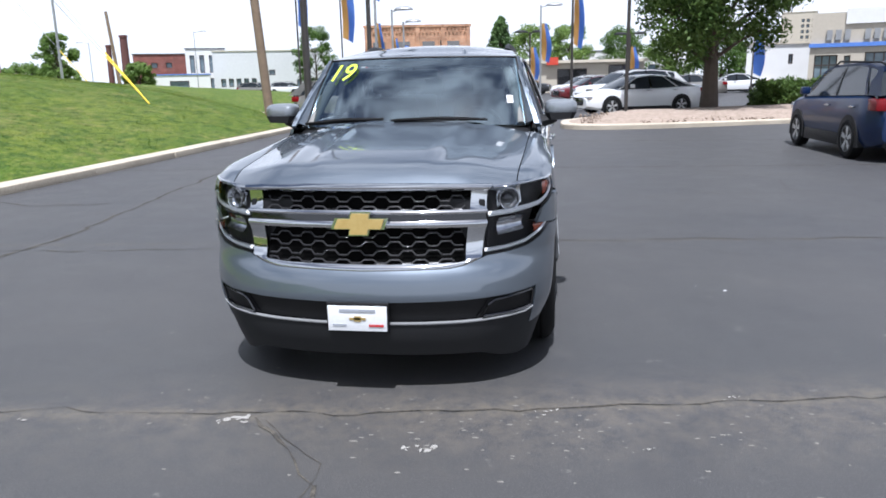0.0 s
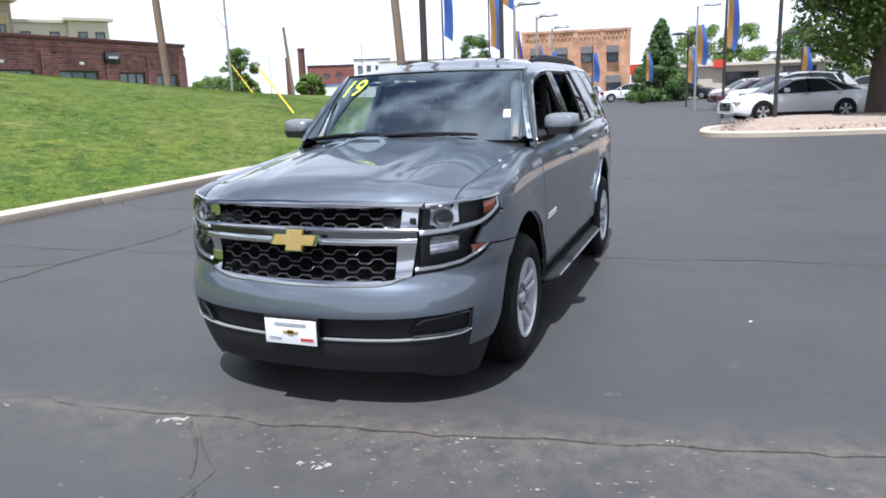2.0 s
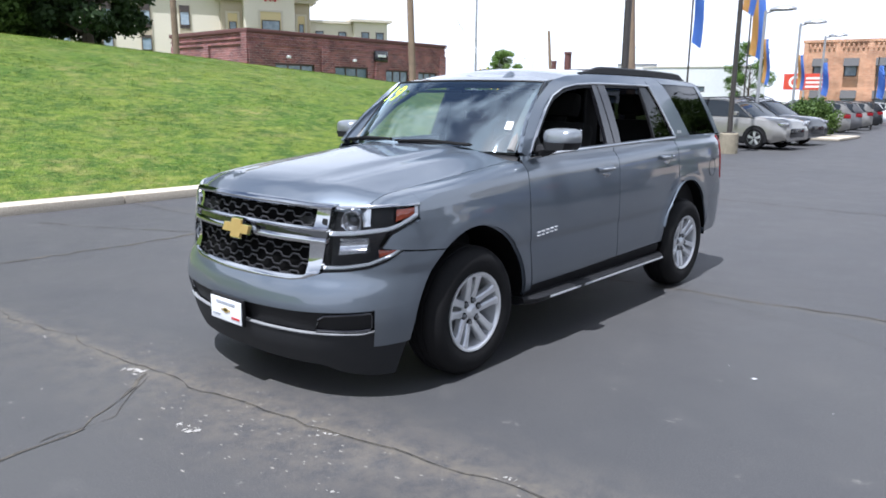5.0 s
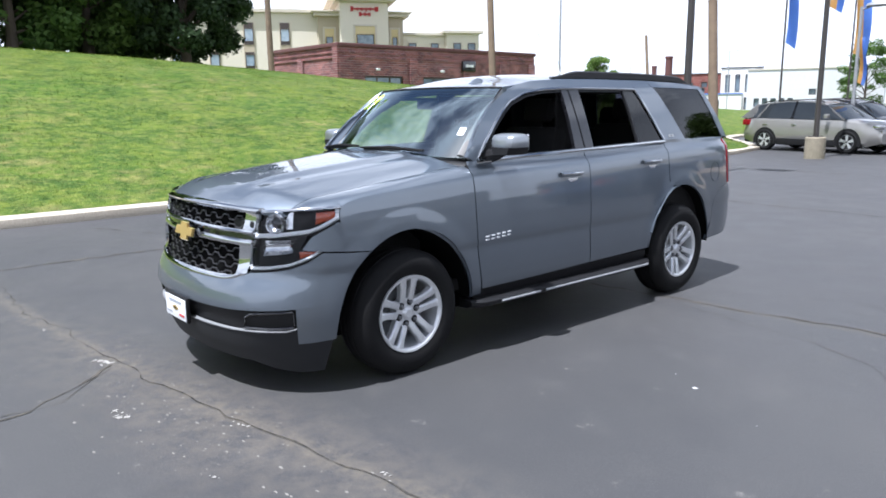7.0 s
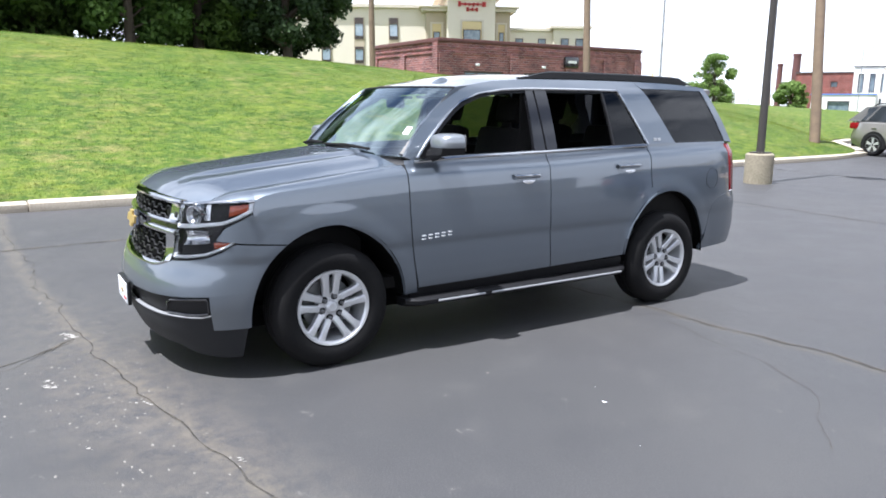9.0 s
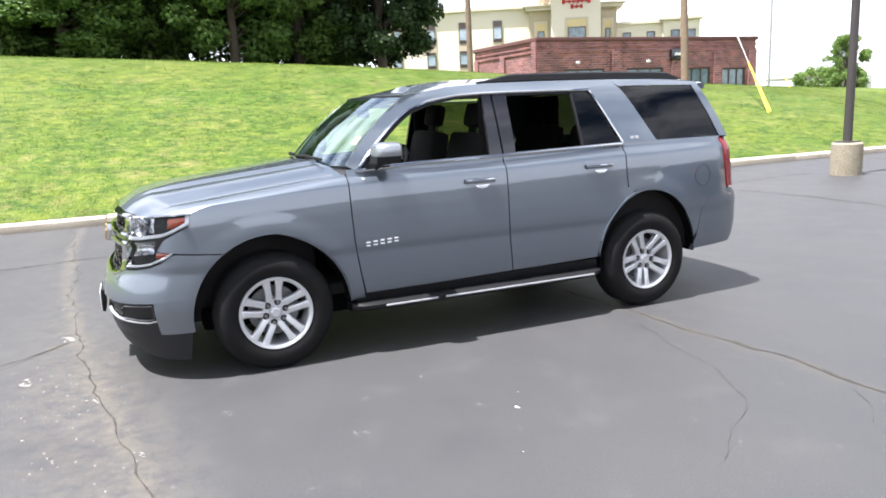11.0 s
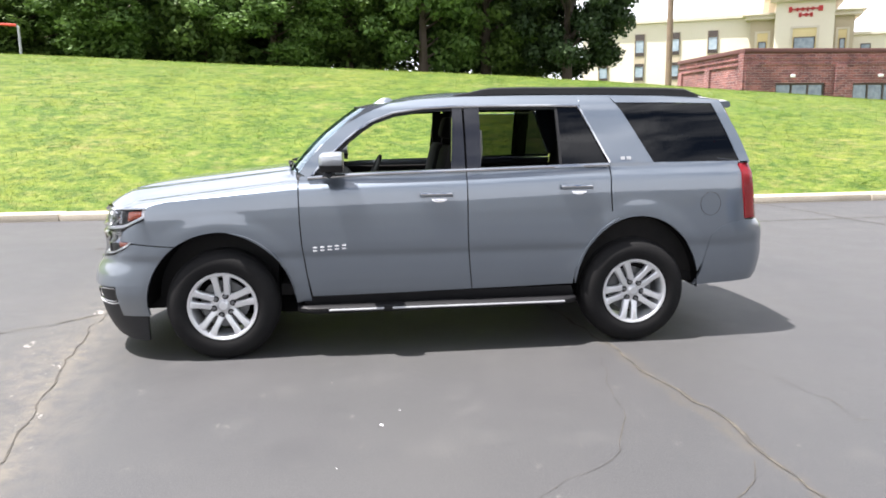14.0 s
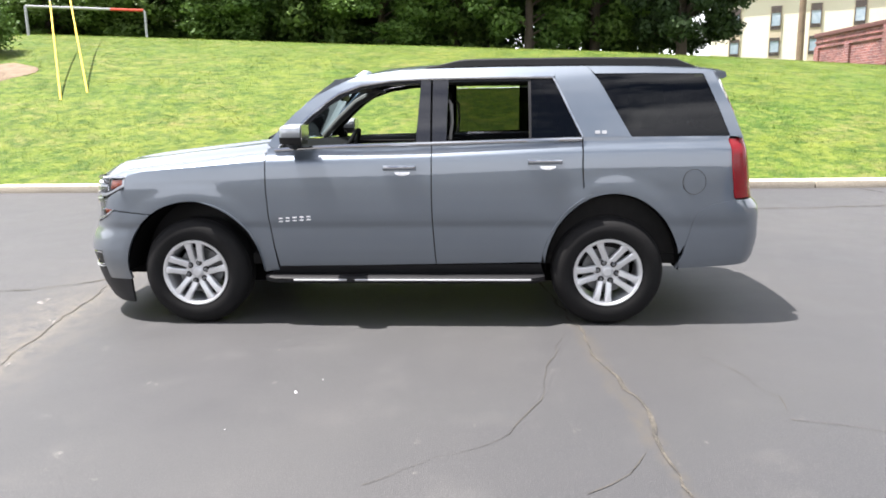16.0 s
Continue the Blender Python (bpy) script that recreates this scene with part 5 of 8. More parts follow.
bm = bmesh.new()
rows = []
for g, z in ((0.30, -0.05), (0.30, 0.13), (0.26, 0.16), (0.02, 0.16), (0.0, 0.14)):
    rows.append([(x, y, z + 0.5 * rise(x, y)) for x, y in island_ring(g)])
grid(bm, rows, close=True)
bmesh.ops.recalc_face_normals(bm, faces=bm.faces)
part("kerb_ring", bm, M_CONCRETE, isl)
bm = bmesh.new()
rows = []
for g, z in ((0.02, 0.13), (-0.4, 0.22), (-0.9, 0.32), (-1.4, 0.38), (-1.9, 0.40), (-2.3, 0.41)):
    rows.append([(x, y, z + 0.05 * noise.noise(Vector((x, y, 1))) + 0.5 * rise(x, y)) for x, y in island_ring(g)])
v = grid(bm, rows, close=True)
bm.faces.new(v[-1])
bmesh.ops.recalc_face_normals(bm, faces=bm.faces)
part("gravel_bed", bm, M_GRAVEL, isl)
ri = random.Random(9)
bm = bmesh.new()
for _ in range(1500):
    x = ri.uniform(1.9, 13)
    y = 21.4 + 0.33 * (x - 9.2) + ri.uniform(0.0, 2.6)
    ring = island_ring(-0.15)
    yl = min(q[1] for q in ring if abs(q[0] - x) < 1.2)
    if y < yl + 0.05:
        continue
    d = max(0.0, min(1.0, (y - yl) / 1.8))
    z = 0.16 + 0.22 * d
    r = ri.uniform(0.02, 0.06)
    made = bmesh.ops.create_icosphere(bm, subdivisions=1, radius=r)["verts"]
    bmesh.ops.transform(bm, matrix=pose(x, y, z + r * 0.3, ri.uniform(0, 90), ri.uniform(0, 90), ri.uniform(0, 90)) @ Matrix.Diagonal((1, ri.uniform(0.5, 1), ri.uniform(0.4, 0.8), 1)), verts=made)
g = part("gravel", bm, M_GRAVEL, isl, shade=False)
tagged(g, kind="stuff")
# pale pavement by the parking rows
tagged(part("pavement", boxed((-8.0, 31.6, 0.004), (-4.3, 35.2, 0.12), 0.04), M_CONCRETE), "pale concrete kerb island at the parking row", "kerb", kind="structure")
tagged(part("pavement", boxed((-30, 76.0, 0.004), (30, 77.6, 0.10), 0.03), M_CONCRETE), "pale concrete pavement before the far buildings", "pavement", kind="structure")


# ---- parked cars ----
CARPAINT = {}


def car_paint(name, colour, metal=0.4):
    if name not in CARPAINT:
        CARPAINT[name] = mat(name + "_car_paint", colour, 0.3, metal, coat=1.0, scale=2, fine=500, amount=0.4)
    return CARPAINT[name]


M_CARGLASS = mat("car_window", (0.018, 0.022, 0.026), 0.06, second=(0.03, 0.035, 0.04), scale=3, spec=0.4)


def small_wheel(parent, x, y, sd, r, rim):
    w = new("wheel")
    w.parent = parent
    w.location = (x, y, r)
    bm = bmesh.new()
    lathe(bm, [(-0.10, rim), (-0.11, r * 0.85), (-0.085, r * 0.97), (0, r), (0.085, r * 0.97), (0.11, r * 0.85), (0.10, rim)], 28)
    bmesh.ops.recalc_face_normals(bm, faces=bm.faces)
    part("tyre", bm, M_RUBBER, w)
    bm = bmesh.new()
    lathe(bm, [(sd * 0.03, 0.0), (sd * 0.03, rim * 0.9), (sd * 0.102, rim), (sd * 0.104, rim * 0.92)], 28)
    bmesh.ops.recalc_face_normals(bm, faces=bm.faces)
    part("wheel_dish", bm, M_ALLOYDARK, w)
    bm = bmesh.new()
    lathe(bm, [(sd * 0.06, 0.0), (sd * 0.09, 0.04), (sd * 0.09, 0.06), (sd * 0.05, 0.07)], 14)
    for k in range(5):
        for off in (-7, 7):
            box(bm, (min(sd * 0.06, sd * 0.095), -0.022, 0.03), (max(sd * 0.06, sd * 0.095), 0.022, rim * 0.98), 0.0, pose(0, 0, 0, 72 * k + off, 0, 0))
    part("rim", bm, M_ALLOY, w, shade=False)


def car(name, label, at, turn, paint, kind, scale=1.0, group="parked cars"):
    """A parked car; its nose points along local -y."""
    P = {
        "sedan": dict(L=4.95, W=0.92, hood=[(0, 0.62), (0.1, 0.74), (0.9, 0.90), (1.35, 0.96), (2.6, 0.97), (3.9, 1.02), (4.6, 1.04), (4.85, 0.98), (4.95, 0.72)], cab=[(1.15, 0.96), (2.05, 1.40), (2.6, 1.46), (3.3, 1.42), (4.35, 1.05)], z0=0.20, r=0.335, fw=0.95, rw=3.80),
        "suv": dict(L=4.95, W=0.98, hood=[(0, 0.70), (0.08, 0.90), (0.3, 1.00), (1.2, 1.08), (2.6, 1.10), (4.4, 1.14), (4.85, 1.12), (4.95, 0.80)], cab=[(1.10, 1.08), (1.90, 1.58), (2.35, 1.69), (3.3, 1.72), (4.35, 1.62), (4.88, 1.14)], z0=0.24, r=0.37, fw=0.98, rw=3.95),
        "small": dict(L=4.30, W=0.885, hood=[(0, 0.66), (0.08, 0.85), (0.3, 0.95), (0.95, 1.03), (2.2, 1.07), (3.8, 1.12), (4.2, 1.10), (4.30, 0.80)], cab=[(0.85, 1.03), (1.45, 1.50), (1.9, 1.62), (3.0, 1.64), (3.8, 1.56), (4.22, 1.12)], z0=0.22, r=0.345, fw=0.84, rw=3.40),
    }[kind]
    th = thing(name, label, "car", at, turn, group)
    th.scale = (scale, scale, scale)
    L, W = P["L"], P["W"]
    y_of = lambda v: v - L / 2
    bm = bmesh.new()
    rows = []
    n = 44
    for j in range(n):
        y = L * j / (n - 1)
        end = min(y, L - y)
        w = W * (0.80 + 0.20 * smooth(0, 0.55, end) ** 0.6)
        z1 = table(P["hood"], y)
        zb = P["z0"] + 0.10 * (1 - smooth(0, 0.5, end))
        h = z1 - zb
        half = [(0.0, zb), (w * 0.86, zb), (w * 0.97, zb + 0.14 * h), (w, zb + 0.42 * h), (w * 0.985, zb + 0.70 * h), (w * 0.94, zb + 0.92 * h), (w * 0.85, z1), (w * 0.4, z1 + 0.03), (0.0, z1 + 0.035)]
        ring = [(x, y_of(y), z) for x, z in half] + [(-x, y_of(y), z) for x, z in half[-2:0:-1]]
        rows.append(ring)
    grid(bm, rows, close=True)
    bmesh.ops.holes_fill(bm, edges=bm.edges)
    bmesh.ops.recalc_face_normals(bm, faces=bm.faces)
    part("body", bm, paint, th)
    # glass house
    cab_line = P["cab"]
    ya, yb = cab_line[0][0], cab_line[-1][0]
    roof0, roof1 = cab_line[1][0], cab_line[-2][0]
    bm = bmesh.new()
    rows, roof = [], []
    for j in range(30):
        y = ya + (yb - ya) * j / 29
        zt = table(cab_line, y)
        zb = table(P["hood"], y) - 0.02
        v = max(0.0, (zt - zb) / (max(z for _, z in cab_line) - zb))
        wb, wt = W * 0.90, W * (0.90 - 0.20 * v)
        rows.append([(-wb, y_of(y), zb), (-(wb + wt) / 2 - 0.01, y_of(y), (zb + zt) / 2), (-wt, y_of(y), max(zb, zt - 0.03)), (-wt * 0.6, y_of(y), max(zb, zt)), (wt * 0.6, y_of(y), max(zb, zt)), (wt, y_of(y), max(zb, zt - 0.03)), ((wb + wt) / 2 + 0.01, y_of(y), (zb + zt) / 2), (wb, y_of(y), zb)])
        if roof0 - 0.05 <= y <= roof1 + 0.12:
            roof.append([(x, y_of(y), z + 0.012) for x, z in ((-wt - 0.012, zt - 0.075), (-wt, zt - 0.028), (-wt * 0.6, zt + 0.004), (wt * 0.6, zt + 0.004), (wt, zt - 0.028), (wt + 0.012, zt - 0.075))])
    grid(bm, rows)
    bmesh.ops.recalc_face_normals(bm, faces=bm.faces)
    part("glass_house", bm, M_CARGLASS, th, "dark car windows")
    bm = bmesh.new()
    grid(bm, roof)
    bmesh.ops.solidify(bm, geom=bm.faces, thickness=0.01)
    bmesh.ops.recalc_face_normals(bm, faces=bm.faces)
    part("roof", bm, paint, th)
    mid = (roof0 + roof1) / 2
    pillars = [(ya + 0.05, roof0), (mid - 0.12, mid - 0.16), ((mid + roof1) / 2 + 0.35 + (0.25 if kind != "sedan" else 0.3), roof1 - (0.35 if kind != "sedan" else 0.2)), (yb - 0.08, roof1)]
    for y0, y1 in pillars:
        for sd in (1, -1):
            z0, z1 = table(P["hood"], y0) - 0.01, table(cab_line, y1) - 0.03
            wb, wt = W * 0.905, W * 0.71
            ov = 0.012
            tw = 0.05 if y0 != pillars[-1][0] else (0.08 if kind == "sedan" else 0.24)
            bm = bmesh.new()
            grid(bm, [[(sd * (wb + ov), y_of(y0) - tw, z0), (sd * (wb + ov), y_of(y0) + tw, z0)], [(sd * ((wb + wt) / 2 + ov + 0.012), y_of((y0 + y1) / 2) - tw * 0.8, (z0 + z1) / 2), (sd * ((wb + wt) / 2 + ov + 0.012), y_of((y0 + y1) / 2) + tw * 0.8, (z0 + z1) / 2)], [(sd * (wt + ov), y_of(y1) - tw * 0.7, z1), (sd * (wt + ov), y_of(y1) + tw * 0.7, z1)]])
            bmesh.ops.solidify(bm, geom=bm.faces, thickness=0.02)
            bmesh.ops.recalc_face_normals(bm, faces=bm.faces)
            part("pillar", bm, paint if y0 != pillars[1][0] else M_GLOSSBLACK, th)
    for yw in (P["fw"], P["rw"]):
        for sd in (1, -1):
            r = P["r"]
            # dark half-disc flush with the body paints in the shaded wheel well
            bm = bmesh.new()
            vs = []
            for k in range(25):
                a = math.pi * k / 24
                vs.append((sd * (W + 0.006), y_of(yw) + (r + 0.065) * math.cos(a), r + (r + 0.065) * math.sin(a)))
            vs += [(sd * (W + 0.006), y_of(yw) - r - 0.065, P["z0"]), (sd * (W + 0.006), y_of(yw) + r + 0.065, P["z0"])]
            f = [bm.verts.new(q) for q in vs]
            b2 = [bm.verts.new((q[0] - sd * 0.3, q[1], q[2])) for q in vs]
            bm.faces.new(f)
            for k in range(len(f)):
                bm.faces.new((f[k - 1], f[k], b2[k], b2[k - 1]))
            bmesh.ops.recalc_face_normals(bm, faces=bm.faces)
            part("arch_shade", bm, M_TRIM, th, shade=False)
            small_wheel(th, sd * (W - 0.085), y_of(yw), sd, r, r * 0.66)
    for sd in (1, -1):
        part("sill", boxed((sd * W * 0.95 - 0.03, y_of(P["fw"] + 0.44), P["z0"] - 0.02), (sd * W * 0.95 + 0.045, y_of(P["rw"] - 0.44), P["z0"] + (0.12 if kind == "sedan" else 0.20)), 0.02), M_TRIM, th, "black sill cladding")
        if kind != "sedan":
            part("roof_rail", tubed([(sd * W * 0.60, y_of(roof0 + 0.15), table(cab_line, roof0 + 0.15) + 0.02), (sd * W * 0.61, y_of(roof0 + 0.45), table(cab_line, roof0 + 0.45) + 0.055), (sd * W * 0.60, y_of(roof1 - 0.2), table(cab_line, roof1 - 0.2) + 0.05), (sd * W * 0.58, y_of(roof1), table(cab_line, roof1) + 0.01)], 0.02, 6), M_TRIM, th)
        zh = table(P["hood"], 0.2) - 0.10
        part("headlamp", boxed((sd * W * 0.70 - 0.18, y_of(0.03), zh - 0.06), (sd * W * 0.70 + 0.16, y_of(0.30), zh + 0.06), 0.03), M_LAMP, th, "clear headlamp")
        zt = table(P["hood"], L - 0.25) - 0.16
        part("tail_lamp", boxed((sd * W * 0.78 - 0.15, y_of(L - 0.34), zt - 0.10), (sd * W * 0.78 + 0.145, y_of(L - 0.015), zt + 0.10), 0.03), M_REDLENS, th, "red tail lamp")
        part("mirror", boxed((sd * (W + 0.09) - 0.09, y_of(ya + 0.48), table(P["hood"], ya) + 0.05), (sd * (W + 0.09) + 0.07, y_of(ya + 0.62), table(P["hood"], ya) + 0.19), 0.03), paint, th)
        for yd in (mid - 0.25, mid + 0.85):
            part("door_handle", boxed((sd * W * 0.985 - 0.02, y_of(yd) - 0.09, 0.88), (sd * W * 0.985 + 0.035, y_of(yd) + 0.09, 0.91), 0.008), CH_CAR, th)
    part("grille", boxed((-W * 0.5, y_of(-0.01), P["z0"] + 0.18), (W * 0.5, y_of(0.1), P["z0"] + 0.48), 0.02), M_GLOSSBLACK, th, "black front grille")
    part("rear_bumper", boxed((-W * 0.72, y_of(L - 0.12), P["z0"] + 0.02), (W * 0.72, y_of(L + 0.012), P["z0"] + 0.24), 0.03), M_TRIM, th, "black rear bumper")
    return th


CH_CAR = M_CHROME
WHITECAR = car_paint("white", (0.74, 0.75, 0.76), 0.0)
SILVER = car_paint("silver", (0.30, 0.29, 0.27), 0.5)
BLACKCAR = car_paint("black", (0.014, 0.015, 0.018), 0.2)
BLUECAR = mat("navy_car_paint", (0.004, 0.016, 0.060), 0.3, coat=0.25, second=(0.004, 0.014, 0.05), spec=0.35)
REDCAR = car_paint("dark_red", (0.13, 0.008, 0.012), 0.3)
GREYCAR = car_paint("grey", (0.15, 0.15, 0.155), 0.5)

car("compact_suv", "dark blue compact sport utility car on the lot", (7.32, 12.5, 0), 181, BLUECAR, "small", 1.06, "")
car("sedan", "white four-door sedan parked behind the gravel island", (4.3, 26.0, 0.16), -68, WHITECAR, "sedan")
car("parked_suv", "white sport utility car parked beside a sedan", (4.45, 31.4, 0.18), -64, WHITECAR, "suv", 0.98)
car("sedan", "dark red car parked in the row", (3.6, 42.0, 0.16), -68, REDCAR, "sedan")
car("parked_suv", "white car at the end of the row", (3.3, 47.5, 0.15), -68, WHITECAR, "suv", 0.9)
car("parked_suv", "silver-grey sport utility car parked by the lamp post", (-6.35, 24.7, 0), 80, SILVER, "suv", 1.0)
car("parked_suv", "black sport utility car parked beside a silver one", (-6.6, 27.9, 0), 80, BLACKCAR, "suv", 1.02)
for k, (y, p, lab) in enumerate(((37.0, SILVER, "silver"), (41.2, GREYCAR, "grey"), (45.8, SILVER, "silver"), (51.0, BLACKCAR, "black"), (57.0, WHITECAR, "white"))):
    car("parked_suv", lab + " sport utility car parked with its tail to the lane", (-7.55 - 0.095 * (y - 36.2), y, 0), -76, p, "suv", 0.96)
car("parked_suv", "white car standing before the brick office", (-6.4, 68.5, 0), -80, WHITECAR, "sedan", 1.15)
car("sedan", "dark car standing before the low shop", (-1.4, 71.0, 0), 80, BLACKCAR, "suv", 1.0)
car("sedan", "silver car parked far across the lot", (9.9, 48.0, 0.15), -90, SILVER, "sedan")
car("sedan", "white car parked far across the lot", (14.5, 55.0, 0.15), -90, WHITECAR, "sedan")
for k, (x, y, p, lab) in enumerate(((-33.5, 92, WHITECAR, "white"), (-38.5, 93.5, SILVER, "silver"), (-28.5, 91, REDCAR, "red"))):
    car("sedan", "distant " + lab + " car parked by the warehouse", (x, y, 0.05), 80, p, "suv")


# ---- the grey sport utility vehicle ----
suv = thing("sport_utility_vehicle", "large metallic grey sport utility vehicle with chrome grille on asphalt", "car")

# plan outline of the lower body, half, from the front middle round the side to the rear middle
PLAN = [(0, -0.045), (0.15, -0.042), (0.3, -0.028), (0.45, 0.0), (0.58, 0.036), (0.70, 0.092), (0.80, 0.165), (0.885, 0.262), (0.944, 0.375), (0.974, 0.51), (0.984, 0.69), (0.982, 0.9), (0.966, 1.3), (0.964, 2.0), (0.963, 2.8), (0.962, 3.6), (0.960, 4.1),
        (0.952, 4.45), (0.938, 4.68), (0.912, 4.82), (0.87, 4.92), (0.78, 5.0), (0.62, 5.05), (0.4, 5.085), (0.2, 5.098), (0, 5.10)]


def spline(pts, step=0.01):
    """A fine Catmull-Rom polyline through pts, with its running length."""
    out = []
    p = [Vector((*q, 0)) for q in pts]
    p = [Vector((-p[1].x, p[1].y, 0))] + p + [Vector((-p[-2].x, p[-2].y, 0))]
    for i in range(1, len(p) - 2):
        n = max(2, int((p[i + 1] - p[i]).length / step))
        for k in range(n):
            t = k / n
            a, b, c, d = p[i - 1], p[i], p[i + 1], p[i + 2]
            out.append(0.5 * ((2 * b) + (c - a) * t + (2 * a - 5 * b + 4 * c - d) * t * t + (3 * b - a - 3 * c + d) * t ** 3))
    out.append(p[-2])
    xy = np.array([(q.x, q.y) for q in out])
    run = np.concatenate([[0], np.cumsum(np.hypot(*np.diff(xy, axis=0).T))])
    return xy, run


XY, RUN = spline(PLAN)
TAN = np.gradient(XY, axis=0)
TAN /= np.linalg.norm(TAN, axis=1)[:, None]
S_END = float(RUN[-1])
MID = int(np.argmin(np.abs(XY[:, 1] - 2.5)))


def s_of_y(y):
    """Running length at which the side stands at y."""
    k0, k1 = 60, len(XY) - 60
    return float(np.interp(y, XY[k0:k1, 1], RUN[k0:k1]))


def s_of_x(x, rear=False):
    """Running length at which the front (or rear) stands at x."""
    if rear:
        k = np.arange(len(XY) - 1, MID, -1)
    else:
        k = np.arange(0, MID)
    xs, ss = XY[k, 0], RUN[k]
    top = int(np.argmax(xs))
    return float(np.interp(x, xs[:top], ss[:top]))


D_SIDE = [(0.10, -0.14), (0.30, -0.085), (0.40, -0.040), (0.46, -0.027), (0.54, -0.0215), (0.64, -0.0205), (0.715, -0.0220), (0.742, -0.0135), (0.80, -0.0120), (0.90, -0.0133), (1.00, -0.0180), (1.08, -0.0248), (1.15, -0.0345), (1.19, -0.0435), (1.235, -0.0840), (1.26, -0.0920), (1.29, -0.0950), (1.33, -0.0990)]
D_FRONT = [(0.06, -0.20), (0.12, -0.13), (0.20, -0.08), (0.28, -0.045), (0.34, -0.03), (0.40, -0.022), (0.46, -0.004), (0.53, 0.0), (0.60, -0.014), (0.645, -0.036), (0.68, -0.062), (0.74, -0.082), (0.90, -0.105), (1.00, -0.125), (1.06, -0.145), (1.10, -0.17), (1.14, -0.22)]
D_REAR = [(0.36, -0.12), (0.41, -0.07), (0.46, -0.03), (0.60, 0.0), (0.78, -0.004), (0.84, -0.02), (0.87, -0.06), (0.90, -0.09), (1.1, -0.12), (1.3, -0.16), (1.5, -0.235), (1.75, -0.34)]
FRONT_HUB, REAR_HUB, HUB_Z = 0.99, 3.936, 0.372
ARCHES = {FRONT_HUB: (0.987, 0.510, 0.528), REAR_HUB: (3.965, 0.472, 0.563)}


# height of the shoulder crease along the body, against its mean
CREASE = [(0.4, -0.075), (0.63, -0.070), (1.04, -0.047), (1.54, -0.018), (2.7, 0.0), (3.7, 0.034), (4.75, 0.045)]
Z_FINE = np.arange(0.0, 1.9, 0.004)


def eased(rows, width):
    """A profile of (z, offset) rows with its corners rounded over a width."""
    v = np.interp(Z_FINE, [r[0] for r in rows], [r[1] for r in rows])
    k = np.exp(-0.5 * (np.arange(-24, 25) * 0.004 / width) ** 2)
    return np.convolve(np.pad(v, 24, mode="edge"), k / k.sum(), mode="valid")


P_SIDE, P_FRONT, P_REAR = eased(D_SIDE, 0.007), eased(D_FRONT, 0.012), eased(D_REAR, 0.012)


def flare(y, z):
    """The lip pressed out of the sheet metal round the wheel arches."""
    out = 0.0
    for cy, ry, rz in ARCHES.values():
        r = math.hypot((y - cy) / ry, (z - HUB_Z) / rz)
        out = max(out, 0.006 * (1 - smooth(1.04, 1.26, r)))
    return out


def skin(s, z, lift=0.0, side=1):
    """A point of the lower body's surface at running length s and height z."""
    s = min(max(s, 0.0), S_END)
    x, y = float(np.interp(s, RUN, XY[:, 0])), float(np.interp(s, RUN, XY[:, 1]))
    tx, ty = float(np.interp(s, RUN, TAN[:, 0])), float(np.interp(s, RUN, TAN[:, 1]))
    ln = math.hypot(tx, ty)
    nx, ny = ty / ln, -tx / ln
    wf = max(0.0, -ny) ** 1.6
    wr = max(0.0, ny) ** 1.6
    ws = max(0.0, 1 - wf - wr)
    zs = z - table(CREASE, y) * smooth(0.92, 1.12, z)
    d = wf * float(np.interp(z, Z_FINE, P_FRONT)) + wr * float(np.interp(z, Z_FINE, P_REAR)) + ws * float(np.interp(zs, Z_FINE, P_SIDE)) + flare(y, z) * ws + lift
    return Vector((side * max(0.0, x + nx * d), y + ny * d, z))


def resample(pts, n):
    p = np.array(pts, float)
    r = np.concatenate([[0], np.cumsum(np.hypot(*np.diff(p, axis=0).T))])
    t = np.linspace(0, r[-1], n)
    return np.stack([np.interp(t, r, p[:, 0]), np.interp(t, r, p[:, 1])], 1)


def coons(bottom, top, left, right, nu, nv):
    """A net of (s, z) points between four boundary lines."""
    b, t = resample(bottom, nu), resample(top, nu)
    le, ri = resample(left, nv), resample(right, nv)
    rows = []
    for j in range(nv):
        v = j / (nv - 1)
        row = []
        for i in range(nu):
            u = i / (nu - 1)
            p = (1 - v) * b[i] + v * t[i] + (1 - u) * le[j] + u * ri[j]
            p = p - ((1 - u) * (1 - v) * b[0] + u * (1 - v) * b[-1] + (1 - u) * v * t[0] + u * v * t[-1])
            row.append(p)
        rows.append(row)
    return rows


def sheet(rows3, side=1, thick=0.012, inward=None):
    """A panel of sheet metal: the net of points with a returned edge."""
    bm = bmesh.new()
    vs = grid(bm, rows3, flip=(side < 0))
    ring = [vs[0][i] for i in range(len(vs[0]))] + [vs[j][-1] for j in range(1, len(vs))] + [vs[-1][i] for i in range(len(vs[-1]) - 2, -1, -1)] + [vs[j][0] for j in range(len(vs) - 2, 0, -1)]
    bm.normal_update()
    back = []
    for v in ring:
        d = inward if inward is not None else -v.normal
        back.append(bm.verts.new(v.co + d * thick))
    for k in range(len(ring)):
        j = (k + 1) % len(ring)
        try:
            bm.faces.new((ring[j], ring[k], back[k], back[j]))
        except ValueError:
            pass
    bm.normal_update()
    return bm


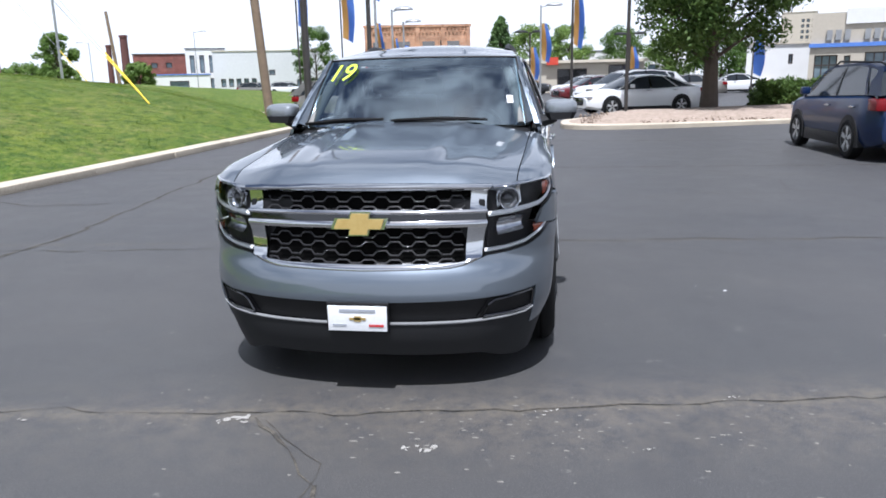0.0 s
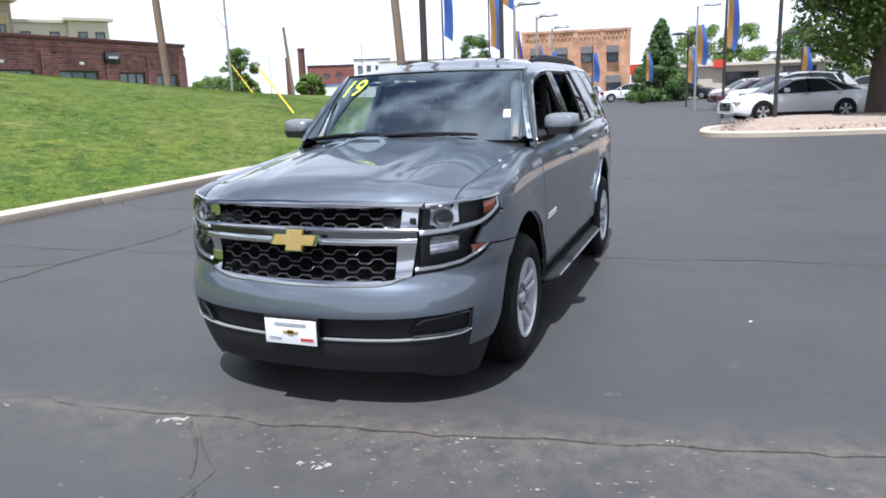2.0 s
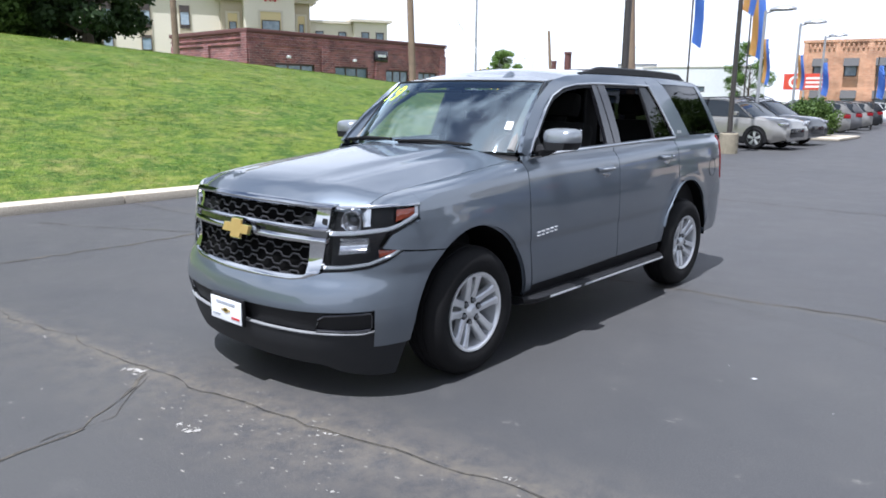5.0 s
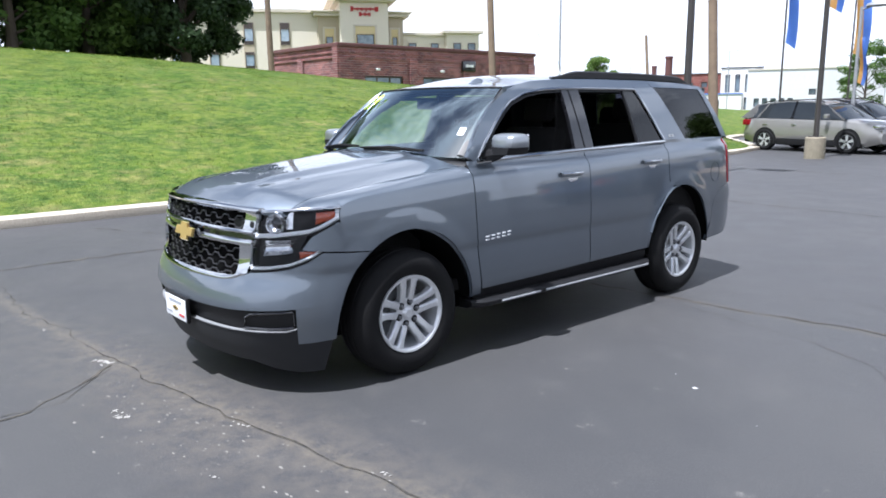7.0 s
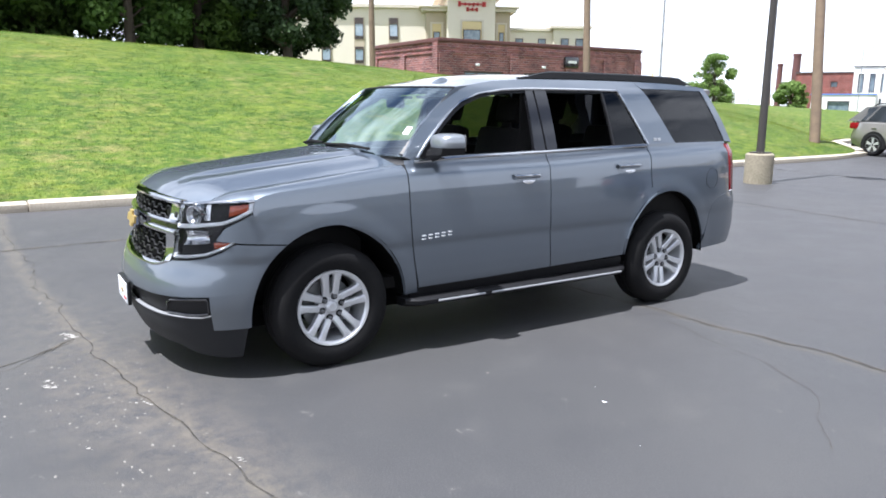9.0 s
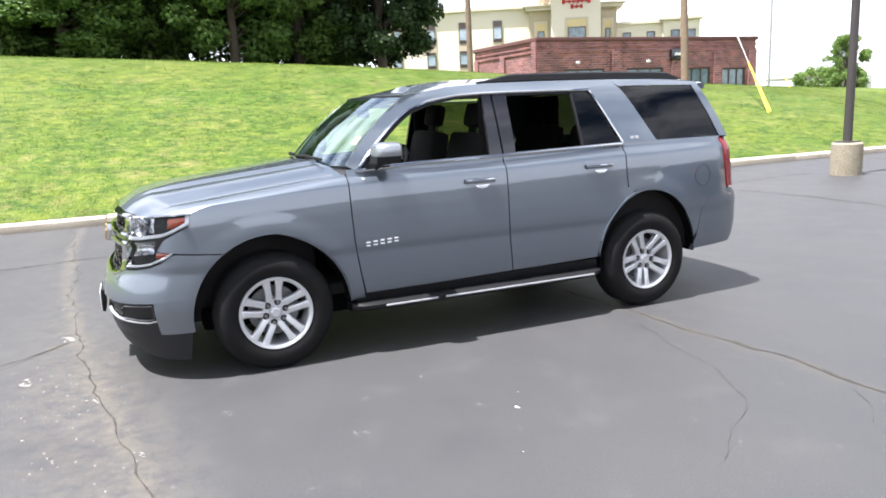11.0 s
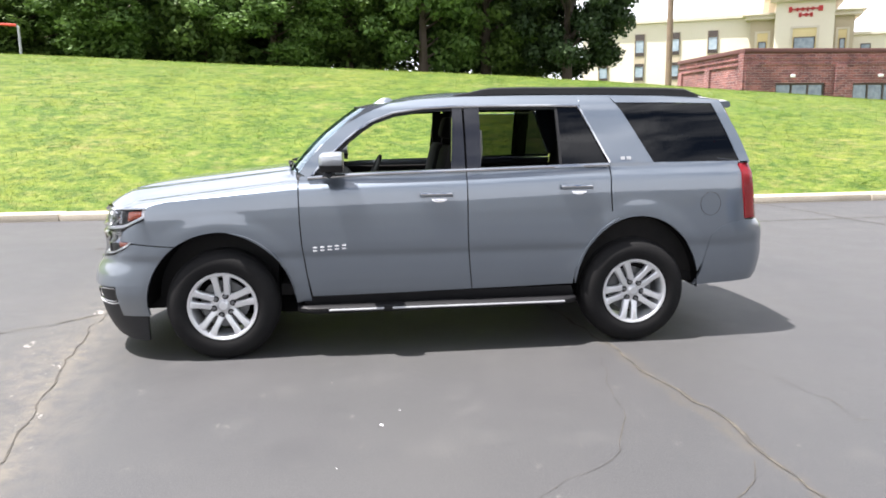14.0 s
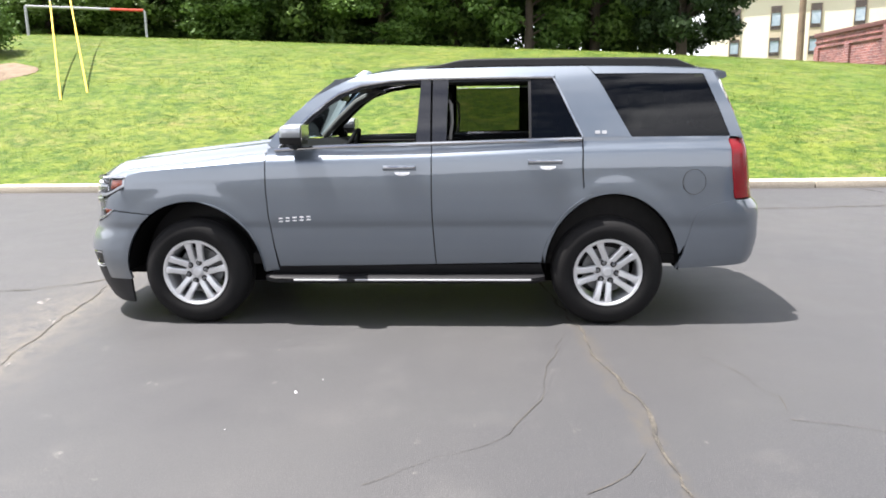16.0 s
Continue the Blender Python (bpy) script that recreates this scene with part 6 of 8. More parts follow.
def panel(name, material, bottom, top, left, right, nu=16, nv=10, lift=0.0, thick=0.02, parent=None, label="", sides=(1, -1)):
    """A body panel over (s, z) lines, on both sides of the vehicle."""
    net = coons(bottom, top, left, right, nu, nv)
    out = []
    for sd in sides:
        rows = [[skin(float(p[0]), float(p[1]), lift, sd) for p in row] for row in net]
        out.append(part(name, sheet(rows, sd, thick), material, parent or suv, label))
    return out


R_ARCH = 0.525


def wheel_arc(hub, r, a0, a1, n=22, squash=1.0):
    """(s, z) points of a wheel arch's lip between two angles, in degrees from level ahead (0 is ahead, 180 behind)."""
    out = []
    for k in range(n):
        a = radians(a0 + (a1 - a0) * k / (n - 1))
        cy, ry, rz = ARCHES[hub]
        g = r / R_ARCH
        out.append((s_of_y(cy - g * ry * math.cos(a)), HUB_Z + g * rz * math.sin(a)))
    return out


SY = s_of_y
G = 0.004
P_ARC = wheel_arc(FRONT_HUB, R_ARCH, 20, 21, 2)[0]
# front bumper cover: one painted piece from the middle round to the front wheel arch
s_arch0 = SY(1.025 - 0.548)
S_V = 0.965
bump_top = [(0, 0.655), (0.46, 0.660), (0.54, 0.672), (0.645, 0.706), (0.67, 0.714), (0.80, 0.724), (0.94, 0.744), (1.04, 0.778), (1.13, 0.828), wheel_arc(FRONT_HUB, R_ARCH, 21, 55, 12)[-1]]
panel("bumper", M_PAINT, [(0, 0.502), (0.50, 0.508), (0.78, 0.518), (S_V, 0.528), P_ARC],
      bump_top, [(0, 0.502), (0, 0.655)], [P_ARC] + wheel_arc(FRONT_HUB, R_ARCH, 23, 55, 12), 72, 16, label="painted front bumper cover")
# corner below, beside the lower opening
panel("bumper_corner", M_PAINT, [(S_V, 0.315), (1.06, 0.316), (s_arch0 + 0.002, 0.320)],
      [(S_V, 0.528), (1.06, 0.538), P_ARC], [(S_V, 0.315), (S_V, 0.528)],
      [(s_arch0 + 0.002, 0.320)] + wheel_arc(FRONT_HUB, R_ARCH, -4, 18, 6) + [P_ARC], 14, 8)
# dark lower opening, its bright lip and the air dam
panel("lower_opening", M_TRIM, [(0, 0.388), (0.5, 0.390), (S_V, 0.400)], [(0, 0.502), (0.50, 0.508), (S_V, 0.528)],
      [(0, 0.388), (0, 0.502)], [(S_V, 0.400), (S_V, 0.528)], 40, 6, lift=-0.028, label="black plastic lower grille opening")
panel("lip", M_STEEL, [(0, 0.380), (0.5, 0.382), (0.90, 0.391), (S_V, 0.407)], [(0, 0.386), (0.5, 0.388), (0.90, 0.396), (S_V, 0.412)],
      [(0, 0.380), (0, 0.386)], [(S_V, 0.407), (S_V, 0.412)], 40, 4, lift=0.001, label="thin bright lip")
panel("air_dam", M_DARKTRIM, [(0, 0.20), (0.4, 0.195), (0.63, 0.195), (0.78, 0.15), (0.96, 0.125), (SY(0.42), 0.125)],
      [(0, 0.379), (0.5, 0.381), (0.90, 0.390), (S_V, 0.398), (S_V + 0.012, 0.322), (SY(0.46), 0.317)], [(0, 0.20), (0, 0.379)], [(SY(0.42), 0.125), (SY(0.46), 0.317)], 60, 8, lift=-0.004, label="dark grey plastic air dam")
# recessed pockets of the outer lower openings
for sd in (1, -1):
    net = coons([(0.60, 0.402), (S_V - 0.012, 0.412)], [(0.66, 0.500), (S_V - 0.012, 0.516)], [(0.60, 0.402), (0.66, 0.500)], [(S_V - 0.012, 0.412), (S_V - 0.012, 0.516)], 12, 5)
    part("vent", sheet([[skin(float(p[0]), float(p[1]), -0.020, sd) for p in r] for r in net], sd, 0.006), M_TRIM, suv, "gloss black corner vent")
    loop = [(0.63, 0.408), (0.80, 0.409), (0.90, 0.413), (S_V - 0.022, 0.420), (S_V - 0.014, 0.432), (S_V - 0.014, 0.498), (S_V - 0.022, 0.510), (0.88, 0.506), (0.76, 0.498), (0.69, 0.492), (0.655, 0.470), (0.63, 0.408)]
    part("vent_rim", tubed([skin(a, z, -0.010, sd) for a, z in loop], 0.0065, 6), M_GLOSSBLACK, suv, "gloss black vent rim")

# front wing: lower part follows the arch, upper part runs over to the bonnet edge
arch_up = wheel_arc(FRONT_HUB, R_ARCH, 56, 180 - 1, 40)
DOOR_F = [(SY(1.605), 0.40), (SY(1.575), 0.58), (SY(1.548), 0.78), (SY(1.538), 0.95), (SY(1.535), 1.15), (SY(1.535), 1.235)]
wing_bottom = arch_up + [(SY(1.55), 0.392), (SY(1.60), 0.392)]
WING_TOP = [(0.53, 1.076), (0.58, 1.096), (0.66, 1.112), (0.8, 1.124), (1.1, 1.146), (1.53, 1.176)]
wing_top = [(SY(y), z) for y, z in WING_TOP]
panel("front_wing", M_PAINT, wing_bottom, wing_top, [arch_up[0], (1.135, 0.838), (1.012, 0.849), (1.07, 0.918), (1.20, 0.978), (1.238, 0.990), (1.246, 1.05), (SY(0.53), 1.076)],
      [(SY(1.60), 0.392)] + [(s - G, z) for s, z in DOOR_F[1:-1]] + [(SY(1.53), 1.176)], 72, 52, label="painted front wing")


def bonnet_z(x, y):
    """Height of the bonnet: raised middle, crowned, falling to the nose."""
    base = table([(0.06, 1.090), (0.12, 1.115), (0.20, 1.140), (0.33, 1.168), (0.73, 1.215), (1.13, 1.258), (1.42, 1.290), (1.62, 1.305)], y)
    ax = abs(x)
    fall = 0.022 * (ax / 0.8) ** 2 + 0.048 * smooth(0.46, 0.84, ax)
    dome = 0.018 * (1 - smooth(0.34, 0.44, ax + 0.06 * (1.4 - y))) * smooth(0.10, 0.55, y)
    return base - fall + dome


NOSE = [skin(0.02 * k, 1.066) for k in range(64)]
NOSE_X = [p.x for p in NOSE]
NOSE_Y = [p.y for p in NOSE]


def nose_y(x):
    """Front edge of the bonnet over the grille."""
    return float(np.interp(abs(x), NOSE_X, NOSE_Y))


E_X = 0.80
rows = []
for j in range(34):
    v = j / 33
    row = []
    for i in range(49):
        x = -E_X + 2 * E_X * i / 48
        edge = 0.035 * (abs(x) / E_X) ** 2
        y0, y1 = nose_y(x), 1.53 + 0.05 * (abs(x) / E_X) ** 2 - 0.06
        y = y0 + (y1 - y0) * (v ** 1.35)
        roll = 0.047 * max(0.0, 1 - (y - y0) / 0.17) ** 1.7
        row.append(Vector((x * (1 - 0.05 * (1 - v)), y, bonnet_z(x, y) - roll)))
    rows.append(row)
part("bonnet", sheet(rows, 1, 0.02, Vector((0, 0, -1))), M_PAINT, suv, "painted bonnet with raised middle")
BONNET_EDGE = [rows[j][-1].copy() for j in range(34)]

S_TIP = float(np.interp(BONNET_EDGE[0].x, NOSE_X, [0.02 * k for k in range(64)]))
# shoulder between the wing's side and the bonnet's edge
for sd in (1, -1):
    net = []
    for j in range(30):
        v = j / 29
        y = 0.53 + (1.53 - 0.53) * v
        a = skin(SY(y), table(WING_TOP, y), 0, 1)
        yy = [p.y for p in BONNET_EDGE]
        b = Vector((float(np.interp(y, yy, [p.x for p in BONNET_EDGE])) + 0.006, y, float(np.interp(y, yy, [p.z for p in BONNET_EDGE]))))
        c = Vector((a.x - 0.035, y, b.z + 0.004))
        row = []
        for i in range(9):
            t = i / 8
            p = (1 - t) ** 2 * a + 2 * t * (1 - t) * c + t * t * b
            row.append(Vector((sd * p.x, p.y, p.z)))
        net.append(row)
    part("wing_shoulder", sheet(net, -sd, 0.015, Vector((0, 0, -1))), M_PAINT, suv)
    # corner over the headlamp, from the bonnet's nose back to the wing
    net = []
    for j in range(12):
        v = j / 11
        a = skin(S_TIP + (SY(0.53) - S_TIP) * v, 1.066 + 0.010 * v)
        yy = [p.y for p in BONNET_EDGE]
        y = max(a.y, yy[0])
        b = Vector((float(np.interp(y, yy, [p.x for p in BONNET_EDGE])) + 0.006, y, float(np.interp(y, yy, [p.z for p in BONNET_EDGE]))))
        row = []
        c = (a + b) / 2 + Vector((0.016, -0.006, 0.010)) * smooth(0, 0.4, v)
        c = c.lerp(Vector((a.x - 0.035, a.y, b.z + 0.004)), smooth(0.3, 1.0, v))
        for i in range(7):
            t = i / 6
            p = (1 - t) ** 2 * a + 2 * t * (1 - t) * c + t * t * b
            row.append(Vector((sd * p.x, p.y, p.z)))
        net.append(row)
    part("wing_tip", sheet(net, -sd, 0.012, Vector((0, 0, -1))), M_PAINT, suv)

# doors


def belt_z(y):
    return table([(1.5, 1.245), (2.0, 1.272), (2.7, 1.285), (3.7, 1.305), (4.8, 1.300)], y)


DOOR_M = [(2.735, 0.44), (2.728, 0.52), (2.712, 0.75), (2.708, 0.9), (2.71, 1.28)]
front_door = panel("front_door", M_PAINT, [(SY(1.61), 0.425), (SY(2.2), 0.43), (SY(2.73), 0.44)], [(SY(1.543), belt_z(1.54) - 0.02), (SY(2.1), belt_z(2.1) - 0.015), (SY(2.70), belt_z(2.7) - 0.015)],
                   [(SY(1.61), 0.425)] + [(s + G, z) for s, z in DOOR_F[1:]], [(SY(y) - G, z) for y, z in DOOR_M], 26, 56, label="painted front door")
arch_r = wheel_arc(REAR_HUB, 0.545, 8, 74, 14)
rear_door_right = [(s - 0.0065, z) for s, z in arch_r] + [(SY(3.755), 0.96), (SY(3.745), 1.1), (SY(3.748), 1.285)]
rear_door = panel("rear_door", M_PAINT, [(SY(2.738), 0.44), (SY(3.1), 0.445), (arch_r[0][0] - 0.0065, arch_r[0][1])],
                  [(SY(2.715), belt_z(2.7) - 0.015), (SY(3.2), belt_z(3.2) - 0.015), (SY(3.748), belt_z(3.74) - 0.015)], [(SY(y) + G, z) for y, z in DOOR_M], rear_door_right, 32, 56, label="painted rear door")
panel("sill", M_TRIM, [(SY(1.55), 0.33), (SY(3.5), 0.34)], [(SY(1.55), 0.418), (SY(3.47), 0.436)], [(SY(1.55), 0.33), (SY(1.55), 0.418)], [(SY(3.5), 0.34), (SY(3.47), 0.436)], 20, 4, lift=-0.01)
# rear quarter: over the arch and back to the lamp, then the bumper
arch_q = wheel_arc(REAR_HUB, 0.525, 8, 166, 36)
panel("rear_quarter", M_PAINT, [(arch_q[0][0], arch_q[0][1])] + arch_q[1:],
      [(SY(3.757), belt_z(3.75) - 0.01), (SY(4.2), belt_z(4.2)), (SY(4.76), belt_z(4.76))],
      [arch_q[0]] + [(s - 0.004, z) for s, z in arch_r[1:]] + [(SY(3.765), 0.96), (SY(3.755), 1.1), (SY(3.757), belt_z(3.75) - 0.01)],
      [arch_q[-1], (SY(4.47), 0.60), (SY(4.52), 0.78), (SY(4.60), 0.85), (SY(4.79), 0.885), (SY(4.775), 1.1), (SY(4.76), belt_z(4.76))], 56, 40, label="painted rear quarter panel")
panel("rear_bumper", M_PAINT, [(SY(4.40), 0.405), (SY(4.7), 0.415), (s_of_x(0.7, True), 0.43), (S_END, 0.43)],
      [(SY(4.523), 0.782), (SY(4.603), 0.846), (SY(4.79), 0.880), (s_of_x(0.7, True), 0.882), (S_END, 0.882)],
      [(SY(4.40), 0.405), (SY(4.455), 0.52), (SY(4.474), 0.60), (SY(4.523), 0.782)], [(S_END, 0.43), (S_END, 0.882)], 48, 20, label="painted rear bumper cover")
panel("bumper_joint", M_PAINT, [(SY(4.445), 0.47), (SY(4.80), 0.47)], [(SY(4.505), 0.90), (SY(4.80), 0.90)], [(SY(4.445), 0.47), (SY(4.505), 0.90)], [(SY(4.80), 0.47), (SY(4.80), 0.90)], 12, 12, lift=-0.005, thick=0.004)
panel("tailgate", M_PAINT, [(s_of_x(0.72, True), 0.89), (S_END, 0.89)], [(s_of_x(0.70, True), 1.30), (S_END, 1.30)], [(s_of_x(0.72, True), 0.89), (s_of_x(0.70, True), 1.30)], [(S_END, 0.89), (S_END, 1.30)], 14, 8)
s_t0, s_t1 = SY(4.775), s_of_x(0.74, True)
tail = panel("tail_lamp", M_REDLENS, [(SY(4.795), 0.892), (s_t1, 0.895)], [(SY(4.765), 1.295), (s_t1, 1.30)], [(SY(4.795), 0.892), (SY(4.77), 1.1), (SY(4.765), 1.295)], [(s_t1, 0.895), (s_t1, 1.30)], 10, 12, lift=0.008, label="red tail lamp")

# ---- greenhouse ----
def cab_x(y, z):
    """Half width of the cabin's side at height z."""
    lean = table([(1.24, 0.890), (1.32, 0.868), (1.50, 0.800), (1.65, 0.735), (1.73, 0.694), (1.765, 0.663), (1.805, 0.620)], z)
    front = 0.05 * smooth(2.3, 1.6, y)
    rear = 0.035 * smooth(3.9, 4.85, y)
    return lean - front * 0.35 - rear


def cab(y, z, lift=0.0, side=1):
    return Vector((side * (cab_x(y, z) + lift), y, z))


def cab_panel(name, material, bottom, top, left, right, nu=10, nv=10, lift=0.0, thick=0.03, label="", parent=None):
    net = coons(bottom, top, left, right, nu, nv)
    out = []
    for k, sd in enumerate((1, -1)):
        rows = [[cab(float(p[0]), float(p[1]), lift, sd) for p in r] for r in net]
        out.append(part(name, sheet(rows, sd, thick, Vector((-sd, 0, 0))), material, parent[k] if parent else suv, label))
    return out


ROOF_EDGE = [(1.52, 1.27), (1.60, 1.362), (1.73, 1.500), (1.89, 1.622), (2.03, 1.698), (2.18, 1.752), (2.38, 1.782), (2.70, 1.800), (3.2, 1.805), (3.8, 1.802), (4.3, 1.792), (4.58, 1.778), (4.70, 1.757)]
DLO = [(1.641, 1.274), (1.72, 1.361), (1.861, 1.492), (1.955, 1.568), (2.046, 1.628), (2.206, 1.684), (2.419, 1.714), (2.637, 1.724), (2.9, 1.726), (3.3, 1.725), (3.55, 1.722)]


def edge_z(y):
    return table(ROOF_EDGE, y)


# the pillar and roof side above the windows, in one band from the bonnet to the rear
top_line = [(1.545, 1.285)] + [(y, z) for y, z in ROOF_EDGE[1:-1] if y < 3.6] + [(3.58, edge_z(3.58))]
cab_panel("roof_side", M_PAINT, [(1.61, 1.250), (1.632, 1.282)] + [(y, z + 0.012) for y, z in DLO[1:]] + [(3.57, 1.732)], top_line, [(1.61, 1.250), (1.58, 1.265), (1.545, 1.285)], [(3.57, 1.732), (3.58, edge_z(3.58))], 56, 6, label="painted windscreen pillar and roof side")
# bright surround along the top of the windows and down the rear door
for sd in (1, -1):
    pts = [cab(y, z + 0.006, 0.006, sd) for y, z in [(1.628, 1.264)] + DLO + [(3.575, 1.69), (3.635, 1.56), (3.71, 1.40), (3.755, 1.31)]]
    part("window_surround", tubed(pts, 0.0105, 6), M_CHROME, suv, "chrome window surround")
    pts = [cab(y, belt_z(y) + 0.0, 0.012, sd) for y in (1.60, 1.70, 1.9, 2.1, 2.4, 2.7, 3.0, 3.3, 3.6, 3.745)]
    part("belt_moulding", tubed(pts, 0.0115, 6), M_CHROME, suv, "chrome belt moulding")
# strip between the doors' tops and the moulding, then back along the quarter
for k, sd in enumerate((1, -1)):
    for name, y0, y1, own in (("front_door_top", 1.545, 2.704, front_door[k]), ("rear_door_top", 2.716, 3.746, rear_door[k]), ("quarter_top", 3.757, 4.755, suv)):
        rows = []
        for j in range(4):
            row = []
            for i in range(14):
                y = y0 + (y1 - y0) * i / 13
                a = skin(SY(y), belt_z(y) - 0.0155, 0, sd)
                b = cab(y, belt_z(y) + 0.012, 0.0, sd)
                row.append(a.lerp(b, j / 3))
            rows.append(row)
        part(name, sheet(rows, sd, 0.02, Vector((-sd, 0, 0))), M_PAINT, own)
# window frames of the doors (gloss black) and the pillar between them
B0, B1, B2 = 2.632, 2.70, 2.715
cab_panel("door_pillar", M_GLOSSBLACK, [(2.600, belt_z(2.6) + 0.01), (B1, belt_z(2.7) + 0.01)], [(B0, 1.722), (B1, 1.725)], [(2.600, belt_z(2.6) + 0.01), (B0, 1.722)], [(B1, belt_z(2.7) + 0.01), (B1, 1.725)], 5, 8, 0.003, label="gloss black door pillar", parent=front_door)
cab_panel("door_pillar", M_GLOSSBLACK, [(B2, belt_z(2.7) + 0.01), (2.812, belt_z(2.8) + 0.01)], [(B2, 1.725), (2.826, 1.725)], [(B2, belt_z(2.7) + 0.01), (B2, 1.725)], [(2.812, belt_z(2.8) + 0.01), (2.826, 1.725)], 5, 8, 0.003, label="gloss black door pillar", parent=rear_door)
cab_panel("window_frame", M_TRIM, [(1.662, 1.268), (1.70, 1.31)] + [(y + 0.020, z - 0.020) for y, z in DLO[1:7]] + [(2.632, 1.700)], [(1.645, 1.276)] + DLO[1:8], [(1.662, 1.268), (1.645, 1.276)], [(2.632, 1.700), (2.637, 1.724)], 34, 3, -0.004, label="black window frame", parent=front_door)
cab_panel("window_frame", M_TRIM, [(2.82, 1.704), (3.1, 1.705), (3.52, 1.703)], [(2.82, 1.725), (3.1, 1.725), (3.545, 1.724)], [(2.82, 1.704), (2.82, 1.725)], [(3.52, 1.703), (3.545, 1.724)], 8, 3, -0.004, label="black window frame", parent=rear_door)
cab_panel("quarter_light", M_TINT, [(3.40, belt_z(3.4) + 0.008), (3.75, belt_z(3.7) + 0.008)], [(3.40, 1.722), (3.565, 1.724)], [(3.40, belt_z(3.4) + 0.008), (3.40, 1.722)], [(3.75, belt_z(3.7) + 0.008), (3.565, 1.724)], 6, 8, -0.003, 0.005, label="dark tinted fixed pane", parent=rear_door)
cab_panel("window_bar", M_TRIM, [(3.385, belt_z(3.4) + 0.008), (3.402, belt_z(3.4) + 0.008)], [(3.384, 1.718), (3.402, 1.718)], [(3.385, belt_z(3.4) + 0.008), (3.384, 1.718)], [(3.402, belt_z(3.4) + 0.008), (3.402, 1.718)], 3, 6, 0.0, 0.02, parent=rear_door)
# painted rear pillars round the quarter glass
cab_panel("rear_pillar", M_PAINT, [(3.745, belt_z(3.75) + 0.012), (4.085, belt_z(4.1) + 0.012)], [(3.575, edge_z(3.58)), (3.80, edge_z(3.8))], [(3.745, belt_z(3.75) + 0.012), (3.69, 1.44), (3.62, 1.59), (3.572, 1.715), (3.575, edge_z(3.58))], [(4.085, belt_z(4.1) + 0.012), (4.015, 1.44), (3.882, 1.69), (3.80, edge_z(3.8))], 8, 14, 0.002, label="painted rear pillar")
cab_panel("roof_side", M_PAINT, [(3.85, 1.748), (4.2, 1.746), (4.60, 1.738)], [(3.80, edge_z(3.8)), (4.2, edge_z(4.2)), (4.66, edge_z(4.66))], [(3.85, 1.748), (3.80, edge_z(3.8))], [(4.60, 1.738), (4.66, edge_z(4.66))], 16, 4, 0.002)
cab_panel("end_pillar", M_PAINT, [(4.755, belt_z(4.75) + 0.012), (4.835, belt_z(4.8) + 0.012)], [(4.60, 1.738), (4.66, edge_z(4.66))], [(4.755, belt_z(4.75) + 0.012), (4.69, 1.50), (4.60, 1.738)], [(4.835, belt_z(4.8) + 0.012), (4.775, 1.50), (4.66, edge_z(4.66))], 6, 10, 0.002, label="painted end pillar")
cab_panel("quarter_glass", M_TINT, [(4.085, belt_z(4.1) + 0.012), (4.755, belt_z(4.75) + 0.012)], [(3.85, 1.748), (4.60, 1.738)], [(4.085, belt_z(4.1) + 0.012), (4.015, 1.44), (3.85, 1.748)], [(4.755, belt_z(4.75) + 0.012), (4.69, 1.50), (4.60, 1.738)], 12, 10, -0.004, 0.005, label="dark tinted quarter glass")

# roof
rows = []
for j in range(40):
    v = j / 39
    row = []
    for i in range(25):
        u = -1 + 2 * i / 24
        crown = 1 - abs(u) ** 2.4
        yf = 1.945 + 0.10 * abs(u) ** 3
        y = yf + (4.70 - 0.02 * u * u - yf) * v
        ze = edge_z(y) if y > 2.2 else table([(1.9, 1.708), (2.05, 1.736), (2.2, 1.753)], y)
        hw = cab_x(y, min(1.805, ze))
        z = ze + 0.052 * crown * (0.55 + 0.45 * smooth(1.9, 2.6, y)) * (0.75 + 0.25 * smooth(4.7, 4.3, y))
        row.append(Vector((u * hw, y, z)))
    rows.append(row)
part("roof", sheet(rows, 1, 0.03, Vector((0, 0, -1))), M_PAINT, suv, "painted roof")
ROOF_FRONT = [p.copy() for p in rows[0]]
# windscreen
rows = []
for j in range(16):
    v = j / 15
    row = []
    for i in range(25):
        u = -1 + 2 * i / 24
        top = ROOF_FRONT[i] + Vector((0, -0.012, -0.006))
        base = Vector((u * 0.775, 1.42 + 0.19 * abs(u) ** 3.2, 1.285 - 0.012 * u * u))
        p = base.lerp(top, v)
        p.z += 0.03 * math.sin(math.pi * v) * (1 - 0.4 * u * u)
        p.y -= 0.012 * math.sin(math.pi * v)
        row.append(p)
    rows.append(row)
SCREEN = rows
part("windscreen", sheet(rows, 1, 0.006), M_GLASS, suv, "windscreen reflecting clouds")
# black band round the windscreen
for name, line in (("screen_seal", [r[0] for r in rows]), ("screen_seal", [r[-1] for r in rows]), ("screen_seal", rows[-1])):
    part(name, tubed([p + Vector((0, -0.001, 0.001)) for p in line], 0.007, 6), M_TRIM, suv)
rows = []
for j in range(4):
    rows.append([Vector((u * 0.80, 1.375 + 0.20 * abs(u) ** 3.2 + 0.065 * j / 3 + (0.03 if j == 3 else 0), 1.262 + 0.02 * j / 3 - 0.028 * u * u - 0.012 * (j == 0))) for u in (-1 + 2 * i / 20 for i in range(21))])
part("cowl", sheet(rows, 1, 0.03, Vector((0, 0, -1))), M_TRIM, suv, "black plastic cowl")
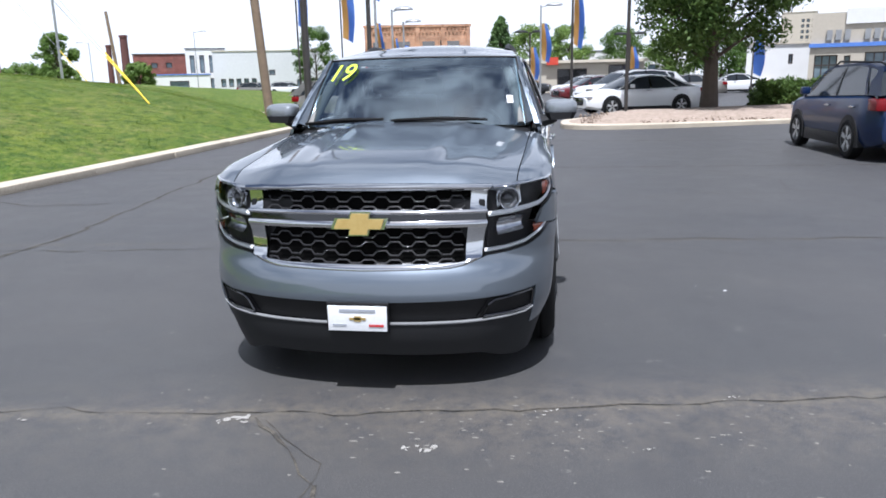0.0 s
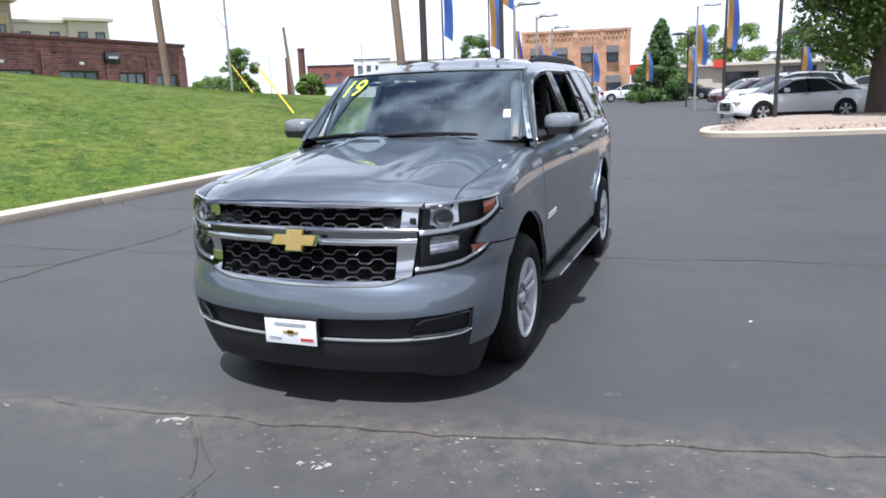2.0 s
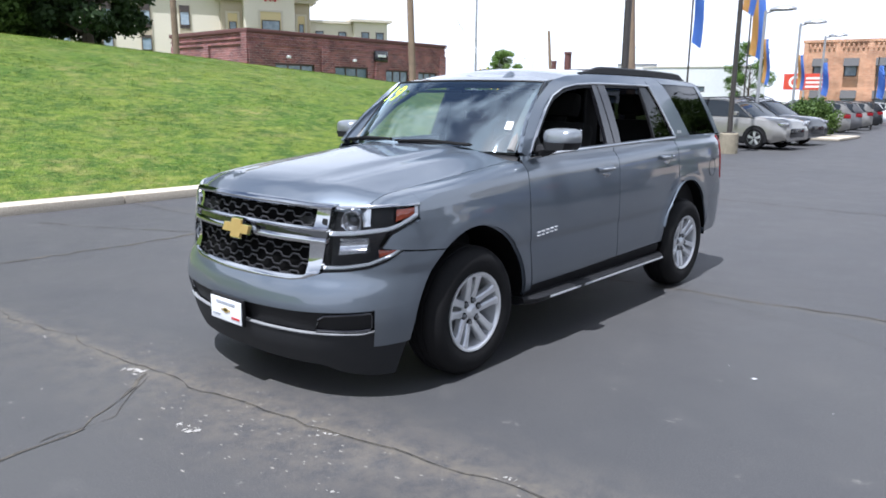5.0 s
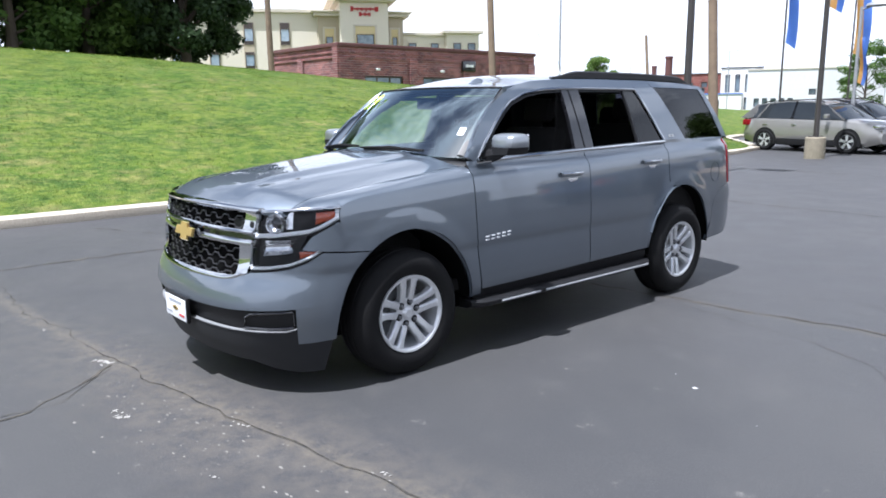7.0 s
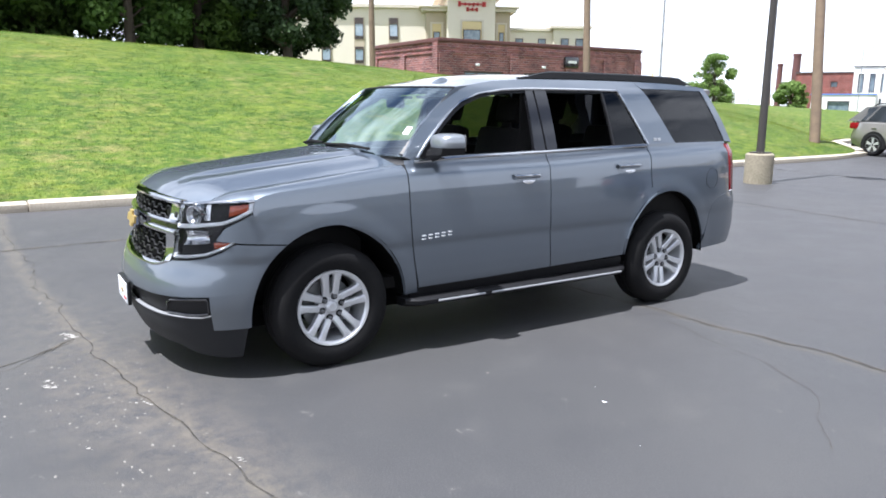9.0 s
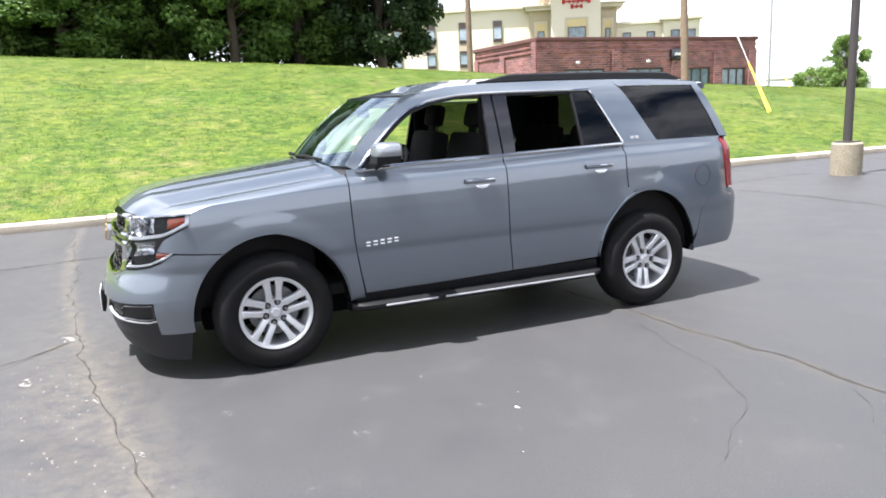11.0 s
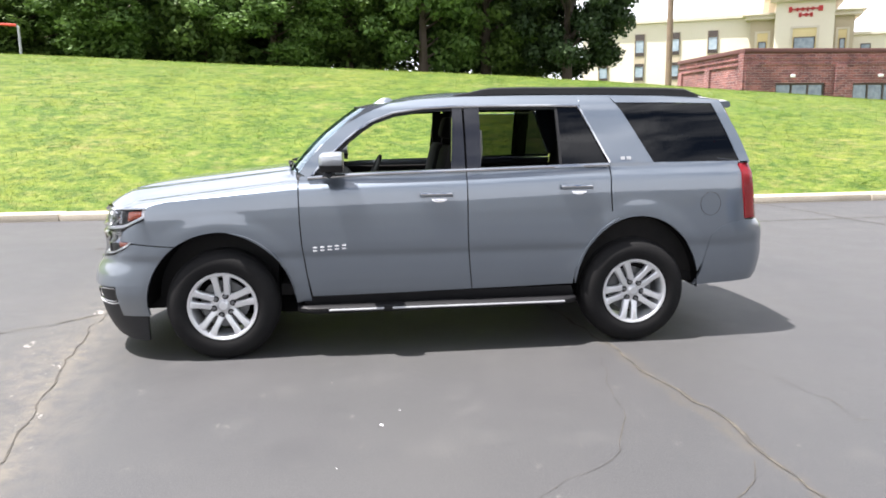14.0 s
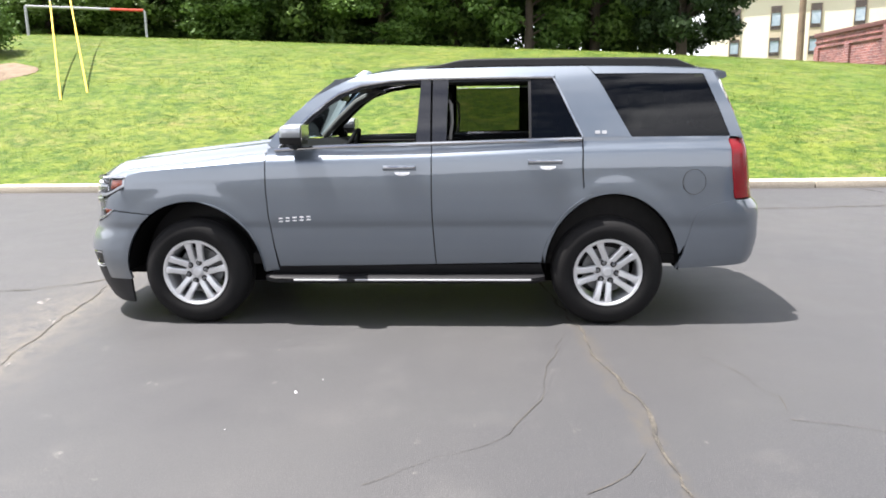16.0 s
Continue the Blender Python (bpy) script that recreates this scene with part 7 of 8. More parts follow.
# pillar skins between the windscreen and the side
for sd in (1, -1):
    rows = []
    for j in range(16):
        a = SCREEN[j][-1 if sd > 0 else 0]
        y = 1.55 + (2.06 - 1.55) * j / 15
        b = cab(y, table([(1.545, 1.285)] + ROOF_EDGE[1:], y), 0, sd)
        mid = (a + b) / 2 + Vector((sd * 0.014, -0.012, 0.018))
        rows.append([a, a.lerp(mid, 0.6), mid, mid.lerp(b, 0.6), b])
    part("windscreen_pillar", sheet(rows, sd, 0.02, Vector((-sd, 0, 0))), M_PAINT, suv, "painted windscreen pillar")
# rear window and spoiler
rows = [[Vector((u * (0.66 - 0.10 * v), 4.86 - 0.16 * v + 0.03 * (1 - u * u), 1.31 + 0.42 * v)) for u in (-1 + 2 * i / 10 for i in range(11))] for v in (0, 0.25, 0.5, 0.75, 1)]
part("rear_window", sheet(rows, -1, 0.006, Vector((0, -1, 0))), M_TINT, suv, "dark tinted rear window")
for sd in (1, -1):
    rows = []
    for j in range(8):
        v = j / 7
        z = 1.30 + (1.755 - 1.30) * v
        y = 4.84 - 0.17 * v
        a = cab(y, z, 0.001, sd)
        b = Vector((sd * (0.655 - 0.10 * v), y + 0.035, z))
        rows.append([a, a.lerp(b, 0.4) + Vector((0, 0.02, 0)), b])
    part("tailgate_frame", sheet(rows, sd, 0.02, Vector((0, -1, 0))), M_PAINT, suv)
bm = bmesh.new()
rows = []
for u in (-1 + 2 * i / 16 for i in range(17)):
    hw, bow = 0.645 * u, 0.045 * (1 - u * u)
    y0 = 4.64
    rows.append([(hw, y0, 1.748 + bow), (hw * 0.995, y0 + 0.10, 1.753 + bow), (hw * 0.985, y0 + 0.120 + bow * 0.6, 1.748 + bow), (hw * 0.985, y0 + 0.130 + bow * 0.6, 1.715 + bow), (hw * 0.985, y0 + 0.10, 1.70 + bow), (hw, y0, 1.72 + bow)])
grid(bm, rows, close=True)
bmesh.ops.holes_fill(bm, edges=bm.edges)
bmesh.ops.recalc_face_normals(bm, faces=bm.faces)
part("spoiler", bm, M_PAINT, suv, "painted roof spoiler")
# roof rails and aerial fin
for sd in (1, -1):
    bm = bmesh.new()
    rows = []
    for j in range(30):
        v = j / 29
        y = 2.66 + 1.90 * v
        h = 0.046 * smooth(0, 0.16, v) * smooth(1.0, 0.93, v) + 0.008
        x = sd * (cab_x(y, 1.79) - 0.055)
        zb = edge_z(y) + 0.010
        w = 0.024
        rows.append([(x - w, y, zb), (x - w * 0.8, y, zb + h * 0.8), (x, y, zb + h), (x + w * 0.8, y, zb + h * 0.8), (x + w, y, zb)])
    grid(bm, rows)
    bmesh.ops.holes_fill(bm, edges=bm.edges)
    bmesh.ops.recalc_face_normals(bm, faces=bm.faces)
    part("roof_rail", bm, M_TRIM, suv, "black roof rail")
bm = bmesh.new()
rows = []
for j in range(9):
    v = j / 8
    y = 2.06 + 0.17 * v
    h = 0.062 * math.sin(math.pi * min(1, v * 0.9 + 0.02)) ** 0.8 * (0.35 + 0.65 * v)
    w = 0.028 * (0.35 + 0.65 * math.sin(math.pi * (0.12 + 0.8 * v)))
    zb = 1.755 + 0.03 * smooth(2.0, 2.5, y)
    rows.append([(0.30 - w, y, zb), (0.30 - w * 0.5, y, zb + h * 0.7), (0.30, y, zb + h), (0.30 + w * 0.5, y, zb + h * 0.7), (0.30 + w, y, zb)])
grid(bm, rows)
bmesh.ops.recalc_face_normals(bm, faces=bm.faces)
part("aerial_fin", bm, M_PAINT, suv, "grey shark-fin aerial")


# ---- grille and lamps of the vehicle ----
X = s_of_x
CH = M_CHROME


def trim(name, material, bottom, top, left, right, nu=24, nv=5, lift=0.0, bulge=0.008, thick=0.03, parent=None, label="", sides=(1, -1)):
    """A moulded strip: a panel that swells outward across its width."""
    net = coons(bottom, top, left, right, nu, nv)
    out = []
    for sd in sides:
        rows = [[skin(float(p[0]), float(p[1]), lift + bulge * math.sin(math.pi * j / (nv - 1)), sd) for p in row] for j, row in enumerate(net)]
        out.append(part(name, sheet(rows, sd, thick, Vector((0, 1, 0))), material, parent or suv, label))
    return out


def quad(a, b, c, d):
    """Four corner points (s, z): lower inner, lower outer, upper outer, upper inner, as Coons lines."""
    return [a, b], [d, c], [a, d], [b, c]


grille = new("grille")
grille.parent = suv
tagged(grille, "chrome-framed grille with dark honeycomb mesh")
trim("grille_frame", CH, [(0, 1.046), (0.3, 1.046), (0.70, 1.038)], [(0, 1.080), (0.3, 1.079), (0.73, 1.066)], [(0, 1.046), (0, 1.080)], [(0.70, 1.038), (0.73, 1.066)], lift=0.008, bulge=0.014, parent=grille)
trim("grille_frame", CH, *quad((0.585, 0.934), (0.682, 0.928), (0.700, 1.040), (0.605, 1.044)), nu=10, nv=8, bulge=-0.010, parent=grille)
trim("grille_bar", CH, [(0, 0.930), (0.682, 0.925)], [(0, 0.952), (0.685, 0.946)], [(0, 0.930), (0, 0.952)], [(0.682, 0.925), (0.685, 0.946)], lift=0.004, parent=grille)
trim("grille_gap", M_GLOSSBLACK, [(0, 0.897), (0.680, 0.893)], [(0, 0.930), (0.682, 0.925)], [(0, 0.897), (0, 0.930)], [(0.680, 0.893), (0.682, 0.925)], lift=-0.012, bulge=0, parent=grille)
trim("grille_bar", CH, [(0, 0.866), (0.675, 0.860)], [(0, 0.897), (0.680, 0.893)], [(0, 0.866), (0, 0.897)], [(0.675, 0.860), (0.680, 0.893)], lift=0.004, parent=grille)
trim("grille_frame", CH, *quad((0.545, 0.680), (0.640, 0.710), (0.675, 0.862), (0.568, 0.862)), nu=10, nv=10, bulge=-0.010, parent=grille)
trim("grille_frame", CH, [(0, 0.652), (0.46, 0.660), (0.54, 0.672), (0.640, 0.706)], [(0, 0.684), (0.40, 0.686), (0.530, 0.694), (0.555, 0.704)], [(0, 0.652), (0, 0.684)], [(0.640, 0.706), (0.555, 0.704)], parent=grille)
# matte black sheets stand in for the shaded depth behind the mesh
for nm, z0, z1, w0, w1 in (("upper_mesh_shade", 0.940, 1.05, 0.60, 0.62), ("lower_mesh_shade", 0.675, 0.868, 0.56, 0.58)):
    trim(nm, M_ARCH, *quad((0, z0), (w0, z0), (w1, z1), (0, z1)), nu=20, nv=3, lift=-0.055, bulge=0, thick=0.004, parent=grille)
PER = 0.138
for z0, z1, w0, w1, n in ((0.952, 1.048, 0.585, 0.605, 2), (0.690, 0.866, 0.545, 0.565, 4)):
    h = (z1 - z0) / n

    def bar_point(x, z):
        q = skin(abs(x), z, -0.024)
        return Vector((math.copysign(q.x, x), q.y, q.z))

    for r in range(n + 1):
        zc = z0 + h * r
        half = w0 + (w1 - w0) * r / n
        pts = []
        for k in range(-5, 6):
            for f, up in ((0.08, 1), (0.42, 1), (0.58, -1), (0.92, -1)):
                x = (k + f + 0.5 * (r % 2)) * PER
                if abs(x) <= half:
                    pts.append(bar_point(x, min(max(zc + up * 0.25 * h, z0 - 0.004), z1 + 0.004)))
        part("mesh_bar", tubed(pts, 0.0044, 6), M_MESH, grille, "dark grey honeycomb bar")
# emblem: a plain gold cross bar in a chrome rim
def emblem(scale, lift, material, name, thick):
    o = [(-0.145, -0.018), (-0.125, 0.028), (-0.052, 0.028), (-0.045, 0.060), (0.058, 0.060), (0.052, 0.028), (0.145, 0.028), (0.125, -0.028), (0.052, -0.028), (0.045, -0.060), (-0.058, -0.060), (-0.052, -0.028), (-0.145, -0.028)]
    bm = bmesh.new()
    vs = prism(bm, [(x * scale, z * scale) for x, z in o][::-1], thick, pose(0, 0.024 - lift, 0.890, -6))
    bmesh.ops.recalc_face_normals(bm, faces=bm.faces)
    return part(name, bm, material, grille, shade=False)


emblem(1.0, 0.0, CH, "emblem_rim", 0.04)
tagged(emblem(0.87, 0.010, M_GOLD, "emblem", 0.03), "gold cross-shaped emblem")

# headlamps: an upper and a lower chamber round the pointed tip of the wing
HL_TOP = [(0.738, 1.046), (0.85, 1.052), (0.95, 1.058), (1.10, 1.066), (1.235, 1.068)]
HL_BAR = [(0.695, 0.908), (0.85, 0.918), (0.96, 0.930), (1.06, 0.940), (1.12, 0.958), (1.20, 0.992), (1.236, 1.008)]
HL_MID = [(0.693, 0.906), (0.85, 0.916), (0.96, 0.928), (1.062, 0.928)]
HL_LOW = [(0.662, 0.722), (0.80, 0.732), (0.94, 0.752), (0.975, 0.764)]
HL_TAIL = [(0.975, 0.764), (1.04, 0.786), (1.09, 0.808), (1.130, 0.834)]


def lift_line(line, dz):
    return [(a, z + dz) for a, z in line]


def strip(name, material, line, z0, z1, lift, bulge, lamp, label, one, nu=26):
    lo, hi = lift_line(line, z0), lift_line(line, z1)
    return trim(name, material, lo, hi, [lo[0], hi[0]], [lo[-1], hi[-1]], nu, 4, lift, bulge, 0.02, lamp, label, one)


for sd in (1, -1):
    lamp = new("headlamp")
    lamp.parent = suv
    tagged(lamp, "clear headlamp with chrome light bars and amber corners")
    one = (sd,)
    right = [HL_LOW[-1], (1.004, 0.848), HL_MID[-1]]
    tail_top = [(1.004, 0.846), (1.06, 0.845), (1.130, 0.839)]
    chambers = ((HL_BAR, HL_TOP, [HL_BAR[0], HL_TOP[0]], [HL_BAR[-1], HL_TOP[-1]]), (HL_LOW, HL_MID, [HL_LOW[0], HL_MID[0]], right), (HL_TAIL, tail_top, [HL_TAIL[0], tail_top[0]], [HL_TAIL[-1], tail_top[-1]]))
    for lo, hi, le, ri in chambers:
        trim("housing", M_TRIM, lo, hi, le, ri, 26, 8, -0.050, 0, 0.05, lamp, sides=one)
    strip("light_bar", M_LIGHTBAR, HL_BAR, -0.004, 0.018, -0.014, 0.006, lamp, "bright light bar", one)
    trim("light_bar", M_LIGHTBAR, *quad((1.215, 0.998), (1.240, 1.006), (1.243, 1.066), (1.226, 1.066)), nu=5, nv=8, lift=-0.014, bulge=0.004, parent=lamp, label="bright light bar", sides=one)
    strip("light_bar", M_LIGHTBAR, HL_LOW + HL_TAIL[1:], 0.004, 0.022, -0.014, 0.006, lamp, "bright light bar", one)
    strip("rim", CH, HL_TOP, -0.004, 0.012, 0.0, 0.004, lamp, "chrome upper rim", one)
    strip("seal", M_TRIM, HL_LOW + HL_TAIL[1:], -0.010, 0.004, -0.004, 0.0, lamp, "", one)
    strip("seal", M_TRIM, HL_BAR[3:], -0.016, -0.003, -0.004, 0.0, lamp, "", one, 12)
    trim("corner_lens", M_AMBER, *quad((1.10, 0.985), (1.19, 1.012), (1.21, 1.052), (1.11, 1.046)), nu=8, nv=6, lift=-0.014, bulge=0.003, parent=lamp, label="amber corner lens", sides=one)
    trim("corner_lens", M_AMBER, *quad((1.000, 0.800), (1.075, 0.822), (1.09, 0.838), (0.996, 0.838)), nu=8, nv=6, lift=-0.014, bulge=0.003, parent=lamp, label="amber lower lens", sides=one)
    c = skin(0.850, 0.984, -0.040, sd)
    place = Matrix.Translation(c) @ Matrix.Rotation(radians(24 * sd), 4, "Z")
    for nm, prof, m, lb in (
            ("projector_ring", [(0.02, 0.030), (-0.006, 0.034), (-0.018, 0.046), (-0.030, 0.050), (-0.032, 0.055), (-0.022, 0.058), (0.02, 0.058)], M_LAMP, "bright projector ring"),
            ("projector_lens", [(-0.022, 0.001), (-0.019, 0.014), (-0.010, 0.026), (0.006, 0.031)], M_GLOSSBLACK, "dark projector lens")):
        bm = bmesh.new()
        lathe(bm, prof, 28, "Y")
        bmesh.ops.transform(bm, matrix=place, verts=bm.verts)
        part(nm, bm, m, lamp, lb)
    trim("reflector", M_LAMP, *quad((0.775, 0.944), (0.955, 0.956), (0.965, 1.046), (0.785, 1.040)), nu=12, nv=8, lift=-0.046, bulge=-0.004, parent=lamp, label="bright reflector behind the projector", sides=one)
    trim("reflector", M_LAMP, *quad((0.765, 0.955), (0.80, 0.945), (0.80, 1.035), (0.785, 1.03)), nu=6, nv=8, lift=-0.030, bulge=-0.01, parent=lamp, label="bright side reflector", sides=one)
    trim("reflector", M_LAMP, *quad((0.752, 0.808), (0.925, 0.826), (0.950, 0.902), (0.765, 0.894)), nu=10, nv=10, lift=-0.016, bulge=-0.024, parent=lamp, label="bright bowl reflector", sides=one)
    for lo, hi, le, ri in chambers:
        trim("lens", M_LENS, lo, hi, le, ri, 26, 6, 0.004, 0.004, 0.004, lamp, "clear lens cover", one)

# plate with unreadable lines
plate = part("plate_frame", boxed((-0.168, -0.062, 0.352), (0.150, -0.040, 0.506), 0.006), M_TRIM, suv, "black plate frame")
part("plate", boxed((-0.160, -0.068, 0.362), (0.142, -0.0625, 0.492), 0.002), M_STICKER, plate, "white dealer plate")
for x0, x1, z0, z1, m in ((-0.10, 0.085, 0.462, 0.476, M_INK), (-0.135, -0.065, 0.388, 0.398, M_INK), (0.05, 0.125, 0.386, 0.398, M_INKRED), (-0.05, 0.035, 0.420, 0.432, M_GOLD), (-0.025, 0.010, 0.412, 0.440, M_GOLD)):
    part("bar", boxed((x0, -0.0715, z0), (x1, -0.0685, z1)), m, plate, shade=False)

# ---- wheels ----
R_T = 0.386


def wheel(x, y, sd, turn):
    w = new("wheel")
    w.parent = suv
    w.location = (x, y, 0.381)
    tagged(w, "black tyre on a silver five-twin-spoke alloy wheel")
    bm = bmesh.new()
    half = 0.132
    prof = [(-half + 0.02, 0.230), (-half, 0.258), (-half - 0.004, 0.315), (-half + 0.008, 0.350), (-half + 0.032, 0.372), (-half + 0.06, R_T), (-0.056, R_T), (-0.052, R_T - 0.009), (-0.046, R_T - 0.009), (-0.042, R_T + 0.001), (-0.004, R_T + 0.002), (-0.003, R_T - 0.008), (0.003, R_T - 0.008), (0.004, R_T + 0.002), (0.042, R_T + 0.001), (0.046, R_T - 0.009), (0.052, R_T - 0.009), (0.056, R_T), (half - 0.06, R_T), (half - 0.032, 0.372), (half - 0.008, 0.350), (half + 0.004, 0.315), (half, 0.258), (half - 0.02, 0.230)]
    lathe(bm, prof, 64)
    bmesh.ops.recalc_face_normals(bm, faces=bm.faces)
    part("tyre", bm, M_RUBBER, w)
    # rim barrel
    bm = bmesh.new()
    o = sd
    lathe(bm, [(o * 0.118, 0.240), (o * 0.127, 0.237), (o * 0.125, 0.224), (o * 0.112, 0.213), (o * 0.09, 0.211), (o * 0.02, 0.207), (-o * 0.10, 0.211), (-o * 0.118, 0.232)], 56)
    bmesh.ops.recalc_face_normals(bm, faces=bm.faces)
    part("rim", bm, M_ALLOY, w)
    # brake disc behind the spokes
    bm = bmesh.new()
    lathe(bm, [(o * 0.015, 0.0), (o * 0.015, 0.165), (-o * 0.01, 0.165), (-o * 0.01, 0.0)], 40)
    bmesh.ops.recalc_face_normals(bm, faces=bm.faces)
    part("brake_disc", bm, M_ALLOYDARK, w)
    # hub and spokes
    bm = bmesh.new()
    lathe(bm, [(o * 0.02, 0.0), (o * 0.02, 0.088), (o * 0.070, 0.090), (o * 0.082, 0.088), (o * 0.084, 0.044), (o * 0.100, 0.034), (o * 0.106, 0.026), (o * 0.106, 0.0)], 36)
    bmesh.ops.recalc_face_normals(bm, faces=bm.faces)
    part("hub", bm, M_ALLOY, w)
    for k in range(5):
        a0 = turn + 72 * k
        for side in (-1, 1):
            bm = bmesh.new()
            rows = []
            for r, c, hw, hh in ((0.060, 0.026, 0.024, 0.082), (0.105, 0.032, 0.0215, 0.096), (0.155, 0.036, 0.0205, 0.108), (0.192, 0.041, 0.0235, 0.116), (0.211, 0.047, 0.031, 0.118), (0.228, 0.053, 0.040, 0.119)):
                cc = side * c
                rows.append([(o * (hh - 0.045), cc - hw, r), (o * (hh - 0.008), cc - hw, r), (o * hh, cc - hw * 0.65, r), (o * hh, cc + hw * 0.65, r), (o * (hh - 0.008), cc + hw, r), (o * (hh - 0.045), cc + hw, r)])
            grid(bm, rows, close=True)
            bmesh.ops.holes_fill(bm, edges=bm.edges)
            bmesh.ops.recalc_face_normals(bm, faces=bm.faces)
            bmesh.ops.transform(bm, matrix=pose(0, 0, 0, a0, 0, 0), verts=bm.verts)
            part("spoke", bm, M_ALLOY, w)
    for k in range(6):
        a = radians(turn + 12 + 60 * k)
        # black disc round each nut paints the shade of its pocket
        for nm, prof, m, lb in (("lug_pocket_shade", [(o * 0.07, 0.0225), (o * 0.0865, 0.0225), (o * 0.0865, 0.012)], M_TRIM, ""), ("lug_nut", [(o * 0.08, 0.0125), (o * 0.098, 0.012), (o * 0.104, 0.008), (o * 0.105, 0.0)], M_ALLOYDARK, "dull steel lug nut")):
            bm = bmesh.new()
            lathe(bm, prof, 10)
            bmesh.ops.recalc_face_normals(bm, faces=bm.faces)
            bmesh.ops.transform(bm, matrix=Matrix.Translation((0, 0.068 * math.sin(a), 0.068 * math.cos(a))), verts=bm.verts)
            part(nm, bm, m, w, lb)
    return w


for x, y, sd, tn in ((0.838, FRONT_HUB, 1, 2), (0.838, REAR_HUB, 1, 27), (-0.838, FRONT_HUB, -1, 20), (-0.838, REAR_HUB, -1, 40)):
    wheel(x, y, sd, tn)
# arch liners
for sd in (1, -1):
    for hub in (FRONT_HUB, REAR_HUB):
        bm = bmesh.new()
        rows = []
        for k in range(25):
            a = radians(2 + 176 * k / 24)
            cy, ry, rz = ARCHES[hub]
            y, z = cy - (ry - 0.012) * math.cos(a), HUB_Z + (rz - 0.012) * math.sin(a)
            rows.append([(sd * 0.935, y, z), (sd * 0.80, y, z), (sd * 0.55, y, z)])
        grid(bm, rows)
        box(bm, (sd * 0.54 - 0.01, hub - 0.40, 0.36), (sd * 0.54 + 0.01, hub + 0.40, 0.88))
        part("arch_liner", bm, M_ARCH, suv, "black wheel arch liner")

# underbody, engine bay and floor
part("underbody", boxed((-0.72, 0.55, 0.26), (0.72, 4.35, 0.40), 0.03), M_ARCH, suv, "dark underbody")
part("engine_bay", boxed((-0.62, 0.16, 0.30), (0.62, 1.35, 1.0), 0.03), M_TRIM, suv, "dark engine bay")
part("cabin_floor", boxed((-0.84, 1.38, 0.42), (0.84, 4.80, 0.50), 0.01), M_SEAT, suv, "dark carpet floor")
# running boards
for sd in (1, -1):
    bm = bmesh.new()
    rows = []
    for j in range(26):
        v = j / 25
        y = 1.50 + 2.0 * v
        tuck = 0.06 * (1 - smooth(0, 0.05, v)) + 0.06 * smooth(0.95, 1, v)
        rows.append([(sd * 0.82, y, 0.355), (sd * (0.985 - tuck), y, 0.362), (sd * (1.005 - tuck), y, 0.350), (sd * (1.0 - tuck), y, 0.325), (sd * (0.96 - tuck), y, 0.305), (sd * 0.82, y, 0.30)])
    grid(bm, rows, close=True)
    bmesh.ops.holes_fill(bm, edges=bm.edges)
    bmesh.ops.recalc_face_normals(bm, faces=bm.faces)
    rb = part("running_board", bm, M_TRIM, suv, "black running board with bright strip")
    for y0, y1 in ((1.72, 2.10), (2.16, 3.40)):
        part("strip", tubed([(sd * 1.003, y0, 0.338), (sd * 1.003, y1, 0.338)], 0.009, 6), M_STEEL, rb, "bright metal strip")

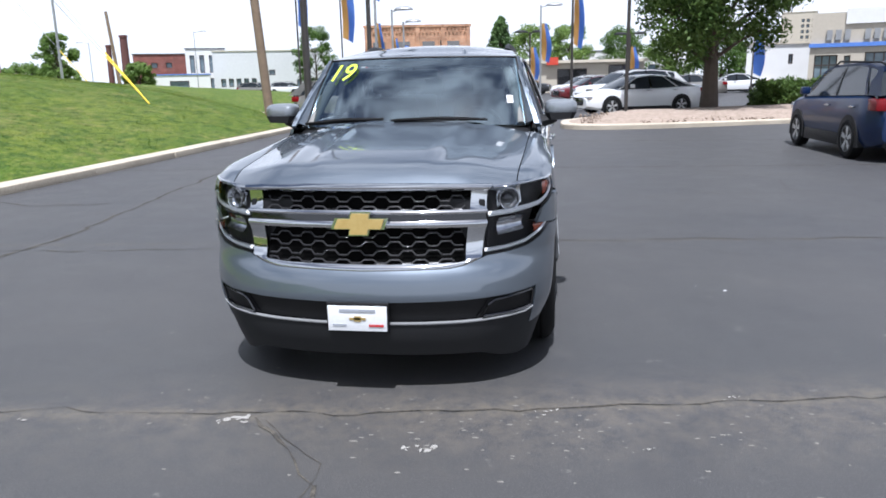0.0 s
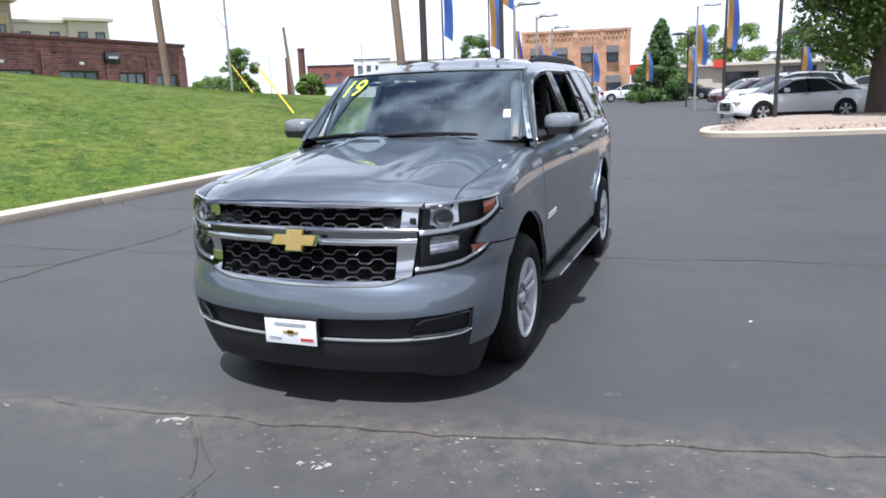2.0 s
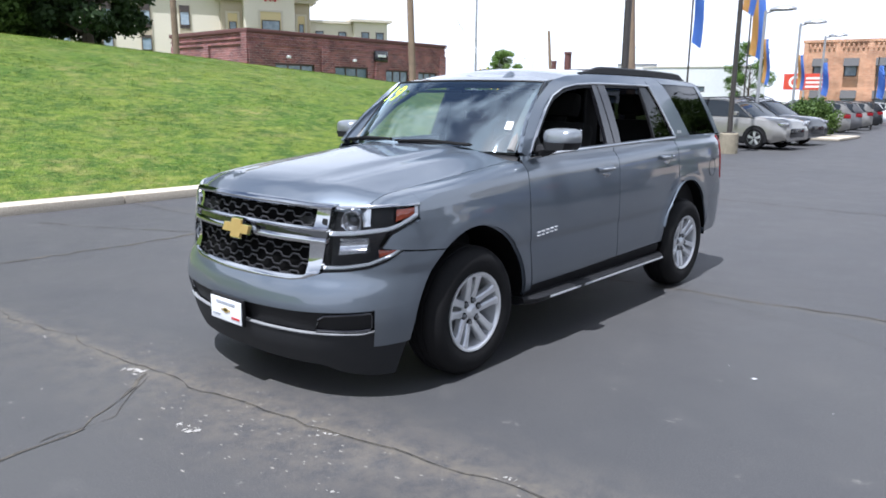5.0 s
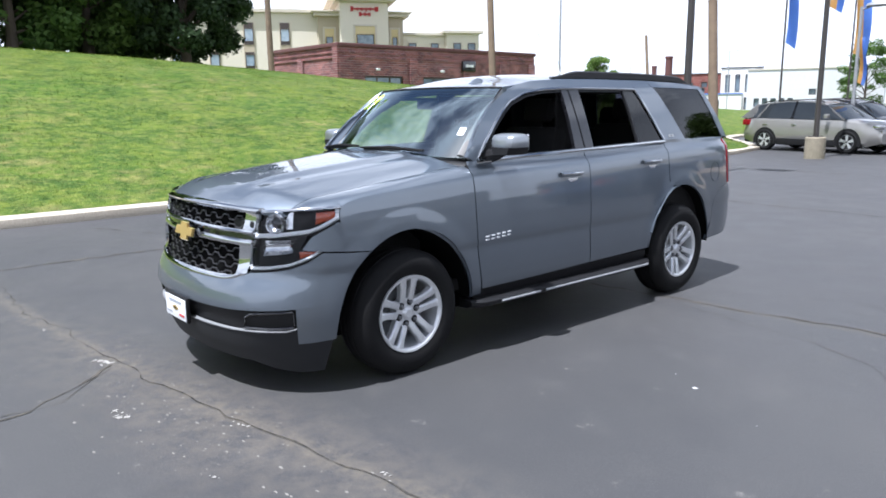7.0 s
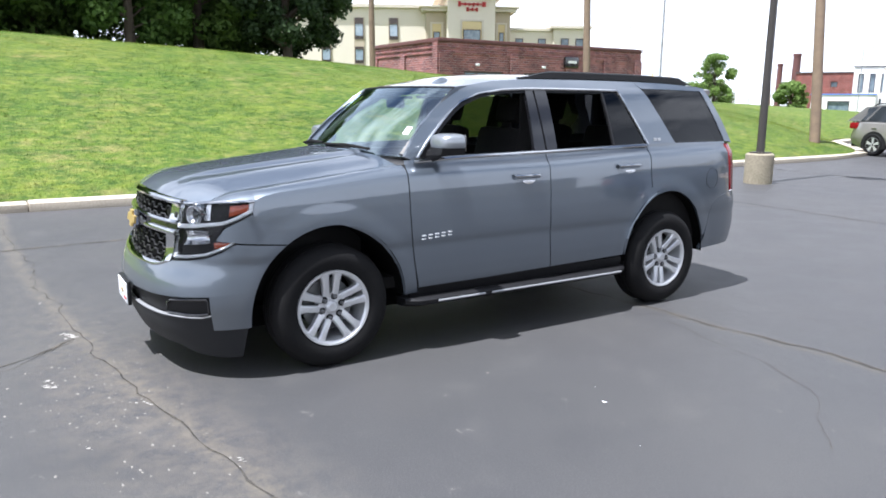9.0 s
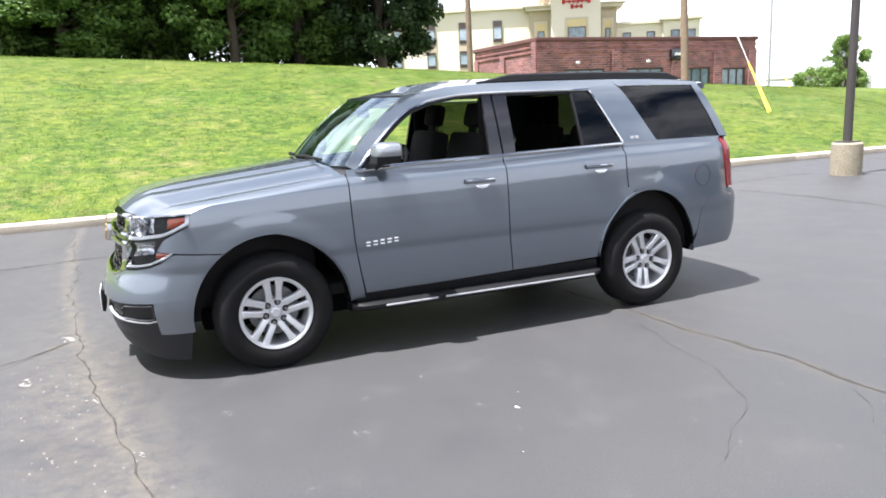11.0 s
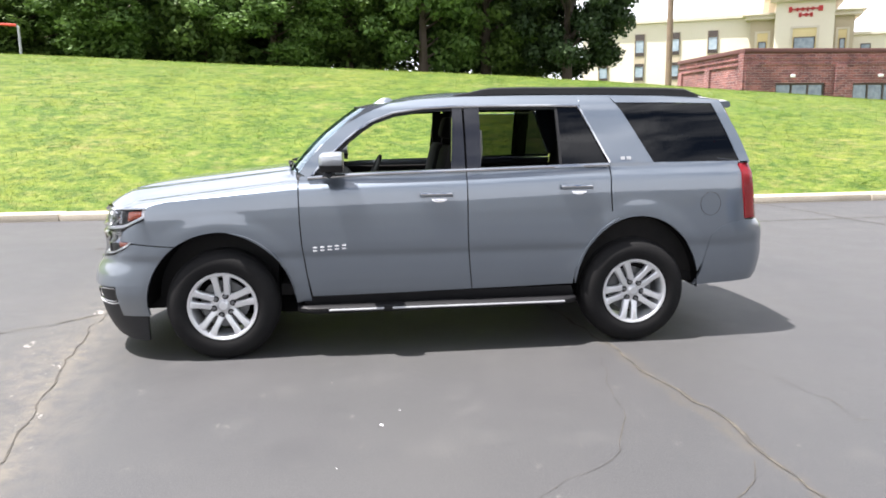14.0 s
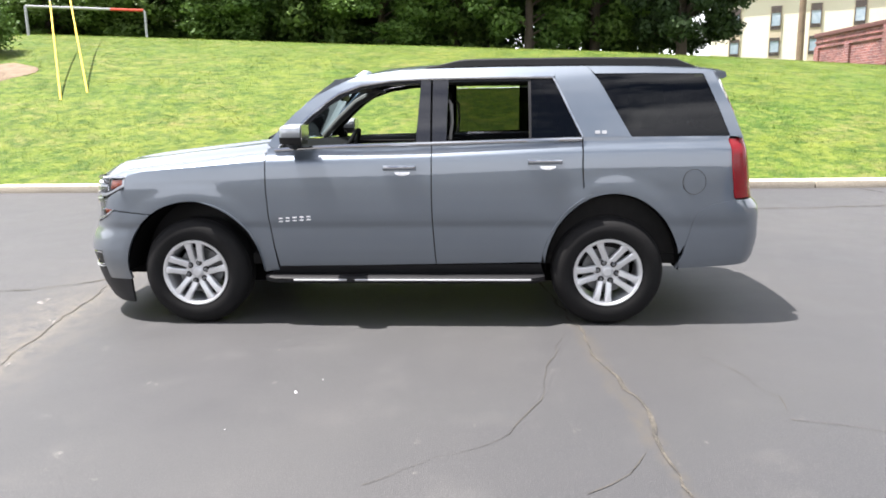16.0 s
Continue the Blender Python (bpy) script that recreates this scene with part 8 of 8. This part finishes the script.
# mirrors, handles, letters, flap
for k, sd in enumerate((1, -1)):
    bm = bmesh.new()
    rows = []
    for j, (yy, s) in enumerate(((1.690, 0.35), (1.698, 0.70), (1.722, 0.92), (1.765, 1.0), (1.83, 1.0), (1.845, 0.96))):
        ring = []
        for i in range(20):
            a = 2 * math.pi * i / 20
            cx, cz = 1.005, 1.375
            c, n = math.cos(a), math.sin(a)
            ring.append((sd * (cx + 0.112 * s * math.copysign(abs(c) ** 0.55, c)), yy, cz + (0.058 * s) * math.copysign(abs(n) ** 0.6, n)))
        rows.append(ring)
    grid(bm, rows, close=True)
    bmesh.ops.holes_fill(bm, edges=bm.edges)
    bmesh.ops.recalc_face_normals(bm, faces=bm.faces)
    cap = part("mirror", bm, M_CAPSUNLIT, (front_door)[k], "door mirror with cap in lightened, sunlit body paint")
    bm = bmesh.new()
    rows = []
    for yy, s in ((1.692, 0.7), (1.715, 0.93), (1.77, 1.02), (1.83, 1.01), (1.848, 0.98)):
        rows.append([(sd * (1.005 - 0.112 * s), yy, 1.345), (sd * (1.005 + 0.110 * s), yy, 1.345), (sd * (1.005 + 0.085 * s), yy, 1.300), (sd * (1.005 - 0.09 * s), yy, 1.295)])
    grid(bm, rows, close=True)
    bmesh.ops.holes_fill(bm, edges=bm.edges)
    bmesh.ops.recalc_face_normals(bm, faces=bm.faces)
    part("mirror_base", bm, M_TRIM, cap, "black lower shell")
    part("mirror_glass", boxed((min(sd * 0.905, sd * 1.105), 1.851, 1.325), (max(sd * 0.905, sd * 1.105), 1.855, 1.425)), M_LAMP, cap, "mirror glass", shade=False)
    part("mirror_foot", tubed([(sd * 0.86, 1.745, 1.285), (sd * 0.92, 1.745, 1.295), (sd * 0.97, 1.75, 1.315)], [0.045, 0.038, 0.034], 8), M_TRIM, cap)
    part("sail", sheet([[cab(1.65, 1.275, 0.004, sd), cab(1.765, 1.275, 0.004, sd)], [cab(1.695, 1.325, 0.004, sd), cab(1.765, 1.385, 0.004, sd)]], sd, 0.02, Vector((-sd, 0, 0))), M_TRIM, cap)
    for y0, y1, zc, own in ((2.372, 2.602, 1.122, front_door[k]), (3.375, 3.610, 1.155, rear_door[k])):
        bm = bmesh.new()
        rows = []
        for j in range(13):
            v = j / 12
            y = y0 + (y1 - y0) * v
            out = 0.034 * math.sin(math.pi * min(1, max(0, 0.04 + 0.92 * v))) ** 0.35
            b = skin(SY(y), zc, 0, sd)
            rows.append([(b.x + sd * (out * 0.3 - 0.004), y, zc - 0.019), (b.x + sd * out, y, zc - 0.014), (b.x + sd * (out + 0.004), y, zc), (b.x + sd * out, y, zc + 0.014), (b.x + sd * (out * 0.3 - 0.004), y, zc + 0.019)])
        grid(bm, rows)
        bmesh.ops.recalc_face_normals(bm, faces=bm.faces)
        hd = part("door_handle", bm, M_PAINT, own, "grey door handle with chrome strip")
        part("handle_strip", tubed([skin(SY(y0 + (y1 - y0) * v), zc + 0.006, 0.036 * math.sin(math.pi * (0.06 + 0.88 * v)) ** 0.35 + 0.003, sd) for v in (0.03, 0.15, 0.3, 0.5, 0.7, 0.85, 0.97)], 0.008, 6), CH, hd, "chrome strip")
        # flat bright half-disc paints the white reflection below the handle
        rows = []
        for j in range(7):
            a = math.pi * j / 6
            rows.append([skin(SY((y0 + y1) / 2 + 0.02 + 0.055 * math.cos(t)), zc - 0.030 - 0.026 * math.sin(t) * j / 6, 0.002 - 0.0 * j, sd) for t in (math.pi * i / 8 for i in range(9))])
        part("cup_glint", sheet(rows, sd, 0.003), M_LAMP, hd, "bright patch painted as the reflection in the handle cup")
    for j in range(5):
        y0 = 1.622 + 0.050 * j
        z = 0.748 + 0.003 * j
        for dz in ((0.0, 0.008), (0.022, 0.030)):
            rows = [[skin(SY(y0 + 0.028 * i / 2), z + dz[0] + (dz[1] - dz[0]) * q, 0.005, sd) for i in range(3)] for q in (0, 1)]
            part("letter_bar", sheet(rows, sd, 0.008), M_LIGHTBAR, (front_door)[k], "small bright letter bar")
    for j in range(2):
        rows = [[cab(3.838 + 0.045 * j + 0.032 * i, 1.338 + 0.022 * q, 0.006, sd) for i in (0, 1)] for q in (0, 1)]
        part("letter_bar", sheet(rows, sd, 0.006), M_STEEL, suv, "small chrome letter bar")
    # fuel flap: a fine round seam
    if sd == 1:
        pts = [skin(SY(4.505 + 0.078 * math.cos(a)), 1.01 + 0.085 * math.sin(a), 0.001, sd) for a in (2 * math.pi * i / 36 for i in range(37))]
        part("fuel_flap", tubed(pts, 0.0016, 5), M_DARKTRIM, suv, "round fuel flap seam")
    # seams between the panels
    for line in ([(SY(1.605), 0.42)] + DOOR_F[1:], [(SY(y), z) for y, z in DOOR_M], rear_door_right[-4:]):
        pts = [skin(s, z, -0.012, sd) for s, z in resample(line, 24).tolist()]
        part("seam", tubed(pts, 0.006, 5), M_TRIM, suv)

# wipers, stickers and the yellow year figures on the windscreen
for a, b in (((-0.74, 1.49, 1.302), (-0.17, 1.415, 1.330)), ((-0.12, 1.405, 1.322), (0.52, 1.46, 1.318))):
    a, b = Vector(a), Vector(b)
    wp = part("wiper", tubed([a, a.lerp(b, 0.5) + Vector((0, -0.012, 0.012)), b], [0.008, 0.012, 0.010], 6), M_RUBBER, suv, "black wiper")
    part("wiper_blade", tubed([a + Vector((0.02, 0.01, -0.008)), b + Vector((-0.12, 0.014, -0.008))], 0.008, 6), M_RUBBER, wp)


def on_screen(u, v, out=0.006):
    """A point just over the windscreen: u from -1 to 1 across, v from 0 to 1 up."""
    fi, fj = (u + 1) / 2 * 24, v * 15
    i, j = min(23, int(fi)), min(14, int(fj))
    a, b = fi - i, fj - j
    p = SCREEN[j][i].lerp(SCREEN[j][i + 1], a).lerp(SCREEN[j + 1][i].lerp(SCREEN[j + 1][i + 1], a), b)
    return p + Vector((0, -out, out * 0.9))


rows = [[on_screen(0.855 + 0.055 * i, 0.27 + 0.10 * j, 0.004) for i in (0, 1)] for j in (0, 1)]
part("sticker", sheet(rows, 1, 0.002), M_STICKER, suv, "small white windscreen sticker")
rows = [[on_screen(-0.60 + 0.05 * i, 0.045 + 0.012 * j, -0.02) for i in range(6)] for j in (0, 1)]
part("paper", sheet(rows, -1, 0.002), M_STICKER, suv, "white paper behind the windscreen")
txt = bpy.data.curves.new("year_figures", "FONT")
txt.body = "19"
txt.size = 1.0
txt.extrude = 0.0
txt.offset = 0.0
holder = new("year_holder", txt)
me = bpy.data.meshes.new_from_object(holder.evaluated_get(bpy.context.evaluated_depsgraph_get()))
bpy.data.objects.remove(holder)
tb = bmesh.new()
tb.from_mesh(me)
bmesh.ops.triangulate(tb, faces=tb.faces)
for _ in range(2):
    bmesh.ops.subdivide_edges(tb, edges=tb.edges, cuts=1)
    bmesh.ops.triangulate(tb, faces=tb.faces)
tb.to_mesh(me)
tb.free()
w = max(v.co.x for v in me.vertices)
h = max(v.co.y for v in me.vertices)
for v in me.vertices:
    q = on_screen(-0.93 + 0.27 * v.co.x / w + 0.04 * v.co.y / h, 0.60 + 0.28 * v.co.y / h, 0.016)
    v.co = q
me.materials.append(M_NEON)
yr = new("year_figures", me)
yr.parent = suv
tagged(yr, "yellow-green painted number 19")

# ---- cabin ----
part("headlining", boxed((-0.62, 2.15, 1.715), (0.62, 4.55, 1.73), 0.005), M_LINER, suv, "grey headlining")
bm = bmesh.new()
rows = []
for u in (-1 + 2 * i / 12 for i in range(13)):
    rows.append([(u * 0.80, 1.45 + 0.16 * u * u, 1.262), (u * 0.80, 1.66 + 0.12 * u * u, 1.268), (u * 0.80, 1.86, 1.215), (u * 0.80, 1.93, 1.10), (u * 0.80, 1.86, 0.80), (u * 0.80, 1.60, 0.60)])
grid(bm, rows)
bmesh.ops.recalc_face_normals(bm, faces=bm.faces)
part("dashboard", bm, M_SEAT, suv, "dark dashboard")
bm = bmesh.new()
lathe(bm, [(0.016 * math.sin(t), 0.185 + 0.016 * math.cos(t)) for t in (2 * math.pi * i / 8 for i in range(9))], 36, "Y")
box(bm, (-0.17, -0.012, -0.03), (0.17, 0.012, 0.03), 0.008)
box(bm, (-0.06, -0.025, -0.15), (0.06, 0.02, 0.06), 0.02)
bmesh.ops.transform(bm, matrix=pose(0.40, 2.04, 1.20, -24), verts=bm.verts)
part("steering_wheel", bm, M_SEAT, suv, "dark steering wheel")
part("inner_mirror", boxed((-0.13, 1.93, 1.585), (0.13, 1.96, 1.655), 0.02), M_TRIM, suv, "black interior mirror")


def seat(x, y, wide, z=0.5, lean=14, rests=1, back=0.68):
    st = new("seat")
    st.parent = suv
    tagged(st, "dark upholstered seat with headrest")
    part("cushion", boxed((x - wide / 2, y - 0.28, z + 0.10), (x + wide / 2, y + 0.28, z + 0.36), 0.07), M_SEAT, st)
    bm = bmesh.new()
    box(bm, (-wide / 2, -0.08, 0), (wide / 2, 0.08, back), 0.06)
    for q in range(rests):
        xr = 0 if rests == 1 else (-wide / 2 + 0.25 + q * (wide - 0.5) / (rests - 1))
        box(bm, (xr - 0.13, -0.05, back + 0.04), (xr + 0.13, 0.06, back + 0.23), 0.05)
        box(bm, (xr - 0.05, -0.012, back - 0.05), (xr + 0.05, 0.012, back + 0.06))
    bmesh.ops.transform(bm, matrix=pose(x, y + 0.26, z + 0.28, -lean), verts=bm.verts)
    part("backrest", bm, M_SEAT, st)


seat(0.42, 2.26, 0.54)
seat(-0.42, 2.26, 0.54)
seat(0.42, 3.40, 0.54, rests=1)
seat(-0.42, 3.40, 0.54, rests=1)
seat(0.0, 4.25, 1.2, rests=2, back=0.60)
for sd in (1, -1):
    part("inner_trim", boxed((min(sd * 0.80, sd * 0.85), 1.60, 0.50), (max(sd * 0.80, sd * 0.85), 4.72, 1.235), 0.01), M_SEAT, suv, "dark door lining")
    part("inner_pillar", boxed((min(sd * 0.655, sd * 0.675), 2.62, 1.28), (max(sd * 0.655, sd * 0.675), 2.80, 1.70), 0.01), M_SEAT, suv)
    part("grab_handle", tubed([(sd * 0.70, 2.83, 1.30), (sd * 0.685, 2.845, 1.42), (sd * 0.665, 2.84, 1.55), (sd * 0.66, 2.82, 1.58)], 0.012, 8), M_LINER, suv, "pale grab handle")
    part("pillar_trim", tubed([(sd * 0.735, 1.60, 1.275), (sd * 0.695, 1.76, 1.43), (sd * 0.655, 1.93, 1.575), (sd * 0.60, 2.12, 1.675)], [0.030, 0.034, 0.036, 0.030], 10), M_LINER, suv, "pale grey pillar trim")
    part("sun_visor", boxed((min(sd * 0.18, sd * 0.58), 2.02, 1.655), (max(sd * 0.18, sd * 0.58), 2.20, 1.675), 0.008), M_LINER, suv, "pale grey sun visor")
    part("rear_lining", boxed((min(sd * 0.60, sd * 0.62), 3.78, 1.24), (max(sd * 0.60, sd * 0.62), 4.10, 1.70), 0.01), M_SEAT, suv)
rows = [[cab(y, z, -0.012, -1) for y in (2.80, 3.0, 3.2, 3.40, 3.52)] for z in (1.30, 1.5, 1.69)]
part("door_glass", sheet(rows, -1, 0.005), M_REARTINT, rear_door[1], "tinted rear door glass")
